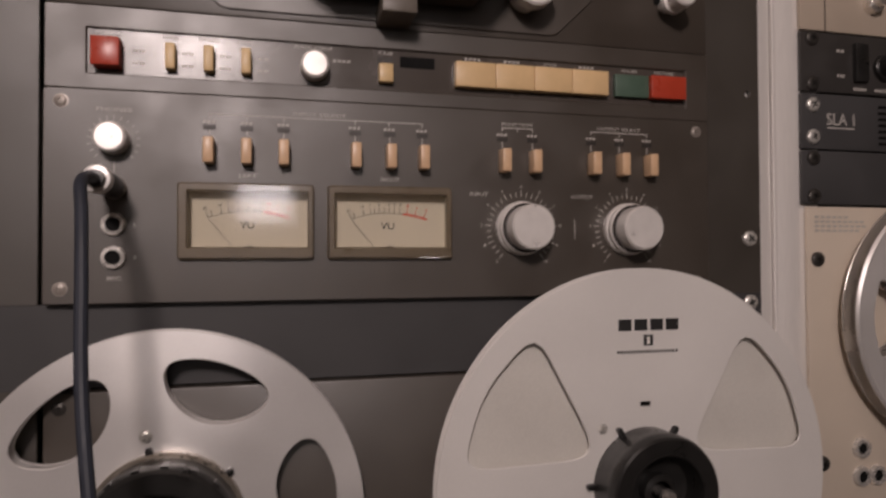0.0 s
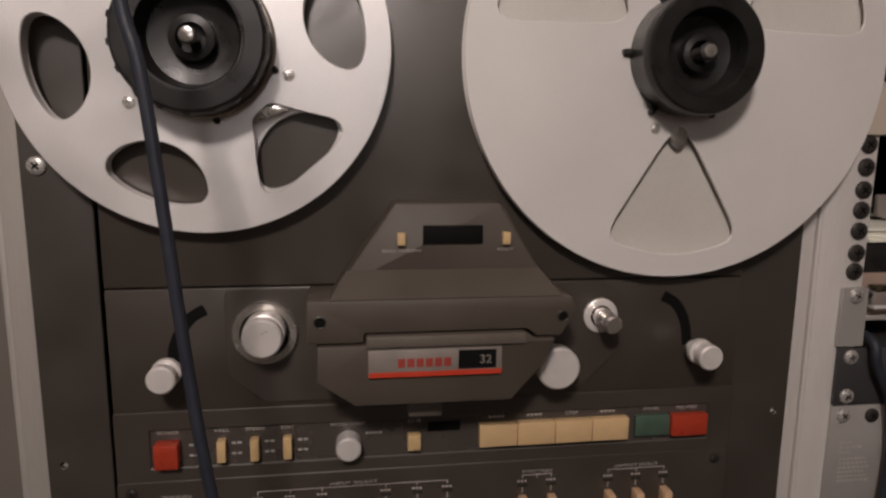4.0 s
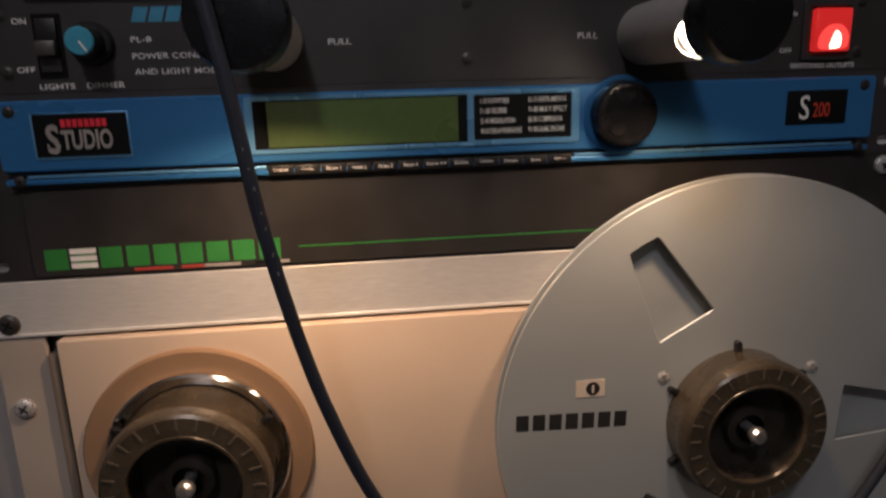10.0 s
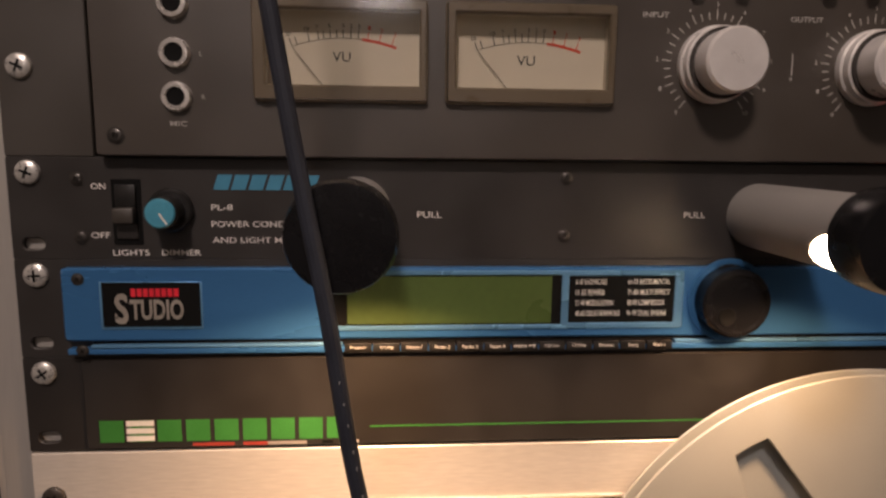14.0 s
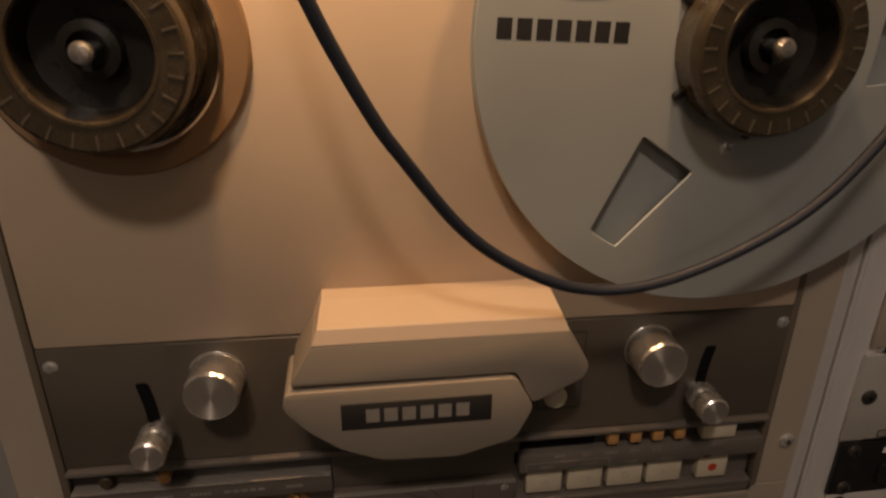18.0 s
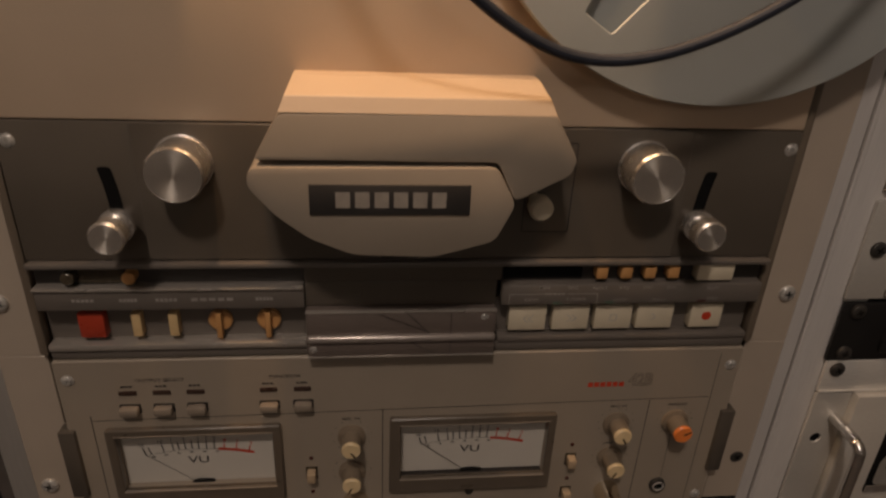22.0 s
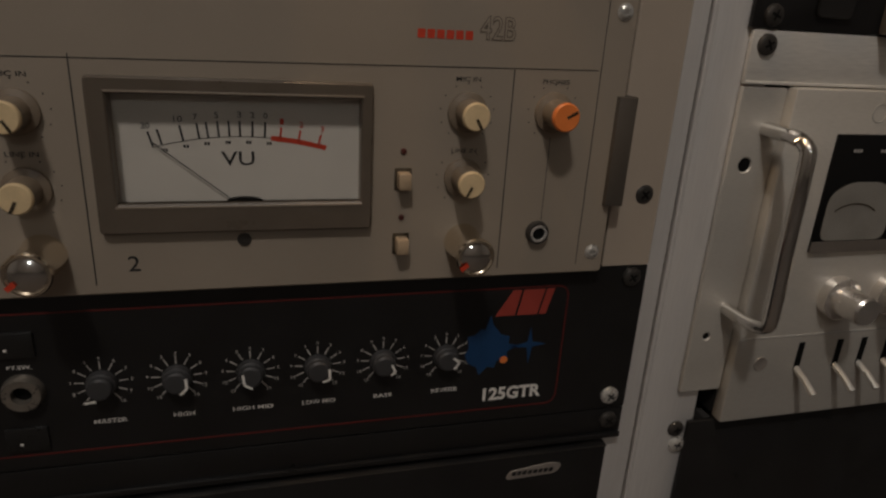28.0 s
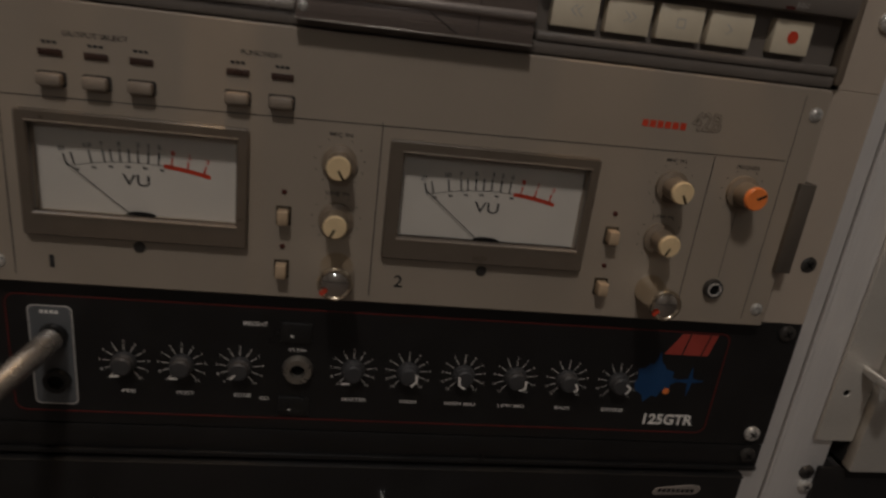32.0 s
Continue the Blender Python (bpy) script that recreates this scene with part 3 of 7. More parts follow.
def meter(parent, x0, x1, z0, z1, wx0, wx1, wz0, wz1, y, face_mat, small=True):
    """A level meter: frame, dial, scale, needle, window."""
    m = part("meter_frame", plate([rrect(x0, x1, z0, z1, 0.0012, 3), rrect(wx0, wx1, wz0, wz1, 0.0006, 3)], y + 0.001, y - 0.0035, 0.0008), VU_FRAME if small else VU_FRAME_DARK, parent, "brown plastic meter frame")
    d = 0.0065 if small else 0.0048
    part("dial", box(wx0 - 0.001, wx1 + 0.001, y + d, y + d + 0.001, wz0 - 0.001, wz1 + 0.001, 0), face_mat, m, "pale dial card")
    sides = bmesh.new()
    for a, b, c, e in ((wx0 - 0.0012, wx0, wz0 - 0.001, wz1 + 0.001), (wx1, wx1 + 0.0012, wz0 - 0.001, wz1 + 0.001), (wx0, wx1, wz1, wz1 + 0.0012), (wx0, wx1, wz0 - 0.0012, wz0)):
        box(a, b, y - 0.001, y + d, c, e, 0, bm=sides)
    part("well", sides, WELL if small else DECK_EDGE, m)
    w, h = wx1 - wx0, wz1 - wz0
    cx, cz, rr = (wx0 + wx1) / 2, wz0 - h * 0.42 if small else wz0 - h * 0.55, 0.0
    top = wz0 + h * (0.66 if small else 0.60)
    rr = w * (1.05 if small else 1.35)
    cz = top - rr
    half = math.degrees(math.asin(min(0.9, w * (0.34 if small else 0.350) / rr)))
    yy = y + d
    ink, red = bmesh.new(), bmesh.new()
    n = 24
    for i in range(n):
        a0, a1 = 90 + half - 2 * half * i / n, 90 + half - 2 * half * (i + 1) / n
        p0, p1 = (cx + rr * math.cos(radians(a0)), cz + rr * math.sin(radians(a0))), (cx + rr * math.cos(radians(a1)), cz + rr * math.sin(radians(a1)))
        line(*p0, *p1, (0.0012 if small else 0.0021) if i >= n * 0.66 else 0.0003, yy, red if i >= n * 0.66 else ink)
    for i, u in enumerate((0.0, 0.05, 0.17, 0.26, 0.31, 0.37, 0.43, 0.49, 0.56, 0.63, 0.72, 0.83, 0.95)):
        a = radians(90 + half - 2 * half * u)
        long = 0.09 * h * (1.6 if not small and u < 0.66 else 1.2)
        line(cx + rr * math.cos(a), cz + rr * math.sin(a), cx + (rr + long) * math.cos(a), cz + (rr + long) * math.sin(a), w * (0.0065 if small else 0.0085), yy, red if u > 0.66 else ink)
        figure = {0.0: "20", 0.17: "10", 0.26: "7", 0.37: "5", 0.49: "3", 0.56: "2", 0.63: "0", 0.72: "1", 0.83: "2", 0.95: "3"}.get(u)
        if figure:
            q = rr + long + h * 0.055
            words(figure, cx + q * math.cos(a), cz + q * math.sin(a), w * 0.017 * len(figure), h * 0.055, yy, bm=red if u > 0.66 else ink)
    if not small:
        for i in range(6):
            a = radians(90 + half - 2 * half * (0.06 + 0.12 * i))
            q = rr - h * 0.05
            bars(cx + q * math.cos(a) - w * 0.012, cx + q * math.cos(a) + w * 0.012, cz + q * math.sin(a), h * 0.028, yy, 2, bm=ink)
    part("scale", ink, BLACK_PRINT, m)
    part("red_zone", red, RED_FLAT, m)
    part("lettering", words("VU", cx - w * 0.02, wz0 + h * (0.42 if small else 0.40), w * (0.12 if small else 0.135), h * 0.13, yy), BLACK_PRINT, m)
    a = radians(90 + half * 1.0)
    px, pz = cx - w * (0.14 if small else 0.06), wz0 + h * 0.03
    part("needle", line(px, pz, cx + (rr * 0.99 + (0 if small else h * 0.09)) * math.cos(a), cz + (rr * 0.99 + (0 if small else h * 0.09)) * math.sin(a), w * 0.0045, yy - 0.0012), BLACK_PRINT, m)
    part("needle_cover", prism([(cx + u * w * (0.05 if small else 0.075) * math.cos(radians(t)), wz0 + (0.05 if small else 0.04) * h * math.sin(radians(t))) for u, t in ((1, k * 18) for k in range(11))], yy, yy - 0.002), VOID, m)
    if small:
        pane = part("pane", plate([rrect(x0 + 0.0003, x1 - 0.0003, z0 + 0.0003, z1 - 0.0003, 0.001, 3)], y - 0.0040, y - 0.0054, 0.0006), GLASS, m, "clear plastic cover over the whole meter")
    else:
        pane = part("pane", bars(wx0, wx1, (wz0 + wz1) / 2, wz1 - wz0, y - 0.0019), GLASS, m, "clear meter window")
        rim = box(wx0, wx1, y - 0.0038, y - 0.0030, wz1 - 0.0002, wz1 + 0.0007, 0.0002)
        box(wx0, wx1, y - 0.0038, y - 0.0030, wz0 - 0.0007, wz0 + 0.0002, 0.0002, bm=rim)
        part("window_rim", rim, BUTTON, m, "pale edge of the clear meter cover")
        part("inner_line", bars(wx0, wx1, wz0 + 0.0014, 0.0005, y - 0.0020), HUB, m)
    pane.visible_shadow = False
    return m


def build_deck():
    z0 = 1.0967
    d = thing("tape_deck", 0, 0, z0, "dark brown-grey rack-mounted open-reel tape deck", "tape deck", "tape decks")
    for x0, x1 in ((-0.2413, -0.2052), (0.1990, 0.2413)):
        holes = [circle((-0.2325 if x0 < 0 else 0.2325), 1.222 if x0 < 0 else 1.2335, 0.0026, 14)]
        part("rack_ear", plate([rrect(x0, x1, z0, 1.5402, 0.0006, 3)] + holes, 0.003, 0.0, 0.0005), EAR, d, "brown-grey side bracket")
    part("chassis", box(-0.1995, 0.1945, 0.004, 0.25, z0 + 0.001, 1.5395, 0.001), DECK_EDGE, d, "dark deck chassis")
    f = -0.0065
    part("reel_panel", box(-0.2002, 0.1955, f, 0.004, 1.3322, 1.5398, 0.001), DECK, d)
    part("transport_panel", box(-0.2002, 0.1955, f, 0.004, 1.2560, 1.3312, 0.001), DECK, d)
    part("raised_deck", plate([soften([(-0.1330, 1.3300), (-0.1330, 1.2780), (-0.112, 1.2600), (0.086, 1.2600), (0.112, 1.2850), (0.112, 1.3220), (0.100, 1.3300)], 0.004)], f, f - 0.0014, 0.0004), DECK, d)
    strip = part("control_panel", plate([rrect(-0.2002, 0.1955, 1.2116, 1.2554, 0.0008, 3), rrect(-0.1812, 0.1802, 1.2190, 1.2445, 0.0006, 3)], 0.004, f, 0.0006), DECK, d)
    part("recess", box(-0.183, 0.182, f + 0.0016, f + 0.0032, 1.2175, 1.246, 0), RECESS, strip, "glossy sunk control strip")
    part("lower_panel", plate([rrect(-0.2006, 0.1955, z0 + 0.0008, 1.2106, 0.0012, 3), rrect(-0.1318, -0.0644, 1.1250, 1.1600, 0.0006, 3), rrect(-0.0525, 0.0170, 1.1250, 1.1600, 0.0006, 3)], 0.004, f, 0.0006), DECK, d)
    yr = f + 0.0016
    # row of keys
    part("power_button", box(-0.1772, -0.1632, yr - 0.0091, yr, 1.2222, 1.2376, 0.0008), RED, d, "square red push button")
    for x in (-0.1387, -0.1191, -0.0994):
        part("rocker_switch", box(x - 0.0026, x + 0.0026, yr - 0.0066, yr, 1.2232, 1.2372, 0.0007), CREAM, d, "cream rocker switch")
    part("pitch_knob", lathe(knob_profile(0.0078, yr, yr - 0.0121, 0.0012), -0.0622, 1.2297, 32), SATIN, d, "satin silver round knob")
    part("cue_lever", box(-0.0252, -0.0168, yr - 0.0056, yr, 1.2236, 1.2345, 0.0008), CREAM, d, "amber cue lever")
    part("cue_slot", box(-0.0255, -0.0165, yr - 0.0003, yr, 1.2345, 1.2392, 0), DECK_EDGE, d)
    part("counter_slot", box(-0.0120, 0.0090, yr - 0.0004, yr, 1.2340, 1.2405, 0), VOID, d)
    for i in range(4):
        x = 0.0207 + 0.0252 * i
        part("transport_key", box(x + 0.0002, x + 0.0250, yr - 0.0061, yr, 1.2236, 1.2388, 0.0006), KEY, d, "pale yellow transport key")
    part("pause_key", box(0.1272, 0.1515, yr - 0.0036, yr, 1.2240, 1.2384, 0.0006), GREEN, d, "dark green pause key")
    part("record_key", box(0.1519, 0.1772, yr - 0.0061, yr, 1.2238, 1.2386, 0.0006), RED, d, "red record key")
    ink = Ink(d, GREY_PRINT)
    for t, x, w in (("POWER", -0.1702, 0.0125), ("REEL", -0.1387, 0.009), ("SPEED", -0.1191, 0.0115), ("EDIT", -0.0994, 0.008), ("PITCH CONT", -0.0622, 0.0215), ("CUE", -0.0205, 0.0085), ("STOP", 0.0837, 0.009), ("PAUSE", 0.1393, 0.011), ("RECORD", 0.1645, 0.0145)):
        words(t, x, 1.2418, w, 0.0020, yr, bm=ink)
    for x in (0.0333, 0.0585, 0.1089):
        bars(x - 0.0055, x + 0.0055, 1.2418, 0.0015, yr, 4, 0.3, bm=ink)
    for x in (-0.1555, -0.1305, -0.1108, -0.0905):
        bars(x - 0.003, x + 0.004, 1.2333, 0.0014, yr, 2, bm=ink)
        bars(x - 0.003, x + 0.004, 1.2265, 0.0014, yr, 2, bm=ink)
    bars(-0.0515, -0.0405, 1.2352, 0.0014, yr, 4, bm=ink)
    ink.done()
    # lower panel
    part("phones_knob", lathe(knob_profile(0.0080, f, f - 0.0125, 0.0012), -0.1670, 1.1842, 32), SATIN, d, "satin silver volume knob")
    for z in (1.1590, 1.1392, 1.1216):
        j = part("jack_socket", lathe([(0.0037, f - 0.0022), (0.0040, f - 0.0030), (0.0057, f - 0.0029), (0.0063, f - 0.0012), (0.0063, f)], -0.1669, z, 32), JACK_RING, d, "round metal jack socket")
        part("hole", lathe([(0, f - 0.0020), (0.0040, f - 0.0024)], -0.1669, z, 24), VOID, j)
    xs = (-0.1188, -0.0990, -0.0791, -0.0389, -0.0186, 0.0009, 0.0512, 0.0709, 0.1106, 0.1304, 0.1502)
    ink = Ink(d, GREY_PRINT)
    for x in xs:
        part("push_switch", box(x - 0.0028, x + 0.0028, f - 0.010, f, 1.1726, 1.1866, 0.0009), DECK_KEY, d, "salmon push switch")
        part("switch_guide", box(x - 0.0034, x + 0.0034, f - 0.0003, f, 1.1920, 1.1946, 0), DECK_EDGE, d)
        line(x, 1.1878, x, 1.1918, 0.0006, f, ink)
        bars(x - 0.0035, x + 0.0035, 1.1962, 0.0014, f, 3, 0.3, bm=ink)
    for a, b, t, x, w in ((-0.1188, -0.0791, "", 0, 0), (-0.0389, 0.0009, "", 0, 0), (0.0512, 0.0709, "FUNCTION", 0.0610, 0.020), (0.1106, 0.1502, "OUTPUT SELECT", 0.1300, 0.031)):
        line(a - 0.0003, 1.2005, b + 0.0003, 1.2005, 0.0006, f, ink)
        for q in (a, b, (a + b) / 2):
            line(q, 1.2005, q, 1.1982, 0.0006, f, ink)
        if t:
            words(t, x, 1.2029, w, 0.0019, f, bm=ink)
    line(-0.0791, 1.2005, -0.0389, 1.2005, 0.0005, f, ink)
    words("INPUT SELECT", -0.0590, 1.2029, 0.030, 0.0019, f, bm=ink)
    words("PHONES", -0.1669, 1.2005, 0.0175, 0.0021, f, bm=ink)
    words("LEFT", -0.0985, 1.1668, 0.0095, 0.0021, f, bm=ink)
    words("RIGHT", -0.0183, 1.1668, 0.0112, 0.0021, f, bm=ink)
    words("MIC", -0.1667, 1.1105, 0.0070, 0.0022, f, bm=ink)
    words("L", -0.1565, 1.1392, 0.0013, 0.0019, f, bm=ink)
    words("R", -0.1562, 1.1216, 0.0015, 0.0019, f, bm=ink)
    words("INPUT", 0.0360, 1.1595, 0.0115, 0.0023, f, bm=ink)
    words("OUTPUT", 0.1040, 1.1590, 0.0148, 0.0023, f, bm=ink)
    for kx in (0.0632, 0.1355):
        for i in range(31):
            a = radians(232 - 284 * i / 30)
            r0, r1 = 0.0195, 0.0225 if i % 3 else 0.0236
            line(kx + r0 * math.cos(a), 1.1388 + r0 * math.sin(a), kx + r1 * math.cos(a), 1.1388 + r1 * math.sin(a), 0.0005, f, ink)
        for i in range(11):
            a = radians(232 - 28.4 * i)
            words(str(i), kx + 0.0258 * math.cos(a), 1.1388 + 0.0258 * math.sin(a), 0.0012 if i < 10 else 0.0022, 0.0018, f, bm=ink)
    for i in range(17):
        a = radians(225 - 270 * i / 16)
        line(-0.167 + 0.0112 * math.cos(a), 1.1842 + 0.0112 * math.sin(a), -0.167 + 0.0132 * math.cos(a), 1.1842 + 0.0132 * math.sin(a), 0.0004, f, ink)
    line(-0.1669, 1.1730, -0.1669, 1.1665, 0.0005, f, ink)
    line(0.0990, 1.1425, 0.0990, 1.1350, 0.0005, f, ink)
    words("L", 0.0990, 1.1440, 0.0012, 0.0016, f, bm=ink)
    words("R", 0.0990, 1.1333, 0.0013, 0.0016, f, bm=ink)
    ink.done()
    meter(d, -0.1343, -0.0633, 1.1211, 1.1616, -0.1306, -0.0652, 1.1264, 1.1586, f, VU_FACE)
    meter(d, -0.0542, 0.0175, 1.1211, 1.1616, -0.0513, 0.0160, 1.1264, 1.1586, f, VU_FACE)
    for kx in (0.0632, 0.1355):
        k = part("level_knob", lathe(knob_profile(0.0158, f, f - 0.0085, 0.0008, 0.0166, f - 0.004), kx, 1.1388, 48), SATIN, d, "satin silver double knob")
        part("rear_ring", lathe([(0.0150, f - 0.0086), (0.0150, f - 0.0095), (0.0132, f - 0.0095)], kx, 1.1388, 48), DECK_EDGE, k)
        part("front_knob", lathe([(0.0126, f - 0.0090)] + [(0.0134, f - 0.0100), (0.0134, f - 0.0205), (0.0124, f - 0.0218), (0, f - 0.0218)], kx, 1.1388, 48), SATIN, k)
    for x, z in ((-0.1926, 1.1052), (0.1935 - 0.0065, 1.1048), (-0.1926, 1.2040), (0.1868, 1.2040), (-0.1926, 1.5320), (0.1868, 1.5320)):
        part("panel_screw", screw_mesh(x, z, f, 0.0030, 0.0012), SCREW_DARK, d)
    # tension arms, rollers, pinch roller
    for pts, arm in ((((-0.1446, 1.3185), (-0.1525, 1.3140), (-0.1590, 1.3055), (-0.1635, 1.2950), (-0.1640, 1.2860)), (-0.1655, 1.2845)), (((0.1412, 1.3200), (0.1500, 1.3150), (0.1560, 1.3060), (0.1590, 1.2960), (0.1600, 1.2860)), (0.1637, 1.2850))):
        bm = bmesh.new()
        pp = spline([(x, 0, z) for x, z in pts], 5)
        lo, hi = [], []
        for i, p in enumerate(pp):
            t = (pp[min(i + 1, len(pp) - 1)] - pp[max(i - 1, 0)]).normalized()
            nx, nz = -t.z * 0.0034, t.x * 0.0034
            lo.append((p.x + nx, p.z + nz))
            hi.append((p.x - nx, p.z - nz))
        part("arm_slot", prism(soften(lo + hi[::-1], 0.003, 3), f, f - 0.0002), VOID, d, "curved dark slot")
        x, z = arm
        a = part("tension_arm", lathe([(0.0040, f + 0.001), (0.0040, f - 0.008), (0.0078, f - 0.0085), (0.0084, f - 0.0095), (0.0084, f - 0.0130), (0.0062, f - 0.0135), (0.0062, f - 0.0185), (0.0080, f - 0.0190), (0.0080, f - 0.0245), (0.0070, f - 0.0256), (0, f - 0.0256)], x, z, 32), SATIN, d, "turned metal tape guide")
    part("guide_roller", lathe([(0.0192, f - 0.0014), (0.0192, f - 0.0042), (0.0184, f - 0.0052), (0.0146, f - 0.0052), (0.0140, f - 0.0035), (0.0122, f - 0.0035)], -0.1105, 1.3040, 48), SPUN, d, "silver roller flange")
    part("roller_gap", lathe([(0.0147, f - 0.0040), (0.0110, f - 0.0038)], -0.1105, 1.3040, 40), VOID, d)
    part("roller_cap", lathe([(0.0120, f - 0.0030), (0.0120, f - 0.0150), (0.0106, f - 0.0156), (0.0113, f - 0.0166), (0.0113, f - 0.0228), (0.0103, f - 0.0240), (0, f - 0.0240)], -0.1100, 1.3062, 40), SATIN, d, "satin silver roller cap")
    part("capstan_flange", lathe([(0.0112, f - 0.0014), (0.0112, f - 0.0030), (0.0100, f - 0.0036), (0.0070, f - 0.0036)], 0.0985, 1.3085, 36), SATIN, d, "silver capstan flange")
    part("capstan", lathe([(0.0062, f - 0.002), (0.0062, f - 0.0100), (0.0042, f - 0.0105), (0.0042, f - 0.0190), (0.0055, f - 0.0192), (0.0055, f - 0.0245), (0.0045, f - 0.0255), (0, f - 0.0255)], 0.0985, 1.3085, 24), SPUN, d, "polished capstan shaft")
    part("pinch_roller", lathe([(0.0095, f), (0.0095, f - 0.014), (0.0128, f - 0.0145), (0.0132, f - 0.0155), (0.0132, f - 0.0235), (0.0120, f - 0.0248), (0, f - 0.0248)], 0.0652, 1.2818, 40), SATIN, d, "satin white pinch roller cap")
    # head cover
    c = part("head_cover", prism(soften([(-0.0345, 1.3830), (0.0268, 1.3830), (0.0570, 1.3335), (-0.0685, 1.3335)], 0.002, 3), f + 0.001, -0.0300, 0.0012), COVER, d, "angular head cover with counter window")
    b = bmesh.new()
    v = [b.verts.new(p) for p in ((-0.0620, -0.0302, 1.3450), (0.0500, -0.0302, 1.3450), (0.0600, -0.0470, 1.3318), (-0.0715, -0.0470, 1.3318), (-0.0715, -0.0200, 1.3318), (0.0600, -0.0200, 1.3318))]
    for q in ((0, 3, 2, 1), (0, 4, 3), (1, 2, 5), (3, 4, 5, 2), (0, 1, 5, 4)):
        b.faces.new([v[i] for i in q])
    bmesh.ops.recalc_face_normals(b, faces=b.faces)
    part("cover_slope", b, COVER, c)
    part("counter_window", box(-0.0186, 0.0163, -0.0308, -0.0290, 1.3595, 1.3705, 0.0004), VOID, c, "dark counter window")
    for x in (-0.0310, 0.0298):
        part("counter_button", box(x - 0.0023, x + 0.0023, -0.0335, -0.0295, 1.3595, 1.3665, 0.0005), CREAM, c)
    ink = Ink(c, GREY_PRINT)
    words("ZERO RETURN", -0.0310, 1.3560, 0.0225, 0.0016, -0.0301, bm=ink)
    words("RESET", 0.0298, 1.3562, 0.0095, 0.0016, -0.0301, bm=ink)
    ink.done()
    part("cover_beam", prism(soften([(-0.0840, 1.3315), (0.0655, 1.3315), (0.0690, 1.3230), (0.0600, 1.3085), (0.0455, 1.3085), (0.0400, 1.3130), (-0.0530, 1.3130), (-0.0530, 1.3075), (-0.0840, 1.3075)], 0.0012, 3), f - 0.001, -0.0470, 0.0008), COVER, d, "brown head cover beam")
    for x in (-0.0767, 0.0606):
        part("cover_screw", lathe([(0.0026, -0.0468), (0.0032, -0.0472), (0.0036, -0.0470)], x, 1.3197, 20), SCREW_DARK, d)
        part("screw_hole", lathe([(0, -0.0471), (0.0028, -0.0471)], x, 1.3197, 16), VOID, d)
    flap = part("head_flap", prism(soften([(-0.0790, 1.3062), (-0.0520, 1.3062), (-0.0520, 1.3118), (0.0385, 1.3118), (0.0440, 1.3072), (0.0560, 1.3072), (0.0500, 1.2930), (0.0310, 1.2715), (-0.0580, 1.2715), (-0.0790, 1.2860)], 0.0012, 3), f - 0.002, -0.0490, 0.0009), COVER, d, "hinged brown head flap")
    part("flap_ledge", box(-0.0515, 0.0380, -0.0508, -0.0485, 1.3055, 1.3112, 0.0004), COVER_LITE, flap, "worn lighter ledge")
    part("badge", box(-0.0508, 0.0243, -0.0512, -0.0485, 1.2885, 1.3040, 0.0003), BADGE, flap, "dull silver badge plate with red edge")
    part("badge_stripe", box(-0.0506, 0.0241, -0.0514, -0.0500, 1.2886, 1.2915, 0), RED_FLAT, flap)
    marks(flap, "printed_block", DIM_RED, -0.0345, -0.0035, 1.2965, 0.0050, -0.0512, 6, 0.22)
    part("badge_window", box(-0.0005, 0.0210, -0.0515, -0.0500, 1.2922, 1.3030, 0), VOID, flap)
    part("badge_number", words("32", 0.0150, 1.2975, 0.0065, 0.0050, -0.0515), BADGE, flap)
    part("lifter_tab", box(-0.0268, -0.0070, -0.0330, f, 1.2566, 1.2672, 0.0010), COVER_LITE, d, "small grey lifter tab")
    part("lifter_stem", box(-0.0240, -0.0100, -0.0250, f, 1.2672, 1.2740, 0.0008), DECK_EDGE, d)
    return d


deck_b = build_deck()
deck_a = copy_thing(deck_b, pose(0, 0, 1.0967 + 0.48895))
for ob in deck_a.children:
    if ob.name.startswith("panel_screw"):
        ob.data = ob.data.copy()
        finish(ob, ob.data, BADGE)
tagged(deck_b, "brown-grey open-reel tape deck holding two metal reels")
tagged(deck_a, "brown-grey open-reel tape deck with a headphone plug inserted")
for dz in (0.0, 0.48895):
    for x, z in ((-0.2325, 1.1335), (0.2325, 1.1335), (-0.2325, 1.4020), (0.2325, 1.4020)):
        rack_screw(x, z + dz, 0.0)

# ---- one-space blank panel between the tape decks ----
def panel_holes(z0, z1, slots=True):
    out = []
    for x in (-0.2325, 0.2325):
        for z in (z0 + 0.0064, z1 - 0.0064):
            out.append(rrect(x - 0.0052, x + 0.0052, z - 0.0031, z + 0.0031, 0.0030, 4))
    return out


def rack_panel(name, z0, z1, mat, label, category, y=0.0, hole_rows=None):
    ob = thing(name, 0, 0, z0, label, category)
    part("faceplate", plate([rrect(-0.2413, 0.2413, z0, z1, 0.0008, 3)] + panel_holes(*(hole_rows or (z0, z1))), 0.003, y, 0.0005), mat, ob)
    return ob


rack_panel("blank_panel", 1.5410, 1.5852, BLUEBLACK, "plain dark blue-grey blank rack panel", "rack panel")
for x in (-0.2325, 0.2325):
    rack_screw(x, 1.5788, 0.0)
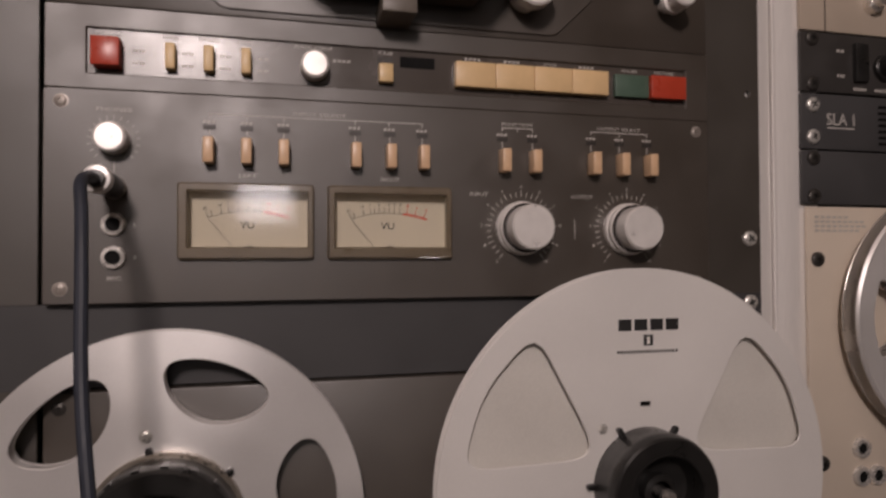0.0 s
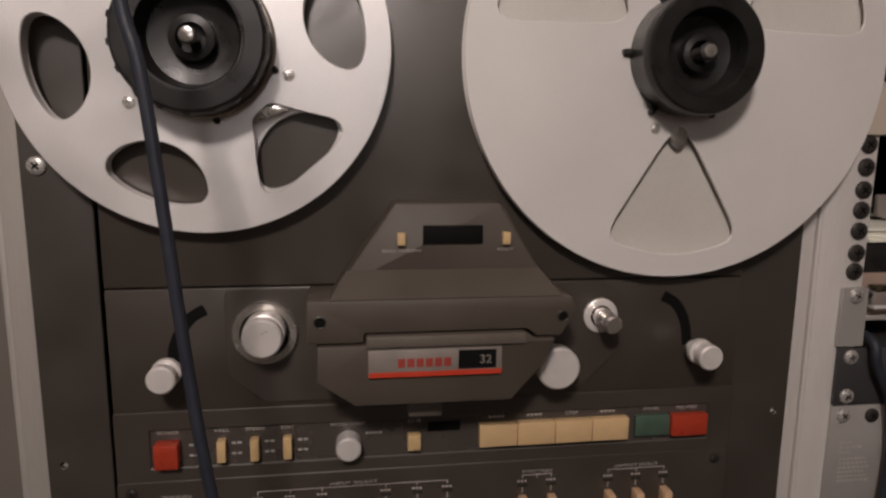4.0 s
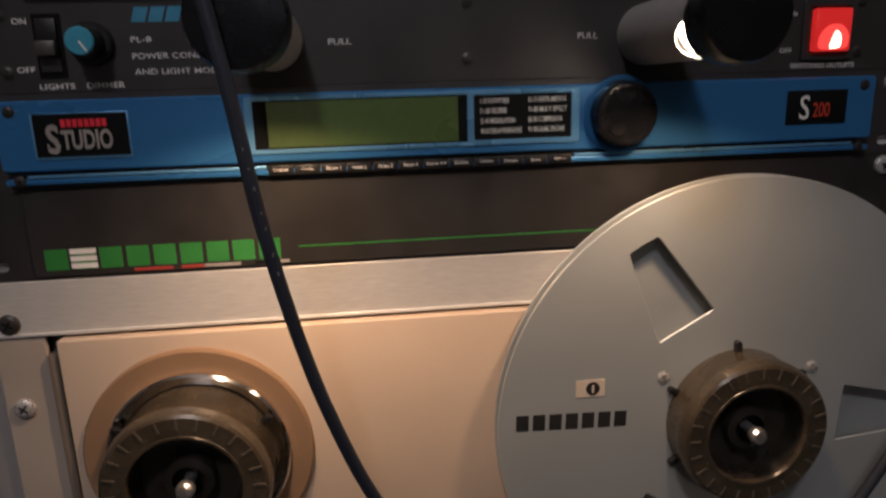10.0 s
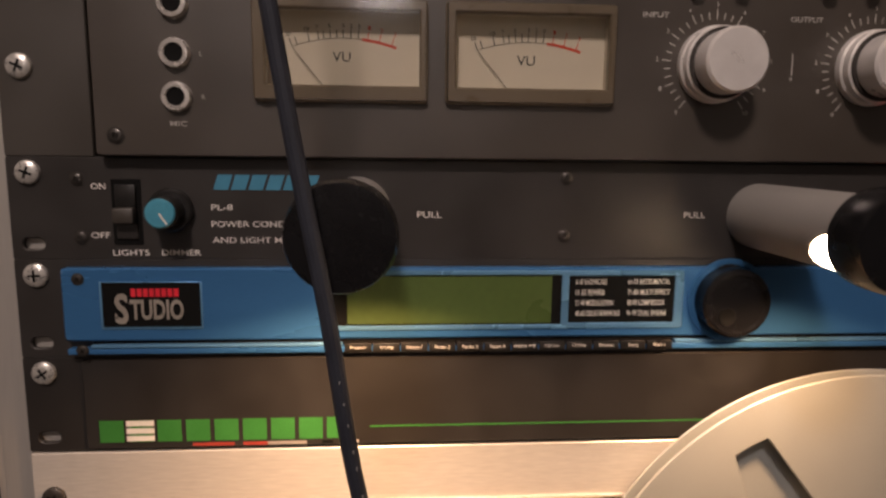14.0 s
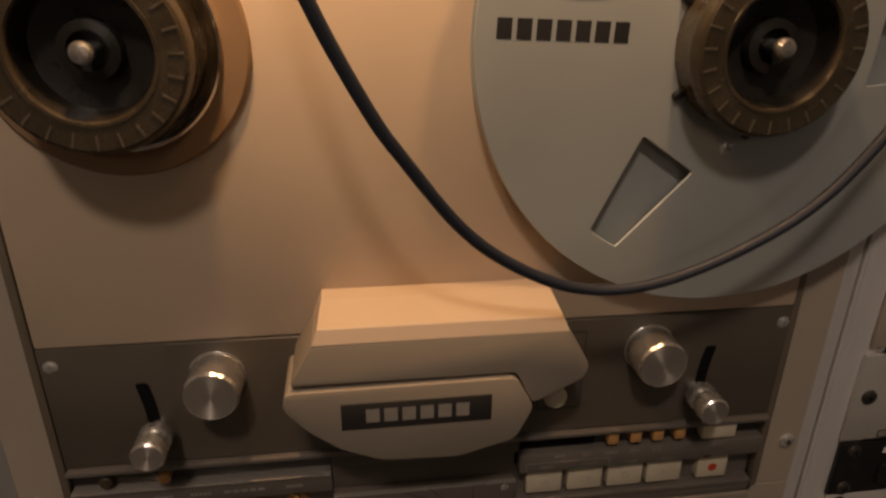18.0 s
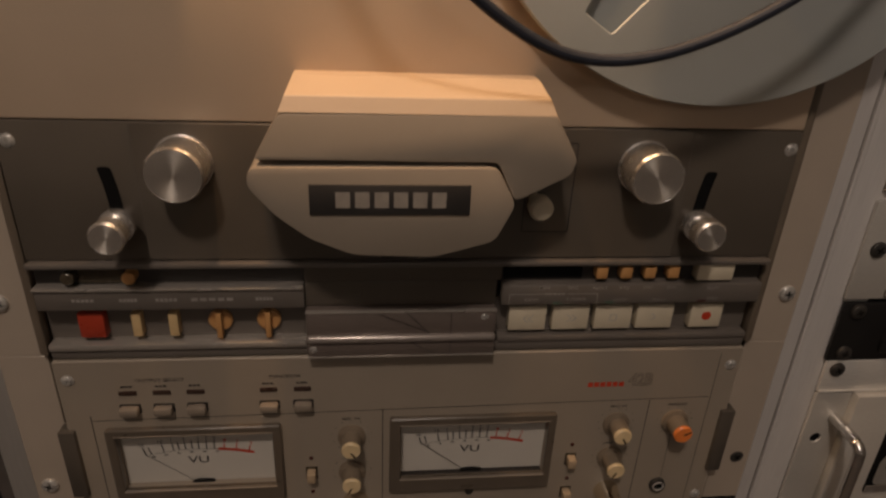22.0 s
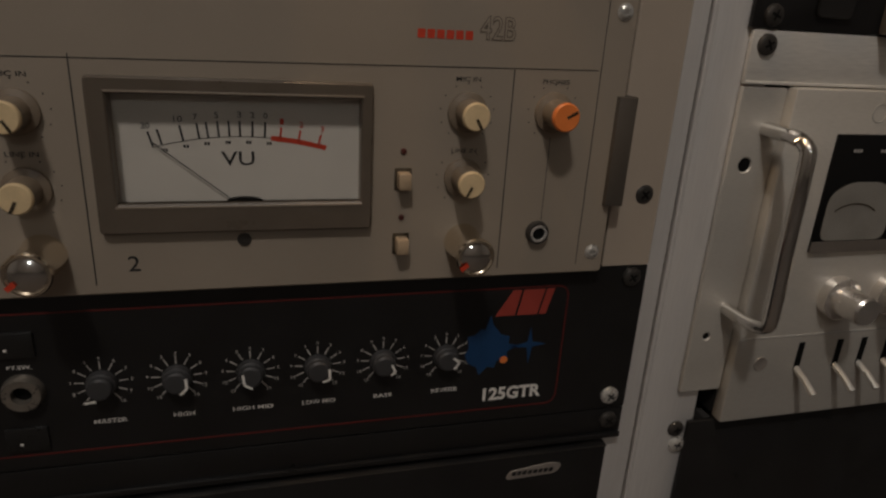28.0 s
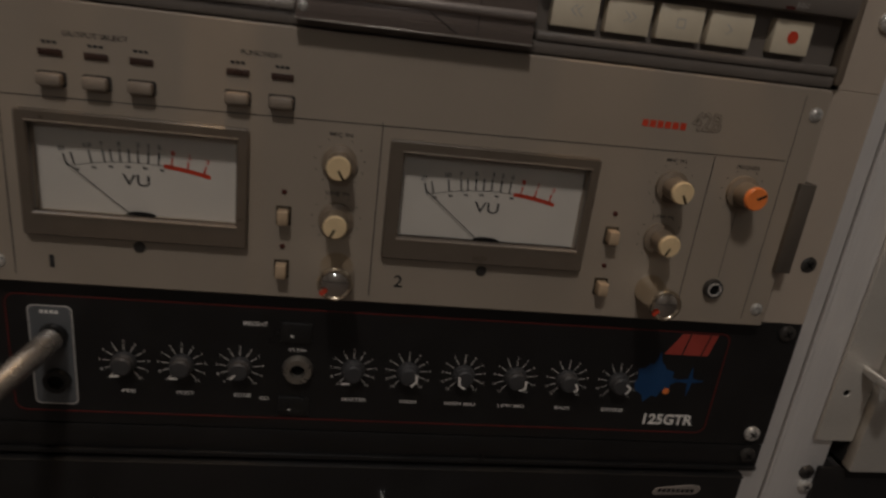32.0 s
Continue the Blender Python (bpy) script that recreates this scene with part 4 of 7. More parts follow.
# ---- reels on the lower brown-grey deck ----
def wedge(cx, cz, a, r0, r1, w0, w1, round_by=0.006):
    """A window in a reel flange: w0 wide at r0, w1 wide at r1, pointing to angle a."""
    u, v = Vector((math.cos(radians(a)), math.sin(radians(a)))), Vector((-math.sin(radians(a)), math.cos(radians(a))))
    c = Vector((cx, cz))
    pts = [c + u * r0 + v * w0 / 2, c + u * r0 - v * w0 / 2]
    for k in (0, 3, 4, 5, 8):
        s = -1 + 2 * k / 8
        ang = s * math.asin(min(0.99, w1 / 2 / r1))
        pts.append(c + (u * math.cos(ang) + v * math.sin(ang)) * r1)
    pts = [tuple(p) for p in pts]
    head = soften(pts, round_by, 5)
    return head


def capsule(cx, cz, a, r0, r1, w):
    """A rounded bar lying along a spoke at angle a."""
    u, v = Vector((math.cos(a), math.sin(a))), Vector((-math.sin(a), math.cos(a)))
    c = Vector((cx, cz))
    out = []
    for k in range(7):
        t = radians(-90 + 30 * k)
        out.append(tuple(c + u * (r1 + w / 2 * math.cos(t)) + v * (w / 2 * math.sin(t))))
    return out + [tuple(c + u * r0 + v * w / 2), tuple(c + u * r0 - v * w / 2)]


def hub_adapter(cx, cz, y0, r, y1, mat, parent, tabs=6, a0=20.0, notches=0, tab_y=0.0, teeth=0):
    """A clamping hub: rim, sunk well, pin, and little bars that grip the reel round its foot."""
    h = part("hub", lathe([(r, y0), (r, y1 + 0.010), (r * 1.02, y1 + 0.008), (r * 1.02, y1 + 0.005), (r * 0.985, y1 + 0.0012), (r * 0.95, y1), (r * 0.72, y1), (r * 0.67, y1 + 0.0012), (r * 0.66, y1 + 0.003)], cx, cz, 64), mat, parent, "dark clamping hub")
    part("well", lathe([(r * 0.66, y1 + 0.0025), (r * 0.60, y1 + 0.014), (r * 0.30, y1 + 0.0165), (0, y1 + 0.0165)], cx, cz, 48), WELL_BROWN if notches else RUBBER, h, "deep dark hub well")
    part("lip", lathe([(r * 0.665, y1 + 0.0012), (r * 0.68, y1 - 0.0002), (r * 0.715, y1 - 0.0003), (r * 0.725, y1 + 0.0004)], cx, cz, 48), mat, h)
    for k in range(tabs):
        a = radians(a0 + 360 * k / tabs)
        part("tab", prism(capsule(cx, cz, a, r * 0.9, r + 0.0038, 0.0036), tab_y, tab_y - 0.0034, 0.0005), RUBBER, h)
    if teeth:
        # added ring, paler than the hub: the light on its side wall
        part("lit_wall_ring", lathe([(r + 0.0022, tab_y + 0.001), (r + 0.0022, tab_y - 0.0045), (r + 0.0012, tab_y - 0.0055), (r, tab_y - 0.0055)], cx, cz, 64), JACK_DULL, h, "added pale ring for the lit foot of the hub's wall")
        for k in range(teeth):
            a = 2 * math.pi * (k + 0.3) / teeth
            u, v = Vector((math.cos(a), math.sin(a))), Vector((-math.sin(a), math.cos(a)))
            q = [Vector((cx, cz)) + u * i + v * j for i, j in ((r * 0.99, -0.0022), (r * 1.026, -0.0014), (r * 1.026, 0.0014), (r * 0.99, 0.0022))]
            part("grip_tooth", prism([tuple(p) for p in q], y1 + 0.0095, y1 + 0.0025), mat, h)
    for k in range(notches):
        a = 2 * math.pi * k / notches
        part("notch", prism([(cx + q * r * math.cos(a + e), cz + q * r * math.sin(a + e)) for q, e in ((0.80, -0.016), (0.95, -0.013), (0.95, 0.013), (0.80, 0.016))], y1, y1 - 0.0003), NOTCH, h)
    part("collar", lathe([(r * 0.30, y1 + 0.0165), (r * 0.30, y1 + 0.009), (r * 0.20, y1 + 0.008)], cx, cz, 24), WELL_BROWN if notches else mat, h)
    part("pin", lathe([(0.0030, y1 + 0.0165), (0.0030, y1 + 0.004), (0.0044, y1 + 0.003), (0.0046, y1), (0.0036, y1 - 0.002), (0, y1 - 0.0028)], cx, cz, 20), SPUN, h, "small metal centre pin")
    return h


def leaf(cx, cz, a, ring=None):
    """A rounded shield-shaped window, blunt end outwards."""
    half = ((0.0898, 0.0), (0.0893, 9.0), (0.0872, 16.5), (0.0822, 19.8), (0.0755, 20.0), (0.0680, 17.8), (0.0612, 12.5), (0.0575, 5.5))
    ring = ring or [(r, s) for r, s in half] + [(0.0568, 0.0)] + [(r, -s) for r, s in half[:0:-1]]
    pts = [(cx + r * math.cos(radians(a + s)), 0, cz + r * math.sin(radians(a + s))) for r, s in ring]
    n = len(pts)
    out = []
    for i in range(n):
        p, q, u, v = (Vector(pts[(i + j) % n]) for j in (-1, 0, 1, 2))
        for k in range(4):
            t = k / 4
            w = 0.5 * (2 * q + (u - p) * t + (2 * p - 5 * q + 4 * u - v) * t * t + (3 * q - p - 3 * u + v) * t ** 3)
            out.append((w.x, w.z))
    return out


lx, lz, ly = -0.1388, 1.4690, -0.0180
reel = thing("tape_reel", lx, -0.007, lz, "small silver metal tape reel with six oval windows", "tape reel")
wins = [leaf(lx, lz, a) for a in (11, 71, 131, 191, 251, 311)]
# the threading window reaches in to the core on the front flange
fan = ((0.0886, 0.0), (0.0895, 8.0), (0.0900, 14.5), (0.0876, 18.6), (0.0806, 20.0), (0.0680, 17.0), (0.0556, 12.7), (0.0482, 8.5), (0.0470, 0.0), (0.0488, -8.5), (0.0564, -12.2), (0.0701, -17.7), (0.0844, -19.8), (0.0896, -15.5), (0.0892, -8.0))
part("front_flange", plate([circle(lx, lz, 0.1030, 120)] + wins[:5] + [leaf(lx, lz, 311, fan)] + [circle(lx, lz, 0.036, 48)], ly + 0.0014, ly, 0.0005), REEL_L, reel)
part("back_flange", plate([circle(lx, lz, 0.1030, 120)] + wins + [circle(lx, lz, 0.036, 48)], ly + 0.0095, ly + 0.0082, 0.0004), REEL_L, reel)
for win in wins:
    b = bmesh.new()
    near = [b.verts.new((x, ly + (0.0078 if win is wins[5] else 0.0010), z)) for x, z in win]
    far = [b.verts.new((x, ly + 0.0086, z)) for x, z in win]
    for i in range(len(win)):
        j = (i + 1) % len(win)
        b.faces.new((near[i], near[j], far[j], far[i]))
    part("window_wall", b, REEL_L, reel)
part("core", lathe([(0.0500, ly + 0.0012), (0.0500, ly + 0.0085)], lx, lz, 64), REEL_L, reel)
for a in (101.5, 341, 221):
    x, z = lx + 0.0495 * math.cos(radians(a)), lz + 0.0495 * math.sin(radians(a))
    part("rivet", screw_mesh(x, z, ly, 0.0028, 0.0010), SCREW, reel)
part("tape_clip", prism(soften([(-0.1125, 1.4262), (-0.0925, 1.4340), (-0.0985, 1.4372), (-0.1118, 1.4330)], 0.001, 3), ly + 0.0050, ly + 0.0020, 0.0003), SPUN, reel, "bright metal tape clip")
part("clip_rivet", screw_mesh(-0.1055, 1.4325, ly + 0.0020, 0.0024, 0.0010), SCREW, reel)
hub_adapter(lx, lz, ly + 0.010, 0.0385, -0.0440, RUBBER, reel, 6, 41, 0, ly, 18)

rx, rz, ry = 0.1398, 1.4690, -0.0180
reel = thing("tape_reel", rx, -0.007, rz, "large grey-white metal tape reel with three wedge windows", "tape reel")
wins = [wedge(rx, rz, a, 0.0440, 0.1202, 0.012, 0.0930, 0.017) for a in (269.5, 149.5, 29.5)]
part("front_flange", plate([circle(rx, rz, 0.1335, 140)] + wins + [circle(rx, rz, 0.033, 48)], ry + 0.0013, ry, 0.0005), REEL_R, reel)
part("tape_pack_side", plate([circle(rx, rz, 0.128, 120), circle(rx, rz, 0.034, 48)], ry + 0.0080, ry + 0.0064, 0.0004), PACK, reel, "cream side of the wound reel")
part("back_flange", plate([circle(rx, rz, 0.1335, 140), circle(rx, rz, 0.034, 48)], ry + 0.0098, ry + 0.0086, 0.0004), REEL_R, reel)
part("core", lathe([(0.0420, ry + 0.0010), (0.0420, ry + 0.0088)], rx, rz, 64), REEL_R, reel)
for a in (129, 9, 249):
    x, z = rx + 0.0455 * math.cos(radians(a)), rz + 0.0455 * math.sin(radians(a))
    part("rivet", screw_mesh(x, z, ry, 0.0026, 0.0008), SCREW, reel)
part("splice_hole", box(rx - 0.0028, rx + 0.0040, ry - 0.0003, ry, 1.5170, 1.5197, 0), VOID, reel)
part("clip", lathe([(0.0056, ry + 0.001), (0.0056, ry - 0.0002), (0.0030, ry - 0.0006), (0, ry - 0.0006)], rx - 0.001, 1.4222, 20), SPUN, reel)
marks(reel, "printed_block", BLACK_PRINT, rx - 0.0175, rx + 0.0265, 1.5675, 0.0072, ry, 4, 0.18)
part("printed_square", bars(rx - 0.0002, rx + 0.0064, 1.5578, 0.0068, ry), BLACK_PRINT, reel)
part("printed_line", bars(rx - 0.0185, rx + 0.0245, 1.5508, 0.0018, ry, 18, 0.3), BLACK_PRINT, reel)
part("printed_numeral", words("1", rx + 0.0031, 1.5578, 0.0020, 0.0046, ry - 0.0002), WHITE_PRINT, reel)
part("core_clip", lathe([(0.0036, ry + 0.0040), (0.0036, ry + 0.0010), (0.0020, ry + 0.0005), (0, ry + 0.0005)], rx, 1.4185, 20), SPUN, reel, "bright spring clip")
hub_adapter(rx, rz, ry + 0.010, 0.0350, -0.0440, RUBBER, reel, 6, 58, 0, ry)

# ---- power conditioner with two pull-out lights ----
pc = rack_panel("power_conditioner", 1.0520, 1.0958, BLACK, "black one-space power conditioner with two pull-out lights", "power strip")
part("chassis", box(-0.215, 0.215, 0.0035, 0.16, 1.0530, 1.0948, 0.001), BLACK, pc)
s = part("light_switch", box(-0.1985, -0.1862, -0.0006, 0.0, 1.0585, 1.0868, 0), VOID, pc, "black rocker switch")
# one black rocker: its lit middle is coloured paler, its shaded ends darker
part("rocker", box(-0.1968, -0.1879, -0.0064, -0.0005, 1.0680, 1.0748, 0.0010), EAR, s)
part("rocker_foot", box(-0.1968, -0.1879, -0.0016, -0.0005, 1.0610, 1.0678, 0.0003), BLACK, s)
part("rocker_top", box(-0.1968, -0.1879, -0.0022, -0.0005, 1.0750, 1.0845, 0.0005), RUBBER, s)
k = part("dimmer_knob", lathe(knob_profile(0.0068, 0.0, -0.0150, 0.001, 0.0096, -0.004), -0.1735, 1.0735, 36), RUBBER, pc, "black dimmer knob with turquoise cap")
part("cap", lathe([(0.0062, -0.0148), (0.0062, -0.0156), (0.0056, -0.0162), (0, -0.0162)], -0.1735, 1.0735, 32), CYAN_KNOB, k)
part("pointer", line(-0.1735, 1.0735, -0.1705, 1.0690, 0.0009, -0.0163), WHITE_PRINT, k)
ink = Ink(pc, WHITE_PRINT)
for t, x, z, w, h in (("ON", -0.2040, 1.0837, 0.0062, 0.0026), ("OFF", -0.2042, 1.0624, 0.0078, 0.0026), ("LIGHTS", -0.1917, 1.0547, 0.0155, 0.0026), ("DIMMER", -0.1702, 1.0547, 0.0168, 0.0026), ("PL-8", -0.1520, 1.0748, 0.0092, 0.0026), ("POWER CONDITIONER", -0.1315, 1.0674, 0.0505, 0.0026), ("AND LIGHT MODULE", -0.1335, 1.0603, 0.0462, 0.0026), ("PULL", -0.0608, 1.0719, 0.0110, 0.0028), ("PULL", 0.0622, 1.0722, 0.0102, 0.0028), ("ON", 0.1715, 1.0805, 0.0048, 0.0024), ("OFF", 0.1690, 1.0625, 0.0068, 0.0024), ("SWITCHED OUTLETS", 0.1905, 1.0545, 0.0360, 0.0024)):
    words(t, x, z, w, h, 0.0, bm=ink)
ink.done()
marks(pc, "printed_block", CYAN, -0.1555, -0.1105, 1.0858, 0.0066, 0.0, 6, 0.16, 0.0022)
for x, z in ((0.0013, 1.0888), (0.0010, 1.0625), (-0.2127, 1.0866), (-0.2125, 1.0613), (0.2095, 1.0866), (0.2095, 1.0613)):
    part("panel_screw", screw_mesh(x, z, 0.0, 0.0026, 0.0012), SCREW_DARK, pc)
r = part("rocker_frame", plate([rrect(0.1772, 0.2055, 1.0575, 1.0868, 0.001, 3), rrect(0.1800, 0.2028, 1.0600, 1.0842, 0.0006, 3)], 0.0, -0.0020, 0.0004), BLACK, pc)
part("lit_rocker", box(0.1814, 0.2016, -0.0052, -0.0006, 1.0614, 1.0828, 0.0012), NEON, r, "glowing red rocker switch")
part("neon_glow", prism(soften([(0.1830, 1.0622), (0.2000, 1.0624), (0.2002, 1.0705), (0.1950, 1.0752), (0.1880, 1.0745), (0.1832, 1.0690)], 0.004, 5), -0.0050, -0.0054), NEON_MID, r)
part("neon_lamp", prism(soften([(0.1890, 1.0625), (0.1960, 1.0632), (0.1955, 1.0700), (0.1925, 1.0722)], 0.002, 4), -0.0050, -0.0056), NEON_CORE, r)
part("breaker", box(0.1500, 0.1620, -0.0020, 0.0, 1.0655, 1.0780, 0.0008), RUBBER, pc)
for tx, tz, y1, a0, a1 in ((-0.0932, 1.0738, -0.0800, radians(-58), radians(238)), (0.0925, 1.0720, -0.0795, radians(-84), radians(176))):
    ys = y1 + 0.0200
    t = part("light_tube", lathe([(0.0150, 0.002), (0.0150, ys)], tx, tz, 48), TUBE, pc, "grey metal pull-out light tube")
    # the tube's front end, open underneath in a slot
    b = bmesh.new()
    seg = 40
    va, vb, vc, vd = [], [], [], []
    for i in range(seg + 1):
        a = a0 + (a1 - a0) * i / seg
        for lst, rr, yy in ((va, 0.0150, ys), (vb, 0.0150, y1 + 0.002), (vc, 0.0142, ys), (vd, 0.0142, y1 + 0.002)):
            lst.append(b.verts.new((tx + rr * math.cos(a), yy, tz + rr * math.sin(a))))
    # rounded back edge of the opening
    gap = 2 * math.pi - (a1 - a0)
    for i in range(1, seg):
        a = a1 + gap * i / seg
        back = y1 + 0.002 + 0.0178 * math.sqrt(1 - (2 * i / seg - 1) ** 2)
        for lst, rr, yy in ((va, 0.0150, ys), (vb, 0.0150, back), (vc, 0.0142, ys), (vd, 0.0142, back)):
            lst.append(b.verts.new((tx + rr * math.cos(a), yy, tz + rr * math.sin(a))))
    n = len(va)
    for i in range(n):
        k = (i + 1) % n
        b.faces.new((va[i], va[k], vb[k], vb[i]))
        b.faces.new((vc[i], vd[i], vd[k], vc[k]))
        b.faces.new((vb[i], vb[k], vd[k], vd[i]))
    bmesh.ops.recalc_face_normals(b, faces=b.faces)
    part("slotted_end", b, TUBE, t)
    part("bulb", lathe([(0, y1 + 0.0205), (0.0090, y1 + 0.0202), (0.0125, y1 + 0.0190), (0.0137, y1 + 0.0160), (0.0137, y1 + 0.0070), (0.0120, y1 + 0.0050), (0, y1 + 0.0042)], tx, tz, 32), BULB, t, "glowing warm bulb")
    part("end_cap", lathe([(0.0162, y1 + 0.004), (0.0178, y1 + 0.003), (0.0182, y1 - 0.001), (0.0182, y1 - 0.010), (0.0172, y1 - 0.0135), (0.0, y1 - 0.0145)], tx, tz, 48), CAP_BLACK, t, "black plastic end cap")

# ---- blue effects processor ----
fx = rack_panel("effects_processor", 1.0076, 1.0514, BLACK, "blue one-space effects processor with an olive display", "audio processor")
part("chassis", box(-0.215, 0.215, 0.0035, 0.2, 1.0085, 1.0505, 0.001), BLACK, fx)
part("blue_face", plate([rrect(-0.2196, 0.2185, 1.0168, 1.0478, 0.0012, 3)], 0.0, -0.0050, 0.0008), BLUE, fx, "blue anodised face")
part("lower_edge", box(-0.2196, 0.2185, -0.0050, 0.0, 1.0098, 1.0125, 0.0006), BLUE, fx)
part("edge_line", box(-0.2096, -0.1000, -0.0052, 0.0, 1.0128, 1.0142, 0.0003), BLUE_LIGHT, fx)
part("edge_line", box(0.0545, 0.2085, -0.0052, 0.0, 1.0128, 1.0142, 0.0003), BLUE_LIGHT, fx)
part("shadow_gap", box(-0.2090, 0.2080, -0.0030, 0.0, 1.0143, 1.0168, 0), VOID, fx)
for i in range(12):
    x = -0.0990 + 0.01272 * i
    kk = part("soft_key", box(x, x + 0.0122, -0.0058, -0.0005, 1.0096, 1.0142, 0.0004), RUBBER, fx, "small black function key")
    cap = ("Program", "Config", "Param 1", "Param 2", "Param 3", "Param 4", "Engine A/B", "EQ/Gate", "Utility", "Preview", "Store", "Bypass")[i]
    part("key_print", words(cap, x + 0.0061, 1.0121, 0.00098 * len(cap), 0.0017, -0.0058), WHITE_PRINT, kk)
part("display_bezel", plate([rrect(-0.1075, 0.0565, 1.0204, 1.0470, 0.001, 3), rrect(-0.1045, 0.0000, 1.0218, 1.0456, 0.0008, 3), rrect(0.0026, 0.0530, 1.0225, 1.0452, 0.0008, 3)], -0.0048, -0.0060, 0.0004), BLUE_LIGHT, fx)
part("display_well", box(-0.1047, 0.0002, -0.0053, -0.0049, 1.0216, 1.0458, 0), VOID, fx)
part("display", box(-0.0975, -0.0050, -0.0056, -0.0050, 1.0230, 1.0446, 0), LCD, fx, "olive green liquid-crystal display")
t = part("program_list", box(0.0024, 0.0532, -0.0055, -0.0049, 1.0223, 1.0454, 0), VOID, fx, "black panel with a printed program list")
b = bmesh.new()
for c, rows in ((0.0062, ("1-10 SHOWCASE", "11-20 REVERB", "21-40 MODULATION", "40-60 DELAY/KARAOKE")), (0.0305, ("61-70 INSTRUMENTAL", "71-80 MULTI EFFECT", "80-90 COMPRESSOR", "91-99 DUAL ENGINE"))):
    for i, s in enumerate(rows):
        words(s, c + 0.00055 * len(s), 1.0420 - 0.0049 * i, 0.0011 * len(s), 0.0026, -0.0055, bm=b)
part("lettering", b, WHITE_PRINT, t)
w = part("data_wheel", lathe([(0.0195, -0.0048), (0.0193, -0.0058), (0.0172, -0.0054), (0.0168, -0.0050)], 0.0787, 1.0332, 48), BLUE, fx, "black data wheel in a blue ring")
part("wheel", lathe([(0.0160, -0.004), (0.0160, -0.0135), (0.0150, -0.0150), (0.0135, -0.0152), (0.0125, -0.0140), (0, -0.0140)], 0.0787, 1.0332, 44), CAP_BLACK, w)
part("finger_dimple", lathe([(0.0042, -0.0140), (0.0038, -0.0146), (0.0032, -0.0144), (0, -0.0141)], 0.0742, 1.0272, 20), VOID, w)
g = part("name_plate", box(-0.2043, -0.1607, -0.0056, -0.0048, 1.0214, 1.0427, 0.0003), BLUE_LIGHT, fx)
part("plate_face", box(-0.2030, -0.1614, -0.0060, -0.0050, 1.0228, 1.0424, 0), VOID, g)
marks(g, "printed_block", BRIGHT_RED, -0.1908, -0.1700, 1.0380, 0.0036, -0.0060, 8, 0.2)
b = words("S", -0.1950, 1.0308, 0.0058, 0.0138, -0.0060, bold=0.03)
words("TUDIO", -0.1800, 1.0304, 0.0228, 0.0092, -0.0060, bm=b, bold=0.03)
part("lettering", b, BADGE_TEXT, g)
g = part("small_plate", box(0.1690, 0.2030, -0.0056, -0.0048, 1.0245, 1.0420, 0.0003), VOID, fx)
part("letter", words("S", 0.1790, 1.0332, 0.0055, 0.0125, -0.0056), WHITE_PRINT, g)
part("number", words("200", 0.1885, 1.0318, 0.0095, 0.0075, -0.0056), RED_FLAT, g)
for x in (-0.2130, 0.2125):
    for z in (1.0438, 1.0118):
        part("panel_screw", screw_mesh(x, z, -0.0050, 0.0022, 0.0008), SCREW_DARK, fx)

# ---- black panel with a green printed name ----
gp = rack_panel("black_rack_unit", 0.9632, 1.0070, SATIN_BLACK, "black one-space rack unit with green printed shapes", "rack panel")
part("raised_face", plate([rrect(-0.2155, 0.2155, 0.9645, 1.0062, 0.0012, 3)], 0.0, -0.0012, 0.0004), SATIN_BLACK, gp)
xs = -0.2100
marks(gp, "printed_block", GREEN_PRINT, xs, -0.0950, 0.9724, 0.0104, -0.0012, 9, 0.16)
for i in range(3):
    part("white_bar", bars(xs + 0.0119, xs + 0.0243, 0.9690 + 0.0036 * i, 0.0026, -0.0014), WHITE_PRINT, gp)
for x0, x1, mt in ((-0.1690, -0.1502, DIM_RED), (-0.1462, -0.1352, DIM_RED), (-0.1350, -0.1172, DIM_PRINT), (-0.1100, -0.1050, VOID), (-0.1020, -0.0930, DIM_PRINT)):
    part("printed_block", bars(x0, x1, 0.9655, 0.0016, -0.0012), mt, gp)
part("green_line", bars(-0.0880, 0.2000, 0.9727, 0.0008, -0.0012), GREEN_PRINT, gp)
for z in (1.0895, 1.0447, 1.0003):
    for x in (-0.2325, 0.2325):
        rack_screw(x, z, 0.0)
fb = thing("filler_bar", 0, 0, 0.9335, "scuffed bare aluminium filler bar across the rack", "filler bar")
part("bar", plate([rrect(-0.2413, 0.2413, 0.9335, 0.9615, 0.0006, 3), circle(-0.2325, 0.9402, 0.003, 16), circle(0.2325, 0.9402, 0.003, 16)], 0.0032, 0.0, 0.0004), ALU_BAR, fb)
part("rolled_lip", box(-0.2413, 0.2413, -0.0012, 0.0, 0.9335, 0.9350, 0.0004), ALU_BAR, fb)
for x in (-0.2325, 0.2325):
    rack_screw(x, 0.9405, 0.0, True)
solid("corner_bracket", box(-0.2790, -0.2600, 0.0, 0.022, 0.9430, 0.9715, 0.0008), WHITE_PLATE, "small bare metal bracket beside the rack rail", "bracket")
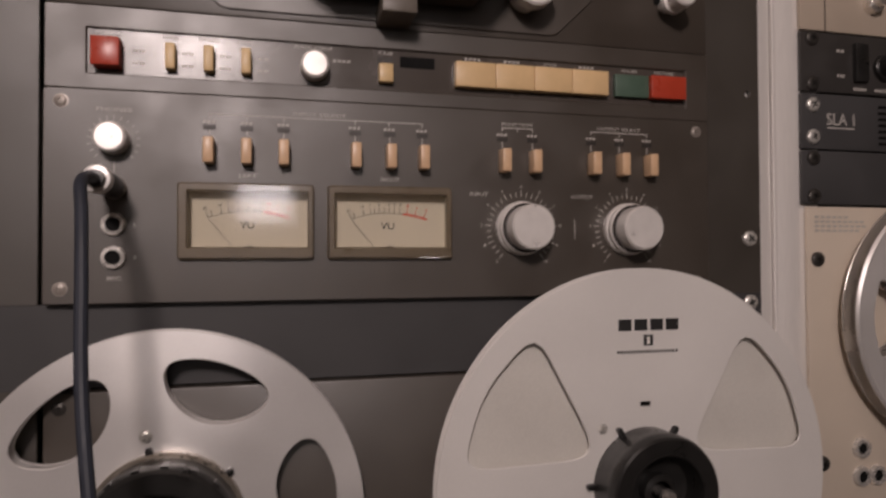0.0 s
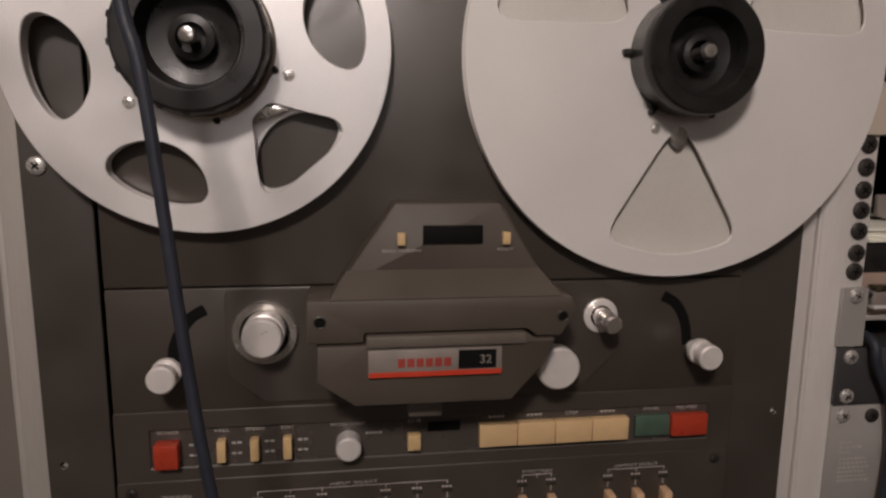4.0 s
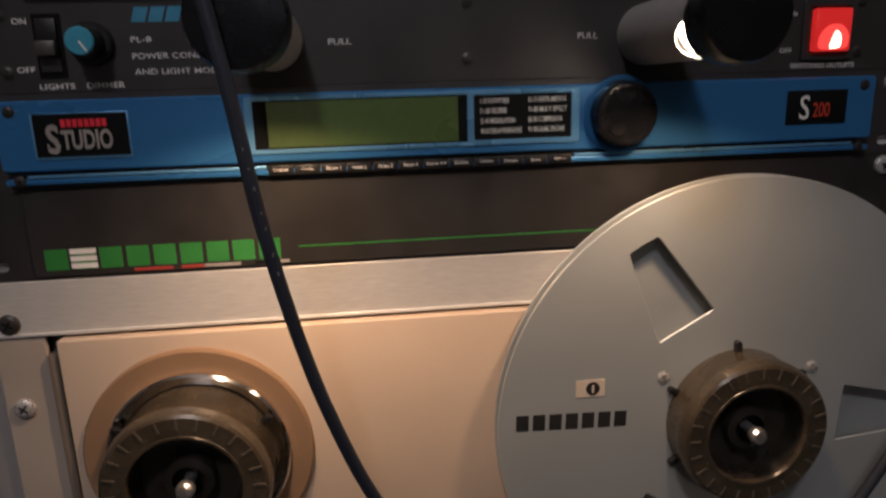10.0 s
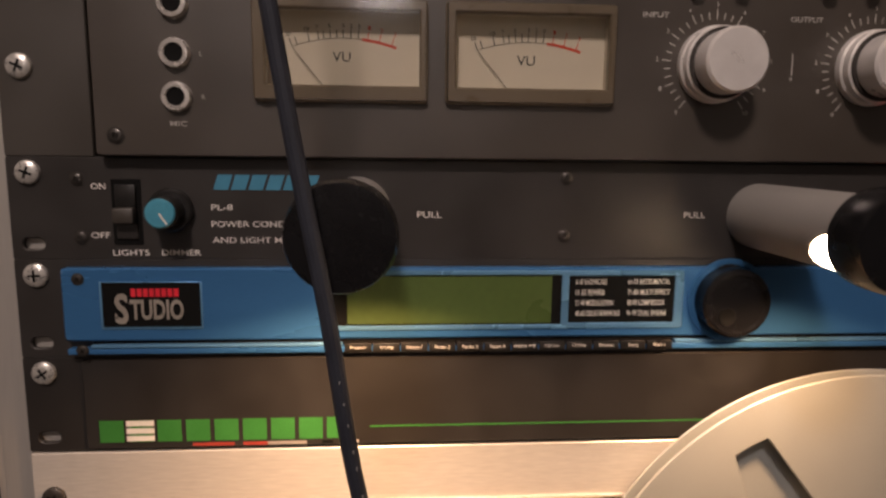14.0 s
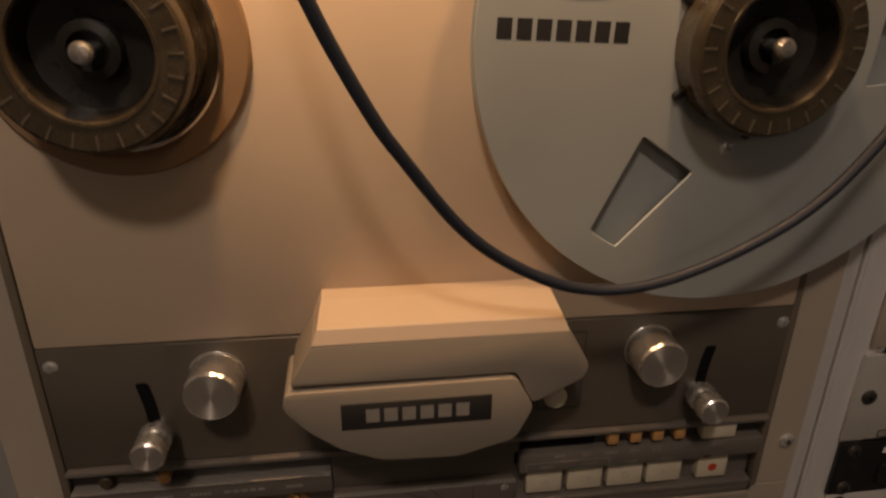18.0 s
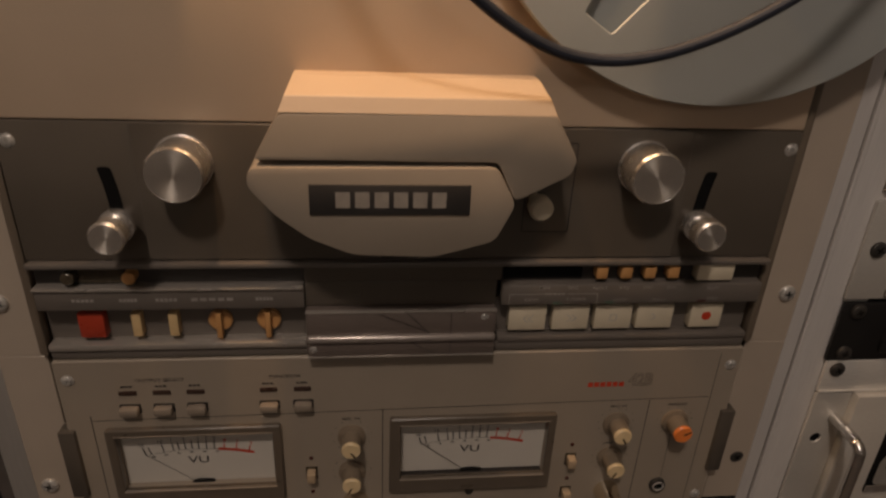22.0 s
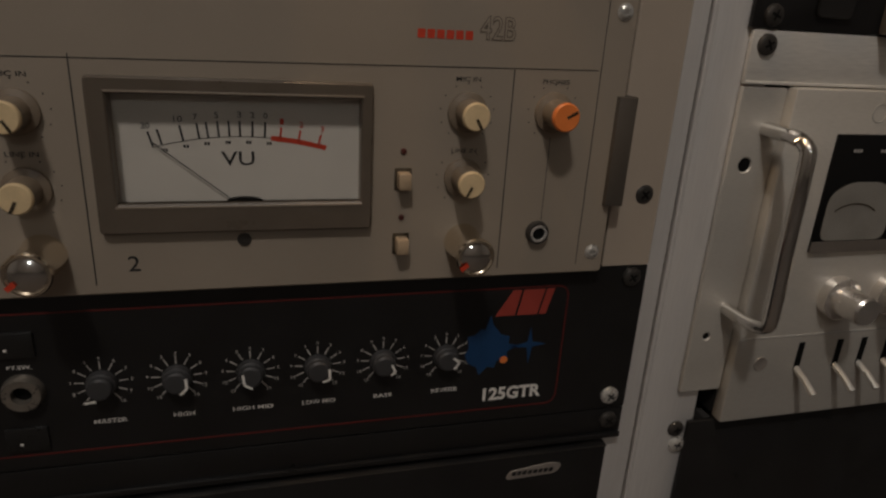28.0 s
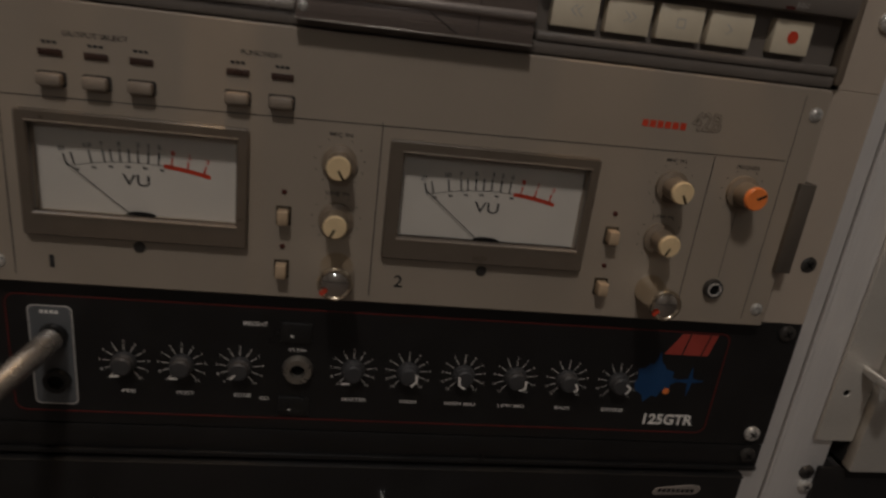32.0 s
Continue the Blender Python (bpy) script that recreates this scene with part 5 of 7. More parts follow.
# ---- beige tape transport ----
ct = thing("tape_transport", 0, 0, 0.5745, "beige and taupe rack-mounted open-reel tape transport", "tape deck")
for x0, x1 in ((-0.2413, -0.2178), (0.2170, 0.2413)):
    sx = -0.2325 if x0 < 0 else 0.2325
    part("rack_ear", plate([rrect(x0, x1, 0.5748, 0.9328, 0.0006, 3)], 0.003, 0.0, 0.0005), BEIGE_EAR, ct, "beige side bracket")
part("chassis", box(-0.2170, 0.2165, 0.006, 0.25, 0.576, 0.932, 0.001), DECK_EDGE, ct, "dark transport chassis")
part("edge_strip", box(-0.2166, -0.2112, -0.0040, 0.006, 0.5765, 0.9245, 0.0022), EDGE_BROWN, ct)
part("edge_strip", box(0.2104, 0.2158, -0.0040, 0.006, 0.5765, 0.9245, 0.0022), EDGE_BROWN, ct)
f = -0.0060
part("reel_panel", box(-0.2098, 0.2093, f, 0.006, 0.7160, 0.9318, 0.0012), BEIGE, ct, "peach-beige painted reel panel")
part("transport_panel", box(-0.2098, 0.2093, f, 0.006, 0.6392, 0.7155, 0.0008), TRANSPORT, ct)
part("stud_recess", plate([rrect(0.0560, 0.0830, 0.6560, 0.7080, 0.0010, 3), rrect(0.0566, 0.0824, 0.6566, 0.7074, 0.0008, 3)], f - 0.0009, f - 0.0012, 0), DECK_EDGE, ct)
part("raised_plate", plate([rrect(-0.1456, 0.1466, 0.6400, 0.7150, 0.0012, 3)], f, f - 0.0009, 0.0003), TRANSPORT, ct)
# control strip: ledges and sunk rows
part("top_ledge", box(-0.2095, 0.2090, -0.0105, 0.004, 0.6355, 0.6388, 0.0012), CTRL, ct)
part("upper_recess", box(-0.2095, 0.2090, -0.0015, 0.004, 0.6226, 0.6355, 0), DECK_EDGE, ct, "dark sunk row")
for x0, x1 in ((-0.2095, -0.0650), (0.0482, 0.2090)):
    part("label_slope", box(x0, x1, -0.0085, 0.004, 0.6090, 0.6226, 0.0015), CTRL, ct)
part("lower_recess", box(-0.2095, 0.2090, 0.0020, 0.0056, 0.5840, 0.6092, 0), CTRL, ct, "sunk key row")
# the left ledge is paler than the right: wear and a painted highlight
part("bottom_ledge", box(-0.2095, -0.0650, -0.0070, 0.0046, 0.5812, 0.5858, 0.0015), CTRL_LITE, ct, "worn ledge, paler for its highlight")
part("bottom_ledge", box(0.0482, 0.2090, -0.0060, 0.0046, 0.5812, 0.5858, 0.0015), CTRL, ct)
part("bottom_bar", box(-0.2095, 0.2090, -0.0050, 0.004, 0.5750, 0.5812, 0.0012), CTRL, ct)
# thin pale line for the worn upper ledge and the light on it
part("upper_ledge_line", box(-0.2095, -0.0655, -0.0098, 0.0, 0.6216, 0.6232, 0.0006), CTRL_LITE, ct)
c = part("centre_cover", box(-0.0648, 0.0456, -0.0130, 0.0046, 0.5925, 0.6085, 0.0016), SMOKE, ct, "smooth dark metallic centre strip")
part("cover_lower", box(-0.0646, 0.0454, -0.0134, 0.004, 0.5785, 0.5912, 0.0012), SMOKE, c)
# the paler bead stands in for the highlight along the strip's middle
part("cover_ridge", box(-0.0648, 0.0456, -0.0158, -0.0100, 0.5888, 0.5936, 0.0023, 4), SMOKE_LITE, c, "rounded ridge with its highlight in a paler colour")
# pale lines for wear and highlights along the cover's edges
part("cover_edge", box(-0.0648, 0.0456, -0.0134, -0.0100, 0.6077, 0.6089, 0.0005), CTRL_LITE, c, "worn edge with its highlight in the colour")
part("cover_edge", box(-0.0646, 0.0454, -0.0140, -0.0100, 0.5780, 0.5790, 0.0004), CTRL_LITE, c, "worn edge with its highlight in the colour")
for x0, z0, x1, z1 in ((-0.0240, 0.6080, 0.0065, 0.5945), (-0.0066, 0.6080, 0.0054, 0.5945), (-0.0042, 0.5880, 0.0099, 0.5795), (0.0187, 0.6080, 0.0187, 0.5800)):
    part("scratch", line(x0, z0, x1, z1, 0.0004, -0.0136), DECK_EDGE, c)
# both pieces above the cover are darker, for the flap's shadow on them
part("shaded_shelf", box(-0.0648, 0.0456, -0.0060, 0.0046, 0.6089, 0.6250, 0.001), TRANSPORT, c)
part("upper_middle", box(-0.0648, 0.0478, -0.0070, 0.004, 0.6252, 0.6355, 0.001), TRANSPORT, c)
for x in (-0.0610, 0.0385):
    part("cover_screw", screw_mesh(x, 0.6045 if x > 0 else 0.5840, -0.0134 if x < 0 else -0.0130, 0.0018, 0.0006), SCREW, c)
part("counter_display", box(0.0496, 0.0966, -0.0030, -0.0010, 0.6245, 0.6350, 0), VOID, ct, "dark counter display")
for x in (0.1072, 0.1220, 0.1365, 0.1510):
    part("memory_key", box(x - 0.0034, x + 0.0034, -0.0085, -0.0010, 0.6262, 0.6338, 0.0006), AMBER, ct, "small amber key")
part("edit_key", box(0.1658, 0.1884, -0.0085, -0.0010, 0.6245, 0.6350, 0.0006), IVORY, ct, "ivory edit key")
for i, (a, e) in enumerate(((0.0549, 0.0780), (0.0820, 0.1048), (0.1085, 0.1320), (0.1352, 0.1585), (0.1700, 0.1905))):
    k = part("transport_key", box(a, e, -0.0040, 0.0046, 0.5888, 0.6054, 0.0007), IVORY, ct, "ivory transport key")
    if i == 4:
        part("red_dot", lathe([(0, -0.0043), (0.0030, -0.0043)], (a + e) / 2, 0.5972, 20), RED_FLAT, k)
    else:
        q = bmesh.new()
        m = (a + e) / 2
        for s in ((-1, 1), (1, 1), (0, 0), (1, 0))[i:i + 1]:
            if i == 2:
                for (x0, z0, x1, z1) in ((-0.002, -0.002, 0.002, -0.002), (0.002, -0.002, 0.002, 0.002), (0.002, 0.002, -0.002, 0.002), (-0.002, 0.002, -0.002, -0.002)):
                    line(m + x0, 0.597 + z0, m + x1, 0.597 + z1, 0.0005, -0.0040, q)
            else:
                g = -1 if i == 0 else 1
                for o in ((0, 0.003) if i < 2 else (0,)):
                    line(m + o - 0.001 - g * 0.0015, 0.5995, m + o - 0.001 + g * 0.0015, 0.5970, 0.0005, -0.0040, q)
                    line(m + o - 0.001 + g * 0.0015, 0.5970, m + o - 0.001 - g * 0.0015, 0.5945, 0.0005, -0.0040, q)
        part("arrow", q, GREY_PRINT, k)
ink = Ink(ct, DIM_PRINT)
for t, x, z, w in (("REW", 0.0665, 0.6128, 0.0085), ("F.FWD", 0.0935, 0.6128, 0.0115), ("STOP", 0.1205, 0.6120, 0.0090), ("PLAY", 0.1450, 0.6118, 0.0080), ("REC", 0.1785, 0.6122, 0.0065), ("EDIT", 0.1775, 0.6195, 0.0072), ("MIN", 0.0735, 0.6208, 0.0060), ("SEC", 0.0905, 0.6206, 0.0060)):
    words(t, x, z, w, 0.0021, -0.0085, bm=ink)
for t, x, w in (("RESET", 0.1072, 0.0092), ("RTZ", 0.1220, 0.0058), ("STC", 0.1365, 0.0058), ("CUE", 0.1510, 0.0056)):
    words(t, x, 0.6203, w, 0.0020, -0.0085, bm=ink)
bars(0.0740, 0.0870, 0.6165, 0.0012, -0.0085, 5, 0.3, bm=ink)
for x, w in ((-0.1840, 0.012), (-0.1602, 0.010), (-0.1400, 0.012), (-0.1150, 0.024), (-0.0870, 0.010)):
    bars(x - w / 2, x + w / 2, 0.6158, 0.0020, -0.0085, 5, 0.25, bm=ink)
line(0.0530, 0.6165, 0.0732, 0.6165, 0.0005, -0.0085, ink)
line(0.0878, 0.6165, 0.1062, 0.6165, 0.0005, -0.0085, ink)
line(0.0530, 0.6165, 0.0530, 0.6100, 0.0005, -0.0085, ink)
line(0.1062, 0.6165, 0.1062, 0.6100, 0.0005, -0.0085, ink)
ink.done()
for x, mt in ((0.0820, GREEN), (0.1140, GREEN), (0.1720, MAROON)):
    part("indicator", box(x - 0.0024, x + 0.0024, -0.0088, -0.0084, 0.6098, 0.6112, 0), mt, ct, "tiny dark indicator lamp")
part("power_button", box(-0.1915, -0.1775, -0.0040, 0.0046, 0.5888, 0.6048, 0.0008), RED, ct, "square red power button")
for x in (-0.1602, -0.1400):
    part("rocker_switch", box(x - 0.0026, x + 0.0026, -0.0040, 0.0046, 0.5890, 0.6040, 0.0006), CREAM, ct, "cream rocker switch")
for x in (-0.1146, -0.0870):
    k = part("rotary_switch", lathe([(0.0068, 0.0046), (0.0068, -0.0005), (0.0060, -0.0011), (0, -0.0011)], x, 0.5972, 28), AMBER, ct, "amber rotary switch")
    part("grip", box(x - 0.0016, x + 0.0016, -0.0052, -0.0005, 0.5876, 0.6046, 0.0006), AMBER, k)
for x in (-0.1900, -0.1585):
    part("small_knob", lathe(knob_profile(0.0036, -0.0015, -0.0090, 0.0006), x, 0.6290, 20), HUB if x < -0.17 else AMBER, ct)
part("slide_window", box(-0.1860, -0.1620, -0.0035, -0.0010, 0.6240, 0.6335, 0.0004), HUB, ct)
for x, z, s in ((-0.2040, 0.7052, 0), (0.2045, 0.7052, 0), (-0.2020, 0.5965, 1), (0.2000, 0.5965, 1)):
    part("panel_screw", screw_mesh(x, z, f if not s else 0.0046, 0.0030, 0.0014), SCREW, ct)
for x in (-0.1218, 0.1212):
    k = part("guide_roller", lathe([(0.0150, f), (0.0150, f - 0.0018), (0.0143, f - 0.0022), (0.0143, f - 0.0205), (0.0134, f - 0.0220), (0.0130, f - 0.0218)], x, 0.6948, 48), SPUN, ct, "turned aluminium tape roller")
    part("roller_face", lathe([(0.0132, f - 0.0219), (0, f - 0.0217)], x, 0.6948, 48), TURNED, k)
for x, ax in ((-0.1585, -0.1560), (0.1585, 0.1545)):
    g = 1 if x < 0 else -1
    sides = [[(x + g * (0.0002 - 0.0034 * (q / 8) ** 2) + w * 0.0034, 0.6630 + 0.0290 * q / 8) for q in range(9)] for w in (-1, 1)]
    part("arm_slot", prism(soften(sides[1] + sides[0][::-1], 0.0030, 5), f, f - 0.0003), VOID, ct, "dark curved slot")
    part("tension_arm", lathe([(0.0040, f), (0.0040, f - 0.008), (0.0088, f - 0.0085), (0.0088, f - 0.0125), (0.0070, f - 0.0130), (0.0070, f - 0.0185), (0.0088, f - 0.0190), (0.0088, f - 0.0260), (0.0078, f - 0.0272), (0.0076, f - 0.0271)], ax, 0.6640, 32), SPUN, ct, "turned metal tape guide")
    part("guide_face", lathe([(0.0077, f - 0.0272), (0, f - 0.0270)], ax, 0.6640, 32), TURNED, ct)
part("white_stud", lathe([(0.0030, f), (0.0030, f - 0.012), (0.0062, f - 0.0125), (0.0066, f - 0.0190), (0.0050, f - 0.0215), (0, f - 0.0220)], 0.0615, 0.6770, 24), IVORY, ct, "small white stud")
# head cover in two pieces
up = [(-0.0808, 0.7087), (-0.0685, 0.7304), (0.0593, 0.7310), (0.0712, 0.7097), (0.0689, 0.7023), (0.0452, 0.6899), (0.0418, 0.6896), (0.0328, 0.7084)]
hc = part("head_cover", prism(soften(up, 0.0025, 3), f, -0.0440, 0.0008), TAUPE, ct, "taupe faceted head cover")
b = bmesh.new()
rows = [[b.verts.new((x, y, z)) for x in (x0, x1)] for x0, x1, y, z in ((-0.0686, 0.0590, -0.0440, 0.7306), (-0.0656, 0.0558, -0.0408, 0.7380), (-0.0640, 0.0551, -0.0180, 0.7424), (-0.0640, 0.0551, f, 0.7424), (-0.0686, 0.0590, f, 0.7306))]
for p, q in zip(rows, rows[1:] + rows[:1]):
    b.faces.new((p[0], p[1], q[1], q[0]))
for k in (0, 1):
    b.faces.new([r[k] for r in rows])
bmesh.ops.recalc_face_normals(b, faces=b.faces)
bmesh.ops.bevel(b, geom=[e for e in b.edges if abs(e.verts[0].co.x - e.verts[1].co.x) > 0.1], offset=0.0005, segments=2, profile=0.5, affect="EDGES")
# upward facet of the taupe cover, coloured paler for the light on it
top = part("cover_top", b, BEIGE, hc, "sloping top facet, in paler beige as lit from above")
for poly in top.data.polygons:
    poly.use_smooth = False
low = [(-0.0837, 0.7031), (-0.0816, 0.7056), (0.0327, 0.7063), (0.0428, 0.6875), (0.0338, 0.6680), (0.0035, 0.6594), (-0.0363, 0.6609), (-0.0568, 0.6696), (-0.0728, 0.6821), (-0.0845, 0.6962)]
hf = part("head_flap", prism(soften(low, 0.004, 4), f - 0.002, -0.0455, 0.0006), TAUPE, ct, "rounded taupe lower flap")
part("badge", box(-0.0563, 0.0202, -0.0463, -0.0450, 0.6824, 0.6978, 0.0003), BLACK, hf, "black badge plate")
marks(hf, "printed_block", BADGE_TEXT, -0.0440, 0.0108, 0.6903, 0.0080, -0.0463, 6, 0.26)
part("flap_hinge", box(-0.0220, -0.0020, -0.0250, f, 0.6480, 0.6590, 0.001), DECK_EDGE, ct)
# left hub
hx, hz = -0.1462, 0.8655
part("turntable", lathe([(0.0585, f), (0.0585, f - 0.0030), (0.0575, f - 0.0040), (0.0440, f - 0.0040), (0, f - 0.0040)], hx, hz, 72), TURNTABLE, ct, "brown reel turntable")
part("turntable_rim", lathe([(0.0468, f - 0.0040), (0.0468, f - 0.0070), (0.0458, f - 0.0082), (0.0446, f - 0.0080), (0.0440, f - 0.0060), (0.0405, f - 0.0052)], hx, hz, 64), CHROME, ct, "bright metal rim")
hub_adapter(hx, hz, f - 0.004, 0.0400, -0.0430, HUB, ct, 3, 30, 24, f - 0.010)
for x in (-0.2325, 0.2325):
    rack_screw(x, 0.8950, 0.0)
    rack_screw(x, 0.7600, 0.0)
    rack_screw(x, 0.6104, 0.0)

mx, mz, my = 0.1447, 0.8662, -0.0200
reel = thing("tape_reel", mx, -0.01, mz, "large dull grey metal tape reel with three trapezoid windows", "tape reel")
part("turntable", lathe([(0.0585, f), (0.0585, f - 0.0040), (0, f - 0.0040)], mx, mz, 64), TURNTABLE, reel)
wins = [wedge(mx, mz, a, 0.0632, 0.1165, 0.035, 0.0180, 0.002) for a in (119.5, 236.2, 356.5)]
part("front_flange", plate([circle(mx, mz, 0.1340, 150)] + wins + [circle(mx, mz, 0.036, 48)], my + 0.0014, my, 0.0005), REEL_M, reel)
part("back_flange", plate([circle(mx, mz, 0.1340, 150), circle(mx, mz, 0.036, 48)], my + 0.0098, my + 0.0085, 0.0004), REEL_M, reel)
part("core", lathe([(0.0560, my + 0.0012), (0.0560, my + 0.0088)], mx, mz, 72), REEL_M, reel)
for a in (148, 31, 264):
    x, z = mx + 0.0505 * math.cos(radians(a)), mz + 0.0505 * math.sin(radians(a))
    part("rivet", screw_mesh(x, z, my, 0.0030, 0.0010), SCREW, reel)
part("sticker", box(0.0530, 0.0690, my - 0.0003, my, 0.8852, 0.8948, 0), STICKER, reel, "small cream sticker with a black dot")
part("dot", lathe([(0, my - 0.0005), (0.0038, my - 0.0005)], 0.0622, 0.8900, 20), BLACK_PRINT, reel)
part("printed_numeral", words("1", 0.0622, 0.8900, 0.0012, 0.0046, my - 0.0006), STICKER, reel)
marks(reel, "printed_block", BLACK_PRINT, 0.0203, 0.0838, 0.8718, 0.0092, my, 7, 0.24, 0.0, -2.0)
hub_adapter(mx, mz, my + 0.008, 0.0400, -0.0430, HUB, reel, 6, 33, 24, my)

# ---- taupe meter amplifier ----
ma = thing("meter_amplifier", 0, 0, 0.4375, "taupe two-channel meter panel with cream knobs", "audio amplifier")
for x0, x1 in ((-0.2413, -0.2150), (0.2150, 0.2413)):
    part("rack_ear", plate([rrect(x0, x1, 0.4378, 0.5740, 0.0006, 3), circle(-0.2325 if x0 < 0 else 0.2325, 0.4760, 0.0028, 16)], 0.003, 0.0, 0.0005), BEIGE_EAR, ma, "beige side bracket")
part("chassis", box(-0.2140, 0.2140, 0.004, 0.2, 0.4385, 0.5735, 0.001), DECK_EDGE, ma)
f = -0.0060
part("faceplate", plate([rrect(-0.2098, 0.2098, 0.4382, 0.5735, 0.001, 3), rrect(-0.1845, -0.0884, 0.4750, 0.5206, 0.001, 3), rrect(-0.0095, 0.0885, 0.4755, 0.5222, 0.001, 3)], 0.004, f, 0.0007), TAUPE, ma)
for sgn in (-1, 1):
    x0, x1 = sorted((sgn * 0.2060, sgn * 0.2155))
    part("grip_notch", box(x0, x1, f - 0.0030, 0.001, 0.4725, 0.5245, 0.0006), COVER, ma, "dark brown side grip")
meter(ma, -0.1880, -0.0848, 0.4650, 0.5246, -0.1840, -0.0888, 0.4756, 0.5200, f, VU_FACE_W, False)
meter(ma, -0.0154, 0.0918, 0.4655, 0.5264, -0.0095, 0.0885, 0.4762, 0.5215, f, VU_FACE_W, False)
ink = Ink(ma, BLACK_PRINT)
line(-0.1950, 0.5308, 0.1945, 0.5356, 0.0004, f, ink)
for x in (-0.1955, -0.0206, 0.1546):
    line(x, 0.5345, x, 0.4420, 0.0005, f, ink)
line(0.1960, 0.5700, 0.1960, 0.4420, 0.0004, f, ink)
line(0.1748, 0.5050, 0.1748, 0.4660, 0.0003, f, ink)
words("2", -0.0055, 0.4510, 0.0046, 0.0068, f, bm=ink)
words("1", -0.1782, 0.4497, 0.0022, 0.0068, f, bm=ink)
words("MIC IN", 0.1340, 0.5300, 0.0110, 0.0020, f, bm=ink)
words("MIC IN", -0.0404, 0.5266, 0.0110, 0.0020, f, bm=ink)
words("PHONES", 0.1748, 0.5300, 0.0130, 0.0020, f, bm=ink)
words("LINE IN", 0.1340, 0.4990, 0.0115, 0.0020, f, bm=ink)
words("LINE IN", -0.0404, 0.4968, 0.0115, 0.0020, f, bm=ink)
for kx, kz in ((-0.0404, 0.5128), (-0.0404, 0.4832), (0.1342, 0.5160), (0.1342, 0.4868), (0.1748, 0.5165)):
    for q in range(11):
        a = radians(230 - 28 * q)
        bars(kx + 0.0122 * math.cos(a) - 0.0003, kx + 0.0122 * math.cos(a) + 0.0003, kz + 0.0122 * math.sin(a), 0.0006, f, bm=ink)
words("OUTPUT SELECT", -0.1520, 0.5600, 0.0280, 0.0022, f, bm=ink)
words("FUNCTION", -0.0795, 0.5605, 0.0180, 0.0022, f, bm=ink)
for x in (-0.1715, -0.1520, -0.1325, -0.0897, -0.0694):
    bars(x - 0.0035, x + 0.0035, 0.5555, 0.0012, f, 3, bm=ink)
ink.done()
for x in (-0.1715, -0.1520, -0.1325, -0.0897, -0.0694):
    part("indicator", box(x - 0.0052, x + 0.0052, f - 0.0008, f, 0.5496, 0.5526, 0.0003), INDICATOR, ma, "dark red-brown indicator lamp")
    part("push_button", box(x - 0.0055, x + 0.0055, f - 0.0055, f, 0.5366, 0.5422, 0.0014), BUTTON, ma, "small oblong push button")
    part("button_well", plate([rrect(x - 0.0062, x + 0.0062, 0.5360, 0.5428, 0.001, 3)], f, f - 0.0002, 0), DECK_EDGE, ma)
for cx in (-0.0404, 0.1342):
    for z in ((0.5128, 0.4832) if cx < 0 else (0.5160, 0.4868)):
        k = part("level_knob", lathe([(0.0062, f), (0.0060, f - 0.0128), (0.0055, f - 0.0128)], cx, z, 28), KNOB_SIDE, ma, "brown knob with a cream face")
        part("cap", lathe([(0.0060, f - 0.0126), (0.0060, f - 0.0142), (0.0054, f - 0.0150), (0, f - 0.0150)], cx, z, 28), CREAM_KNOB, k)
        part("pointer", line(cx, z - 0.0008, cx + (0.0025 if z > 0.5 else -0.0022), z - 0.0052, 0.0012, f - 0.0151), HUB, k)
        part("skirt", lathe([(0.0088, f), (0.0088, f - 0.0020), (0.0062, f - 0.0030)], cx, z, 28), KNOB_SIDE, k)
    k = part("output_knob", lathe([(0.0088, f), (0.0085, f - 0.0030), (0.0076, f - 0.0130), (0.0080, f - 0.0180), (0.0087, f - 0.0200), (0.0088, f - 0.0212), (0.0083, f - 0.0224), (0.0074, f - 0.0226), (0.0066, f - 0.0218)], cx + 0.002, 0.4560, 36), GILT, ma, "shiny chrome knob with a red mark")
    part("dished_face", lathe([(0.0067, f - 0.0219), (0.0050, f - 0.0228), (0.0026, f - 0.0234), (0, f - 0.0236)], cx + 0.002, 0.4560, 32), CHROME, k, "domed mirror face")
    part("red_mark", line(cx - 0.002, 0.4535, cx - 0.005, 0.4510, 0.0022, f - 0.0233), RED_FLAT, k)
    bx = cx - 0.0262 if cx < 0 else cx - 0.0275
    for z in ((0.4830, 0.4540) if cx < 0 else (0.4862, 0.4562)):
        part("small_button", box(bx - 0.0027, bx + 0.0027, f - 0.0065, f, z - 0.0036, z + 0.0036, 0.0006), TAN_KEY, ma, "tiny tan button")
        part("button_frame", box(bx - 0.0038, bx + 0.0038, f - 0.0006, f, z - 0.0050, z + 0.0050, 0.0003), HUB, ma)
        part("indicator", lathe([(0, f - 0.0010), (0.0012, f - 0.0006), (0.0014, f)], bx, z + 0.0123, 16), MAROON, ma)
k = part("phones_knob", lathe([(0.0065, f), (0.0063, f - 0.0130), (0.0055, f - 0.0130)], 0.1748, 0.5165, 28), KNOB_SIDE, ma, "brown phones knob with an orange face")
part("cap", lathe([(0.0063, f - 0.0128), (0.0063, f - 0.0145), (0.0057, f - 0.0153), (0, f - 0.0153)], 0.1748, 0.5165, 28), ORANGE, k)
part("pointer", line(0.1748, 0.5165, 0.1796, 0.5190, 0.0013, f - 0.0154), HUB, k)
part("skirt", lathe([(0.0090, f), (0.0090, f - 0.0020), (0.0064, f - 0.0030)], 0.1748, 0.5165, 28), KNOB_SIDE, k)
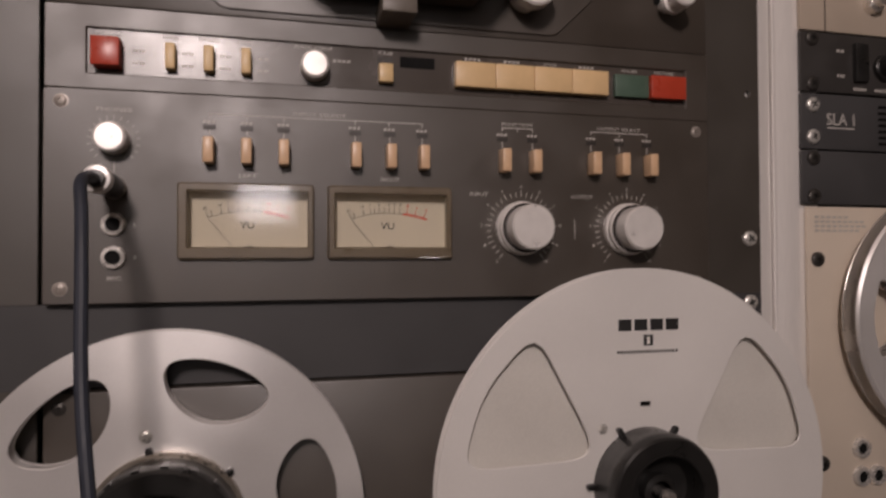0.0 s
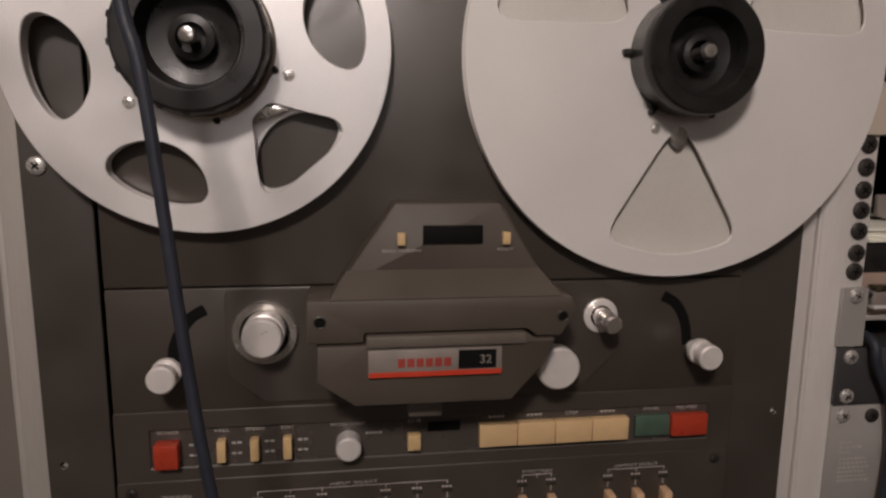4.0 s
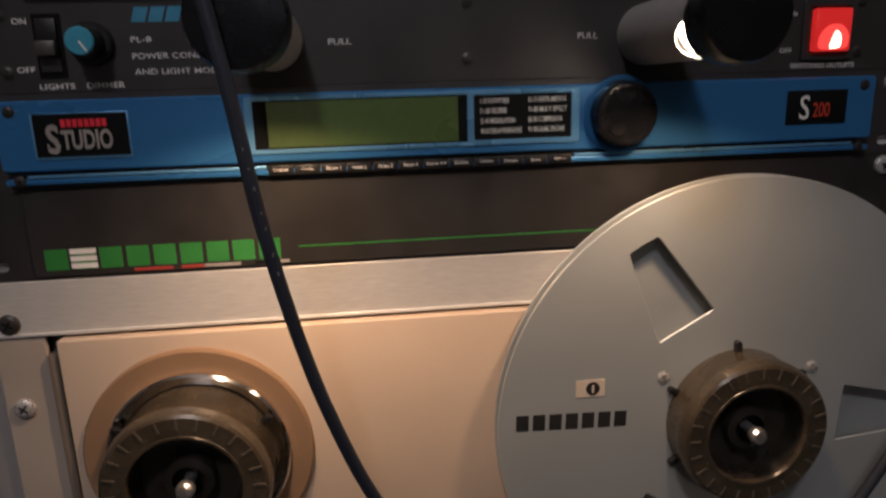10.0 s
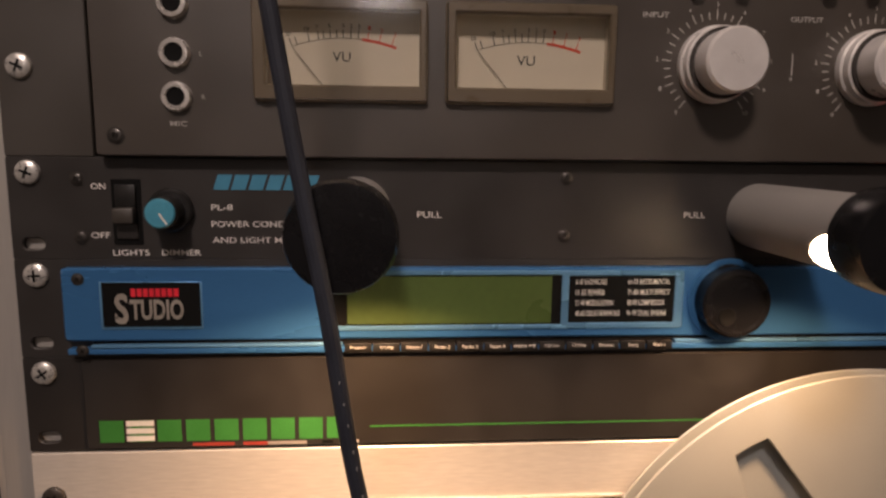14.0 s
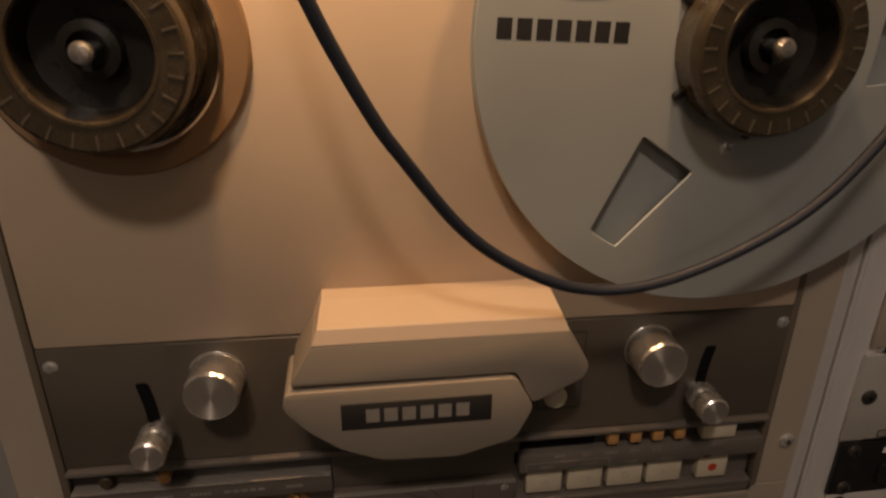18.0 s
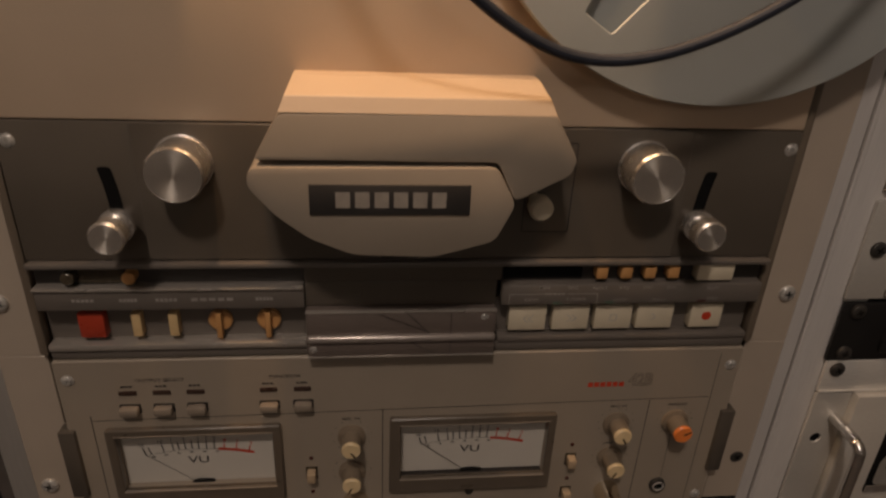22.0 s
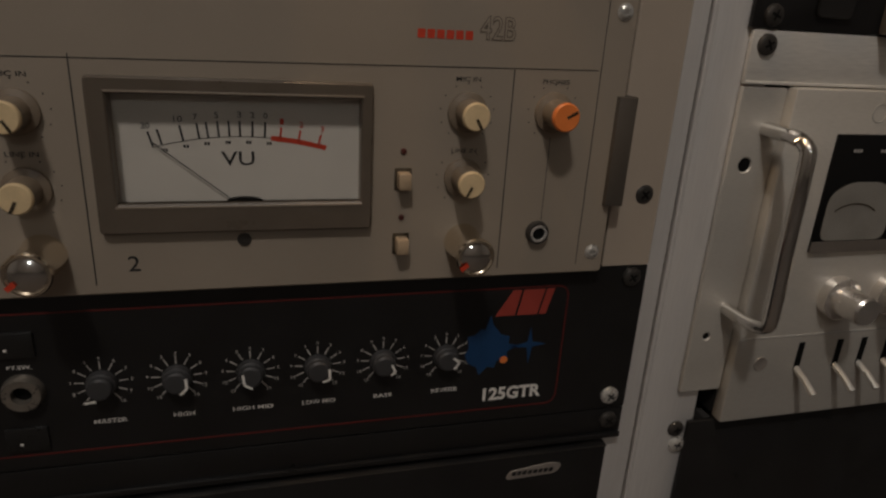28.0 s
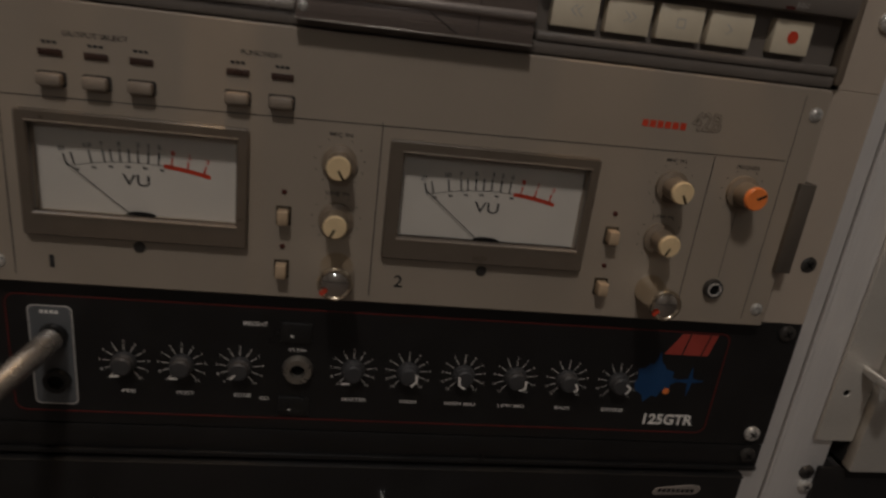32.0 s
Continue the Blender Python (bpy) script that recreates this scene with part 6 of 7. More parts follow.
j = part("jack_socket", lathe([(0.0034, f - 0.0024), (0.0036, f - 0.0030), (0.0052, f - 0.0028), (0.0058, f)], 0.1732, 0.4596, 24), SCREW_DARK, ma, "phones jack socket")
part("hole", lathe([(0, f - 0.0022), (0.0030, f - 0.0025)], 0.1732, 0.4596, 20), VOID, j)
part("inner_ring", lathe([(0.0030, f - 0.0025), (0.0032, f - 0.0033), (0.0041, f - 0.0032), (0.0043, f - 0.0026)], 0.1732, 0.4596, 24), JACK_RING, j)
for x in (-0.1365, 0.0387):
    part("meter_trim", lathe([(0, f - 0.0008), (0.0026, f - 0.0006), (0.0030, f)], x, 0.4602, 18), SCREW_DARK, ma)
for x in (-0.2035, 0.2040):
    for z in (0.5610, 0.4485):
        part("panel_screw", screw_mesh(x, z, f, 0.0030, 0.0016), SCREW, ma)
marks(ma, "printed_block", RED_FLAT, 0.1106, 0.1353, 0.5478, 0.0036, f, 6, 0.2)
part("model_number", words("42B", 0.1455, 0.5512, 0.0162, 0.0100, f, bold=0.03), VU_FRAME_DARK, ma, "dark outlined model number")
part("number_fill", words("42B", 0.1455, 0.5512, 0.0154, 0.0092, f - 0.0001, bold=-0.012), TAUPE, ma)
rack_screw(-0.2325, 0.4757, 0.0)
rack_screw(0.2325, 0.4757, 0.0015, True)

# ---- black guitar amplifier ----
ga = thing("guitar_amplifier", 0, 0, 0.3510, "black two-space guitar preamplifier with a row of knobs", "audio amplifier")
part("faceplate", plate([rrect(-0.2413, 0.2413, 0.3510, 0.4372, 0.0008, 3)] + [circle(sx * 0.2325, z, 0.003, 14) for sx in (-1, 1) for z in (0.3600, 0.4310)], 0.003, 0.0, 0.0005), GLOSS_BLACK, ga)
part("chassis", box(-0.215, 0.215, 0.0035, 0.22, 0.3520, 0.4362, 0.001), GLOSS_BLACK, ga)
part("red_outline", plate([rrect(-0.2060, 0.1980, 0.3578, 0.4284, 0.006, 6), rrect(-0.2052, 0.1972, 0.3586, 0.4276, 0.0054, 6)], 0.0002, -0.0002, 0.0), FAINT_RED, ga, "thin red printed outline")
ink, dim = Ink(ga, WHITE_PRINT), Ink(ga, GREY_PRINT)
names = ("PRE", "POST", "EDGE", "MASTER", "HIGH", "HIGH MID", "LOW MID", "BASS", "REVERB")
# pointer marks in millimetres from each knob's centre
POINTERS = (((-5.6, -5.2), (-0.8, -4.8)), ((-5.4, -5.0), (-1.0, -5.0)), ((-4.2, -4.0), (-1.5, -1.2)), ((-6.2, -5.6), (-1.6, -5.2)),
            ((4.4, 2.6), (4.6, -2.4), (1.6, -5.4)), ((-3.4, 2.2), (-2.8, -3.2), (0.6, -5.4)), ((1.8, -5.0), (5.2, -3.8), (5.0, 1.6)),
            ((3.3, 1.2), (5.2, -2.8), (3.0, -4.4)), ((2.5, 2.2), (5.6, -0.5), (3.0, -4.0)))
for i, (x, t) in enumerate(zip((-0.1485, -0.1185, -0.0877, -0.0252, 0.0062, 0.0386, 0.0697, 0.1015, 0.1336), names)):
    z = 0.3905 if x < -0.05 else 0.3922
    k = part("tone_knob", lathe([(0.0066, 0.0), (0.0062, -0.0030), (0.0056, -0.0034), (0.0053, -0.0058), (0.0046, -0.0065), (0, -0.0067)], x, z, 24), BLUEBLACK, ga, "small black pointer knob")
    bend = POINTERS[i]
    ptr = bmesh.new()
    for (ax, az), (ex, ez) in zip(bend, bend[1:]):
        line(x + ax / 1000, z + az / 1000, x + ex / 1000, z + ez / 1000, 0.0012, -0.0067, ptr)
    part("pointer", ptr, WHITE_PRINT, k, "white bent pointer mark")
    for q in range(11):
        a = radians(230 - 28 * q)
        line(x + 0.0072 * math.cos(a), z + 0.0072 * math.sin(a), x + 0.0110 * math.cos(a), z + 0.0110 * math.sin(a), 0.0006, 0.0, dim)
        figure = str(q) if x < 0 else str(3 * abs(q - 5))
        words(figure, x + 0.0126 * math.cos(a), z + 0.0126 * math.sin(a), 0.0010 * len(figure), 0.0017, 0.0, bm=dim.bm, bold=0.01)
    words(t, x + (0.0018 if x < 0.02 else 0.0004), 0.3726, 0.0023 * len(t), 0.0022, 0.0, bm=ink)
words("BRIGHT", -0.0795, 0.4180, 0.0130, 0.0024, 0.0, bm=ink)
words("FT.SW.", -0.0562, 0.4030, 0.0095, 0.0020, 0.0, bm=ink)
words("OD", -0.0740, 0.3712, 0.0050, 0.0022, 0.0, bm=ink)
words("125GTR", 0.1720, 0.3672, 0.0330, 0.0078, 0.0, bm=ink, bold=0.035)
ink.done()
dim.done()
for z in (0.4140, 0.3670):
    s = part("rocker_switch", box(-0.0660, -0.0490, -0.0015, 0.0, z - 0.0060, z + 0.0060, 0.0005), RUBBER, ga)
    part("white_dot", bars(-0.0606, -0.0592, z - 0.0018, 0.0012, -0.0015), WHITE_PRINT, s)
j = part("jack_socket", lathe([(0.0038, 0.0), (0.0042, -0.0040), (0.0075, -0.0042), (0.0086, -0.0015), (0.0086, 0.0)], -0.0560, 0.3912, 28), JACK_DULL, ga, "metal foot-switch jack")
part("hole", lathe([(0, -0.0006), (0.0040, -0.0006)], -0.0560, 0.3912, 18), VOID, j)
ip = part("input_panel", plate([rrect(-0.1952, -0.1732, 0.3625, 0.4222, 0.003, 4), rrect(-0.1945, -0.1739, 0.3632, 0.4215, 0.0026, 4)], 0.0002, -0.0003, 0.0), GREY_PRINT, ga, "pale outlined input field")
part("field", box(-0.1945, -0.1739, -0.0002, 0.0, 0.3632, 0.4215, 0), FIELD, ip)
part("field_print", bars(-0.1890, -0.1795, 0.4185, 0.0020, -0.0002, 4, 0.25), WHITE_PRINT, ip)
for z in (0.4045, 0.3775):
    j = part("input_jack", lathe([(0.0036, 0.0), (0.0040, -0.0030), (0.0066, -0.0032), (0.0074, 0.0)], -0.1832, z, 24), RUBBER, ga)
    part("hole", lathe([(0, -0.0008), (0.0038, -0.0008)], -0.1832, z, 16), VOID, j)
for line_of in (((0.1585, 0.4128), (0.1672, 0.4268), (0.1718, 0.4268), (0.1690, 0.4128)), ((0.1702, 0.4128), (0.1730, 0.4268), (0.1845, 0.4268), (0.1812, 0.4128)), ((0.1822, 0.4128), (0.1856, 0.4268), (0.1898, 0.4268), (0.1860, 0.4128))):
    part("printed_block", prism(line_of, 0.0, -0.0002), DIM_RED, ga)
art = material("blue_print", (0.009, 0.045, 0.125), 0.5)
b = prism(soften([(0.1478, 0.3880), (0.1462, 0.3935), (0.1482, 0.3960), (0.1470, 0.4030), (0.1512, 0.4035), (0.1540, 0.4072), (0.1562, 0.4060), (0.1588, 0.4150), (0.1606, 0.4085), (0.1630, 0.4060), (0.1650, 0.4030), (0.1700, 0.4018), (0.1695, 0.3975), (0.1752, 0.3962), (0.1690, 0.3930), (0.1700, 0.3890), (0.1640, 0.3880), (0.1625, 0.3838), (0.1590, 0.3850), (0.1545, 0.3802), (0.1530, 0.3850)], 0.0006, 3), 0.0, -0.0002)
prism([(0.1700, 0.3952), (0.1800, 0.3975), (0.1815, 0.4060), (0.1830, 0.3975), (0.1910, 0.3960), (0.1830, 0.3945), (0.1815, 0.3850), (0.1800, 0.3945)], 0.0, -0.0002, bm=b)
bmesh.ops.translate(b, verts=b.verts, vec=(-0.0024, 0, -0.0008))
part("blue_shape", b, art, ga, "plain blue printed splash")
part("orange_dot", lathe([(0, -0.0004), (0.0022, -0.0004)], 0.1652, 0.3876, 14), ORANGE, ga)
for x in (-0.2325, 0.2325):
    rack_screw(x * 0.9935, 0.3592, 0.0)
    rack_screw(x, 0.4312, 0.0, True)
bs = thing("black_strip", 0, 0, 0.3310, "narrow black filler strip in the rack", "filler bar")
part("strip", box(-0.2413, 0.2413, 0.0, 0.003, 0.3345, 0.3500, 0.0005), GLOSS_BLACK, bs)
part("lower_lip", box(-0.2413, 0.2413, -0.0016, 0.003, 0.3310, 0.3343, 0.0006), GLOSS_BLACK, bs)
lo = thing("lower_rack_unit", 0, 0, 0.2400, "black rack unit with a small silver badge", "audio unit")
part("faceplate", box(-0.2330, 0.2330, -0.0030, 0.003, 0.2400, 0.3285, 0.0012), GLOSS_BLACK, lo)
part("chassis", box(-0.215, 0.215, 0.0035, 0.3, 0.2410, 0.3280, 0.001), GLOSS_BLACK, lo)
part("top_edge", box(-0.2330, 0.2330, -0.0034, -0.0025, 0.3268, 0.3276, 0.0003), SCREW_DARK, lo)
oval = [(0.1722, 0.3122), (0.2030, 0.3132), (0.2062, 0.3186), (0.1990, 0.3206), (0.1742, 0.3176)]
bd = part("badge", plate([soften(oval, 0.003, 5)], -0.0030, -0.0036, 0.0002), BADGE, lo, "small dull silver oval badge")
part("badge_print", bars(0.1755, 0.2010, 0.3160, 0.0026, -0.0036, 8, 0.25, 0.0006), GLOSS_BLACK, bd)
part("stud", lathe([(0.0045, -0.003), (0.0045, -0.010), (0.0030, -0.012), (0, -0.012)], -0.0010, 0.3040, 20), CHROME, lo)
rack_screw(0.2325, 0.3430, 0.0, True)
solid("lower_blank_panel", box(-0.2413, 0.2413, 0.0, 0.003, 0.052, 0.2395, 0.0005), GLOSS_BLACK, "plain black panel low in the rack", "rack panel")

# ---- cables ----
run = [(-0.1668, -0.0460, 1.6478), (-0.1665, -0.0600, 1.6470), (-0.1650, -0.0760, 1.6420), (-0.1620, -0.0860, 1.6300), (-0.1590, -0.097, 1.6050), (-0.1560, -0.108, 1.5600), (-0.1500, -0.119, 1.5150), (-0.1455, -0.122, 1.4700), (-0.1392, -0.125, 1.4440), (-0.1331, -0.125, 1.3830), (-0.1302, -0.125, 1.3500), (-0.1265, -0.125, 1.3120), (-0.1226, -0.125, 1.2791), (-0.1170, -0.1200, 1.2303), (-0.1172, -0.1110, 1.1950), (-0.1140, -0.1020, 1.1580), (-0.1056, -0.0980, 1.1000), (-0.0968, -0.0980, 1.0500), (-0.0894, -0.0980, 1.0000), (-0.0782, -0.0970, 0.9500), (-0.0668, -0.0945, 0.9125), (-0.0554, -0.0900, 0.8825), (-0.0388, -0.0840, 0.8500), (-0.0268, -0.0790, 0.8315), (-0.0010, -0.0700, 0.7975), (0.0260, -0.0620, 0.7752), (0.0570, -0.057, 0.7610), (0.0908, -0.056, 0.7606), (0.1291, -0.056, 0.7740), (0.1641, -0.058, 0.7974), (0.1890, -0.060, 0.8300), (0.2150, -0.062, 0.8800), (0.2600, -0.060, 0.9600), (0.3200, -0.050, 1.0300)]
cb = thing("audio_cable", -0.166, -0.046, 1.62, "black rubber audio cable hanging from a headphone plug", "cable")
part("cord", sweep(spline(run, 6), 0.0027, 12), CABLE, cb)
fl = bmesh.new()
for i in range(7):
    u = 0.2 + i / 6 * 0.35 + random.uniform(-0.012, 0.012)
    z = 1.055 - 0.125 * u
    x = -0.0978 + 0.0225 * u
    yy = -0.1010
    h = random.uniform(0.0002, 0.0005)
    box(x - 0.00015, x + 0.00015, yy, yy + 0.001, z - h, z + h, 0, bm=fl)
part("printed_line", fl, GREY_PRINT, cb)
p = part("plug", lathe([(0.0032, -0.0060), (0.0032, -0.0105), (0.0056, -0.0110), (0.0062, -0.0125), (0.0062, -0.0340), (0.0052, -0.0400), (0.0042, -0.0470), (0, -0.0475)], -0.1669, 1.1590 + 0.48895, 28), RUBBER, cb, "black headphone plug")
part("collar", lathe([(0.0050, -0.0365), (0.0066, -0.0368), (0.0071, -0.0385), (0.0071, -0.0420), (0.0064, -0.0436), (0.0046, -0.0440)], -0.1669, 1.1590 + 0.48895, 28), SATIN, p, "bright metal collar")
pl = thing("instrument_plug", -0.1832, -0.003, 0.40, "grey metal jack plug pushed into the amplifier input", "plug")
part("barrel", sweep([(-0.1832, -0.004, 0.4045), (-0.1860, -0.022, 0.4025), (-0.1870, -0.024, 0.4020), (-0.1965, -0.060, 0.3950)], 0.0062, 16), SPUN, pl)
part("cord", sweep(spline([(-0.1965, -0.060, 0.3950), (-0.2060, -0.085, 0.385), (-0.2200, -0.105, 0.360), (-0.2300, -0.110, 0.30), (-0.2350, -0.095, 0.2000), (-0.238, -0.06, 0.06), (-0.238, -0.04, 0.005)], 6), 0.0030, 10), CABLE, pl)
for dx, dy, top in ((-0.2685, 0.034, 1.30), (-0.2790, 0.044, 1.24), (-0.2900, 0.030, 1.12)):
    solid("hanging_cable", sweep(spline([(dx, dy + 0.020, top), (dx - 0.002, dy, top - 0.20), (dx + 0.002, dy - 0.002, top - 0.50), (dx - 0.001, dy + 0.003, 0.35), (dx - 0.004, dy + 0.01, 0.0035)], 8), 0.0038, 10), CABLE, "black cable hanging down beside the rack", "cable", "cables beside the rack")
solid("loose_string", sweep(spline([(-0.2490, 0.0020, 1.6150), (-0.2480, -0.0010, 1.5980), (-0.2500, -0.0030, 1.5800), (-0.2464, -0.0035, 1.5660), (-0.2439, -0.0030, 1.5574), (-0.2425, -0.0020, 1.5610), (-0.2395, -0.0025, 1.5650), (-0.2379, -0.0010, 1.5600)], 5), 0.0009, 8), PAPER, "pale loose string tied to the rack rail", "string")
# ---- neighbouring rack ----
X0 = 0.2768


def neighbour(name, z0, z1, mat, label, category, x0=X0, x1=0.75, y=0.0, holes=()):
    ob = thing(name, (x0 + x1) / 2, 0, z0, label, category)
    part("faceplate", box(x0, x1, y, y + 0.003 if y >= 0 else 0.003, z0, z1, 0.0008), mat, ob)
    part("chassis", box(0.302, 0.70, 0.0035, 0.2, z0 + 0.001, z1 - 0.001, 0.001), BLACK, ob)
    return ob


n = neighbour("beige_rack_unit", 1.7715, 1.86, BEIGE_EAR, "pale beige rack unit with a small round fitting", "audio unit")
part("seam", box(0.2978, 0.2984, -0.0004, 0.0, 1.7716, 1.8590, 0), VOID, n)
part("fitting", lathe([(0.0070, 0.0), (0.0070, -0.006), (0.0045, -0.007), (0.0045, -0.012), (0, -0.012)], 0.3384, 1.7940, 24), SPUN, n)
n = neighbour("black_power_unit", 1.7275, 1.7705, BLACK, "black rack unit with a blue knob and a switch", "power strip")
part("switch", box(0.3215, 0.3330, -0.004, 0.0, 1.7360, 1.7640, 0.001), RUBBER, n)
k = part("knob", lathe(knob_profile(0.0080, 0.0, -0.016, 0.001, 0.010, -0.004), 0.3500, 1.7480, 28), RUBBER, n)
part("cap", lathe([(0.0072, -0.0158), (0.0066, -0.0170), (0, -0.0170)], 0.3500, 1.7480, 24), material("blue_cap", (0.02, 0.06, 0.3), 0.4), k)
b = bars(0.322, 0.334, 1.7312, 0.0022, 0.0, 5)
bars(0.341, 0.353, 1.7312, 0.0022, 0.0, 5, bm=b)
bars(0.308, 0.315, 1.7580, 0.0022, 0.0, 2, bm=b)
bars(0.308, 0.315, 1.7400, 0.0022, 0.0, 3, bm=b)
part("lettering", b, GREY_PRINT, n)
n = neighbour("black_line_amplifier", 1.6865, 1.7262, BLUEBLACK, "dark grey one-space amplifier with side vents", "audio amplifier")
part("lettering", words("SLA 1", 0.3105, 1.7084, 0.0240, 0.0085, 0.0), GREY_PRINT, n)
part("underline", bars(0.2985, 0.3225, 1.7020, 0.0010, 0.0), GREY_PRINT, n)
for i in range(7):
    part("vent_slot", box(0.3440, 0.372, -0.0004, 0.0, 1.6910 + 0.0045 * i, 1.6930 + 0.0045 * i, 0), VOID, n)
neighbour("dark_blank_panel", 1.6470, 1.6855, BLUEBLACK, "plain dark blank rack panel", "rack panel")
for z, dk in ((1.7655, True), (1.7330, True), (1.6952, False), (1.7180, False), (1.6800, True), (1.6530, True)):
    rack_screw(0.2862, z, 0.0, dk)
n = neighbour("beige_tape_deck", 1.4245, 1.6455, PALE_BEIGE, "pale beige neighbouring tape deck with a silver reel", "tape deck", 0.2805)
b = bmesh.new()
for i in range(4):
    bars(0.2865, 0.2865 + (0.030, 0.044, 0.046, 0.040)[i], 1.6380 - 0.0032 * i, 0.0016, 0.0, (6, 9, 9, 8)[i], bm=b)
part("lettering", b, GREY_PRINT, n)
for x, z in ((0.3235, 1.4726), (0.3235, 1.4525), (0.3370, 1.4525)):
    j = part("jack_socket", lathe([(0.0040, -0.0014), (0.0044, -0.0030), (0.0066, -0.0028), (0.0076, 0)], x, z, 24), JACK_RING, n, "nickel jack socket")
    part("hole", lathe([(0, -0.0012), (0.0041, -0.0016)], x, z, 20), VOID, j)
rack_screw(0.2885, 1.6080, 0.0, True)
rack_screw(0.2905, 1.4640, 0.0, True)
cx, cz, cy = 0.3900, 1.5670, -0.0200
reel = thing("tape_reel", cx, -0.004, cz, "polished silver metal tape reel on the neighbouring deck", "tape reel")
wins = [wedge(cx, cz, a, 0.042, 0.074, 0.026, 0.058, 0.006) for a in (0, 60, 120, 180, 240, 300)]
part("front_flange", plate([circle(cx, cz, 0.0890, 90)] + wins, cy + 0.0014, cy, 0.0005), REEL_L, reel)
part("rolled_edge", lathe([(0.0890, cy + 0.001), (0.0905, cy - 0.0010), (0.0890, cy - 0.0026), (0.0865, cy - 0.0012), (0.0865, cy)], cx, cz, 90), REEL_L, reel)
part("back_flange", plate([circle(cx, cz, 0.0890, 90)] + wins, cy + 0.0125, cy + 0.0112, 0.0004), SPUN, reel)
part("core", lathe([(0.0300, cy + 0.016), (0.0300, cy - 0.02), (0, cy - 0.02)], cx, cz, 48), RUBBER, reel)
# open bay with a column of black screws, a shelf and its clutter
for i, z in enumerate((1.4182, 1.4030, 1.3877, 1.3739, 1.3596, 1.3443, 1.3313)):
    rack_screw(0.2857, z, 0.0035, True, 0.0048, "black dome-head screw parked in the rack rail")
solid("rack_shelf", box(0.2975, 0.698, 0.010, 0.40, 1.2935, 1.2980, 0.001), SILVER_FACE, "worn metal shelf in the rack bay", "shelf")
tray = thing("metal_tray", 0.40, 0.02, 1.2982, "pinkish worn metal tray with a latch on the shelf", "tray")
part("tray_front", box(0.2985, 0.520, 0.0120, 0.0150, 1.2982, 1.3280, 0.0008), COPPER, tray)
part("tray_floor", box(0.2985, 0.520, 0.0152, 0.180, 1.2982, 1.3002, 0.0004), COPPER, tray)
latch = part("latch", box(0.3025, 0.3262, 0.0030, 0.0118, 1.3068, 1.3165, 0.0012), BADGE, tray, "dull metal latch block")
part("latch_bar", box(0.3040, 0.3255, 0.0020, 0.0110, 1.3167, 1.3205, 0.0008), HUB, latch, "dark ridged latch bar")
part("latch_lip", box(0.3030, 0.3262, 0.0010, 0.0100, 1.3040, 1.3064, 0.0006), SATIN, latch, "bright latch lip")
for x in (0.3085, 0.3140, 0.3195):
    part("slot", box(x, x + 0.0012, 0.0016, 0.0022, 1.3170, 1.3202, 0), VOID, latch)
for x in (0.3008, 0.3285):
    part("side_knob", lathe([(0.0018, 0.012), (0.0018, 0.0030), (0.0012, 0.0022), (0, 0.0022)], x, 1.3145, 16), RUBBER, latch, "small dark knob")
solid("black_case", box(0.3020, 0.515, 0.018, 0.176, 1.3004, 1.3485, 0.002), RUBBER, "black plastic case in a metal tray", "case")
for i, (x, dz) in enumerate(((0.3085, 0.0026), (0.3045, 0.0022), (0.3062, 0.0028), (0.3030, 0.0018))):
    z = 1.3487 + (0, 0.0028, 0.0052, 0.0082)[i]
    solid("paper_sheet", box(x, 0.50 + 0.003 * (i % 2), 0.019 + 0.0012 * (i % 3), 0.170, z, z + dz, 0.0005), PAPER, "cream paper folder lying on a black case", "paper", "paper folders")
solid("metal_plate", prism(soften([(0.3475, 1.3795), (0.3610, 1.3795), (0.3690, 1.3720), (0.3680, 1.3640), (0.3600, 1.3592), (0.3490, 1.3630)], 0.0015, 3), 0.064, 0.060, 0.0006), BADGE, "small six-sided grey plate standing on the folders", "plate")
solid("corner_bracket", plate([rrect(0.2770, 0.2962, 1.2785, 1.3200, 0.0006, 3), circle(0.2868, 1.3149, 0.0026, 12)], 0.003, 0.0, 0.0004), WHITE_PLATE, "small bare metal bracket screwed to the rail", "bracket")
rack_screw(0.2868, 1.3149, 0.0)
n = neighbour("dark_one_space_panel", 1.2348, 1.2768, BLUEBLACK, "dark one-space rack panel", "rack panel", 0.2785)
for z in (1.2705, 1.2416):
    rack_screw(0.2880, z, 0.0)
n = neighbour("white_patch_panel", 1.1480, 1.2338, WHITE_PLATE, "pale metal panel with small printed text", "rack panel", 0.2785)
b = bmesh.new()
for i in range(3):
    bars(0.2875, 0.2975 + 0.009 * (i % 2), 1.2060 - 0.0036 * i, 0.0020, 0.0, 4, bm=b)
for i in range(6):
    bars(0.2880, 0.3100 + 0.002 * (i % 3), 1.1935 - 0.0034 * i, 0.0018, 0.0, 7, bm=b)
part("lettering", b, GREY_PRINT, n)
for x, z, dk in ((0.2872, 1.2271, False), (0.3100, 1.2262, True), (0.2876, 1.1546, False), (0.3120, 1.1532, True)):
    rack_screw(x, z, 0.0, dk)
n = neighbour("cream_box_unit", 1.0600, 1.1470, IVORY, "cream-edged unit with a dark red face", "audio unit", 0.2720, 0.2985)
part("red_face", box(0.2988, 0.75, 0.0, 0.003, 1.0600, 1.1470, 0.0008), RED_BOX, n)
neighbour("neighbour_blank_panel", 0.7330, 1.0590, BEIGE_EAR, "tall pale beige panel in the next rack", "rack panel", 0.2770)
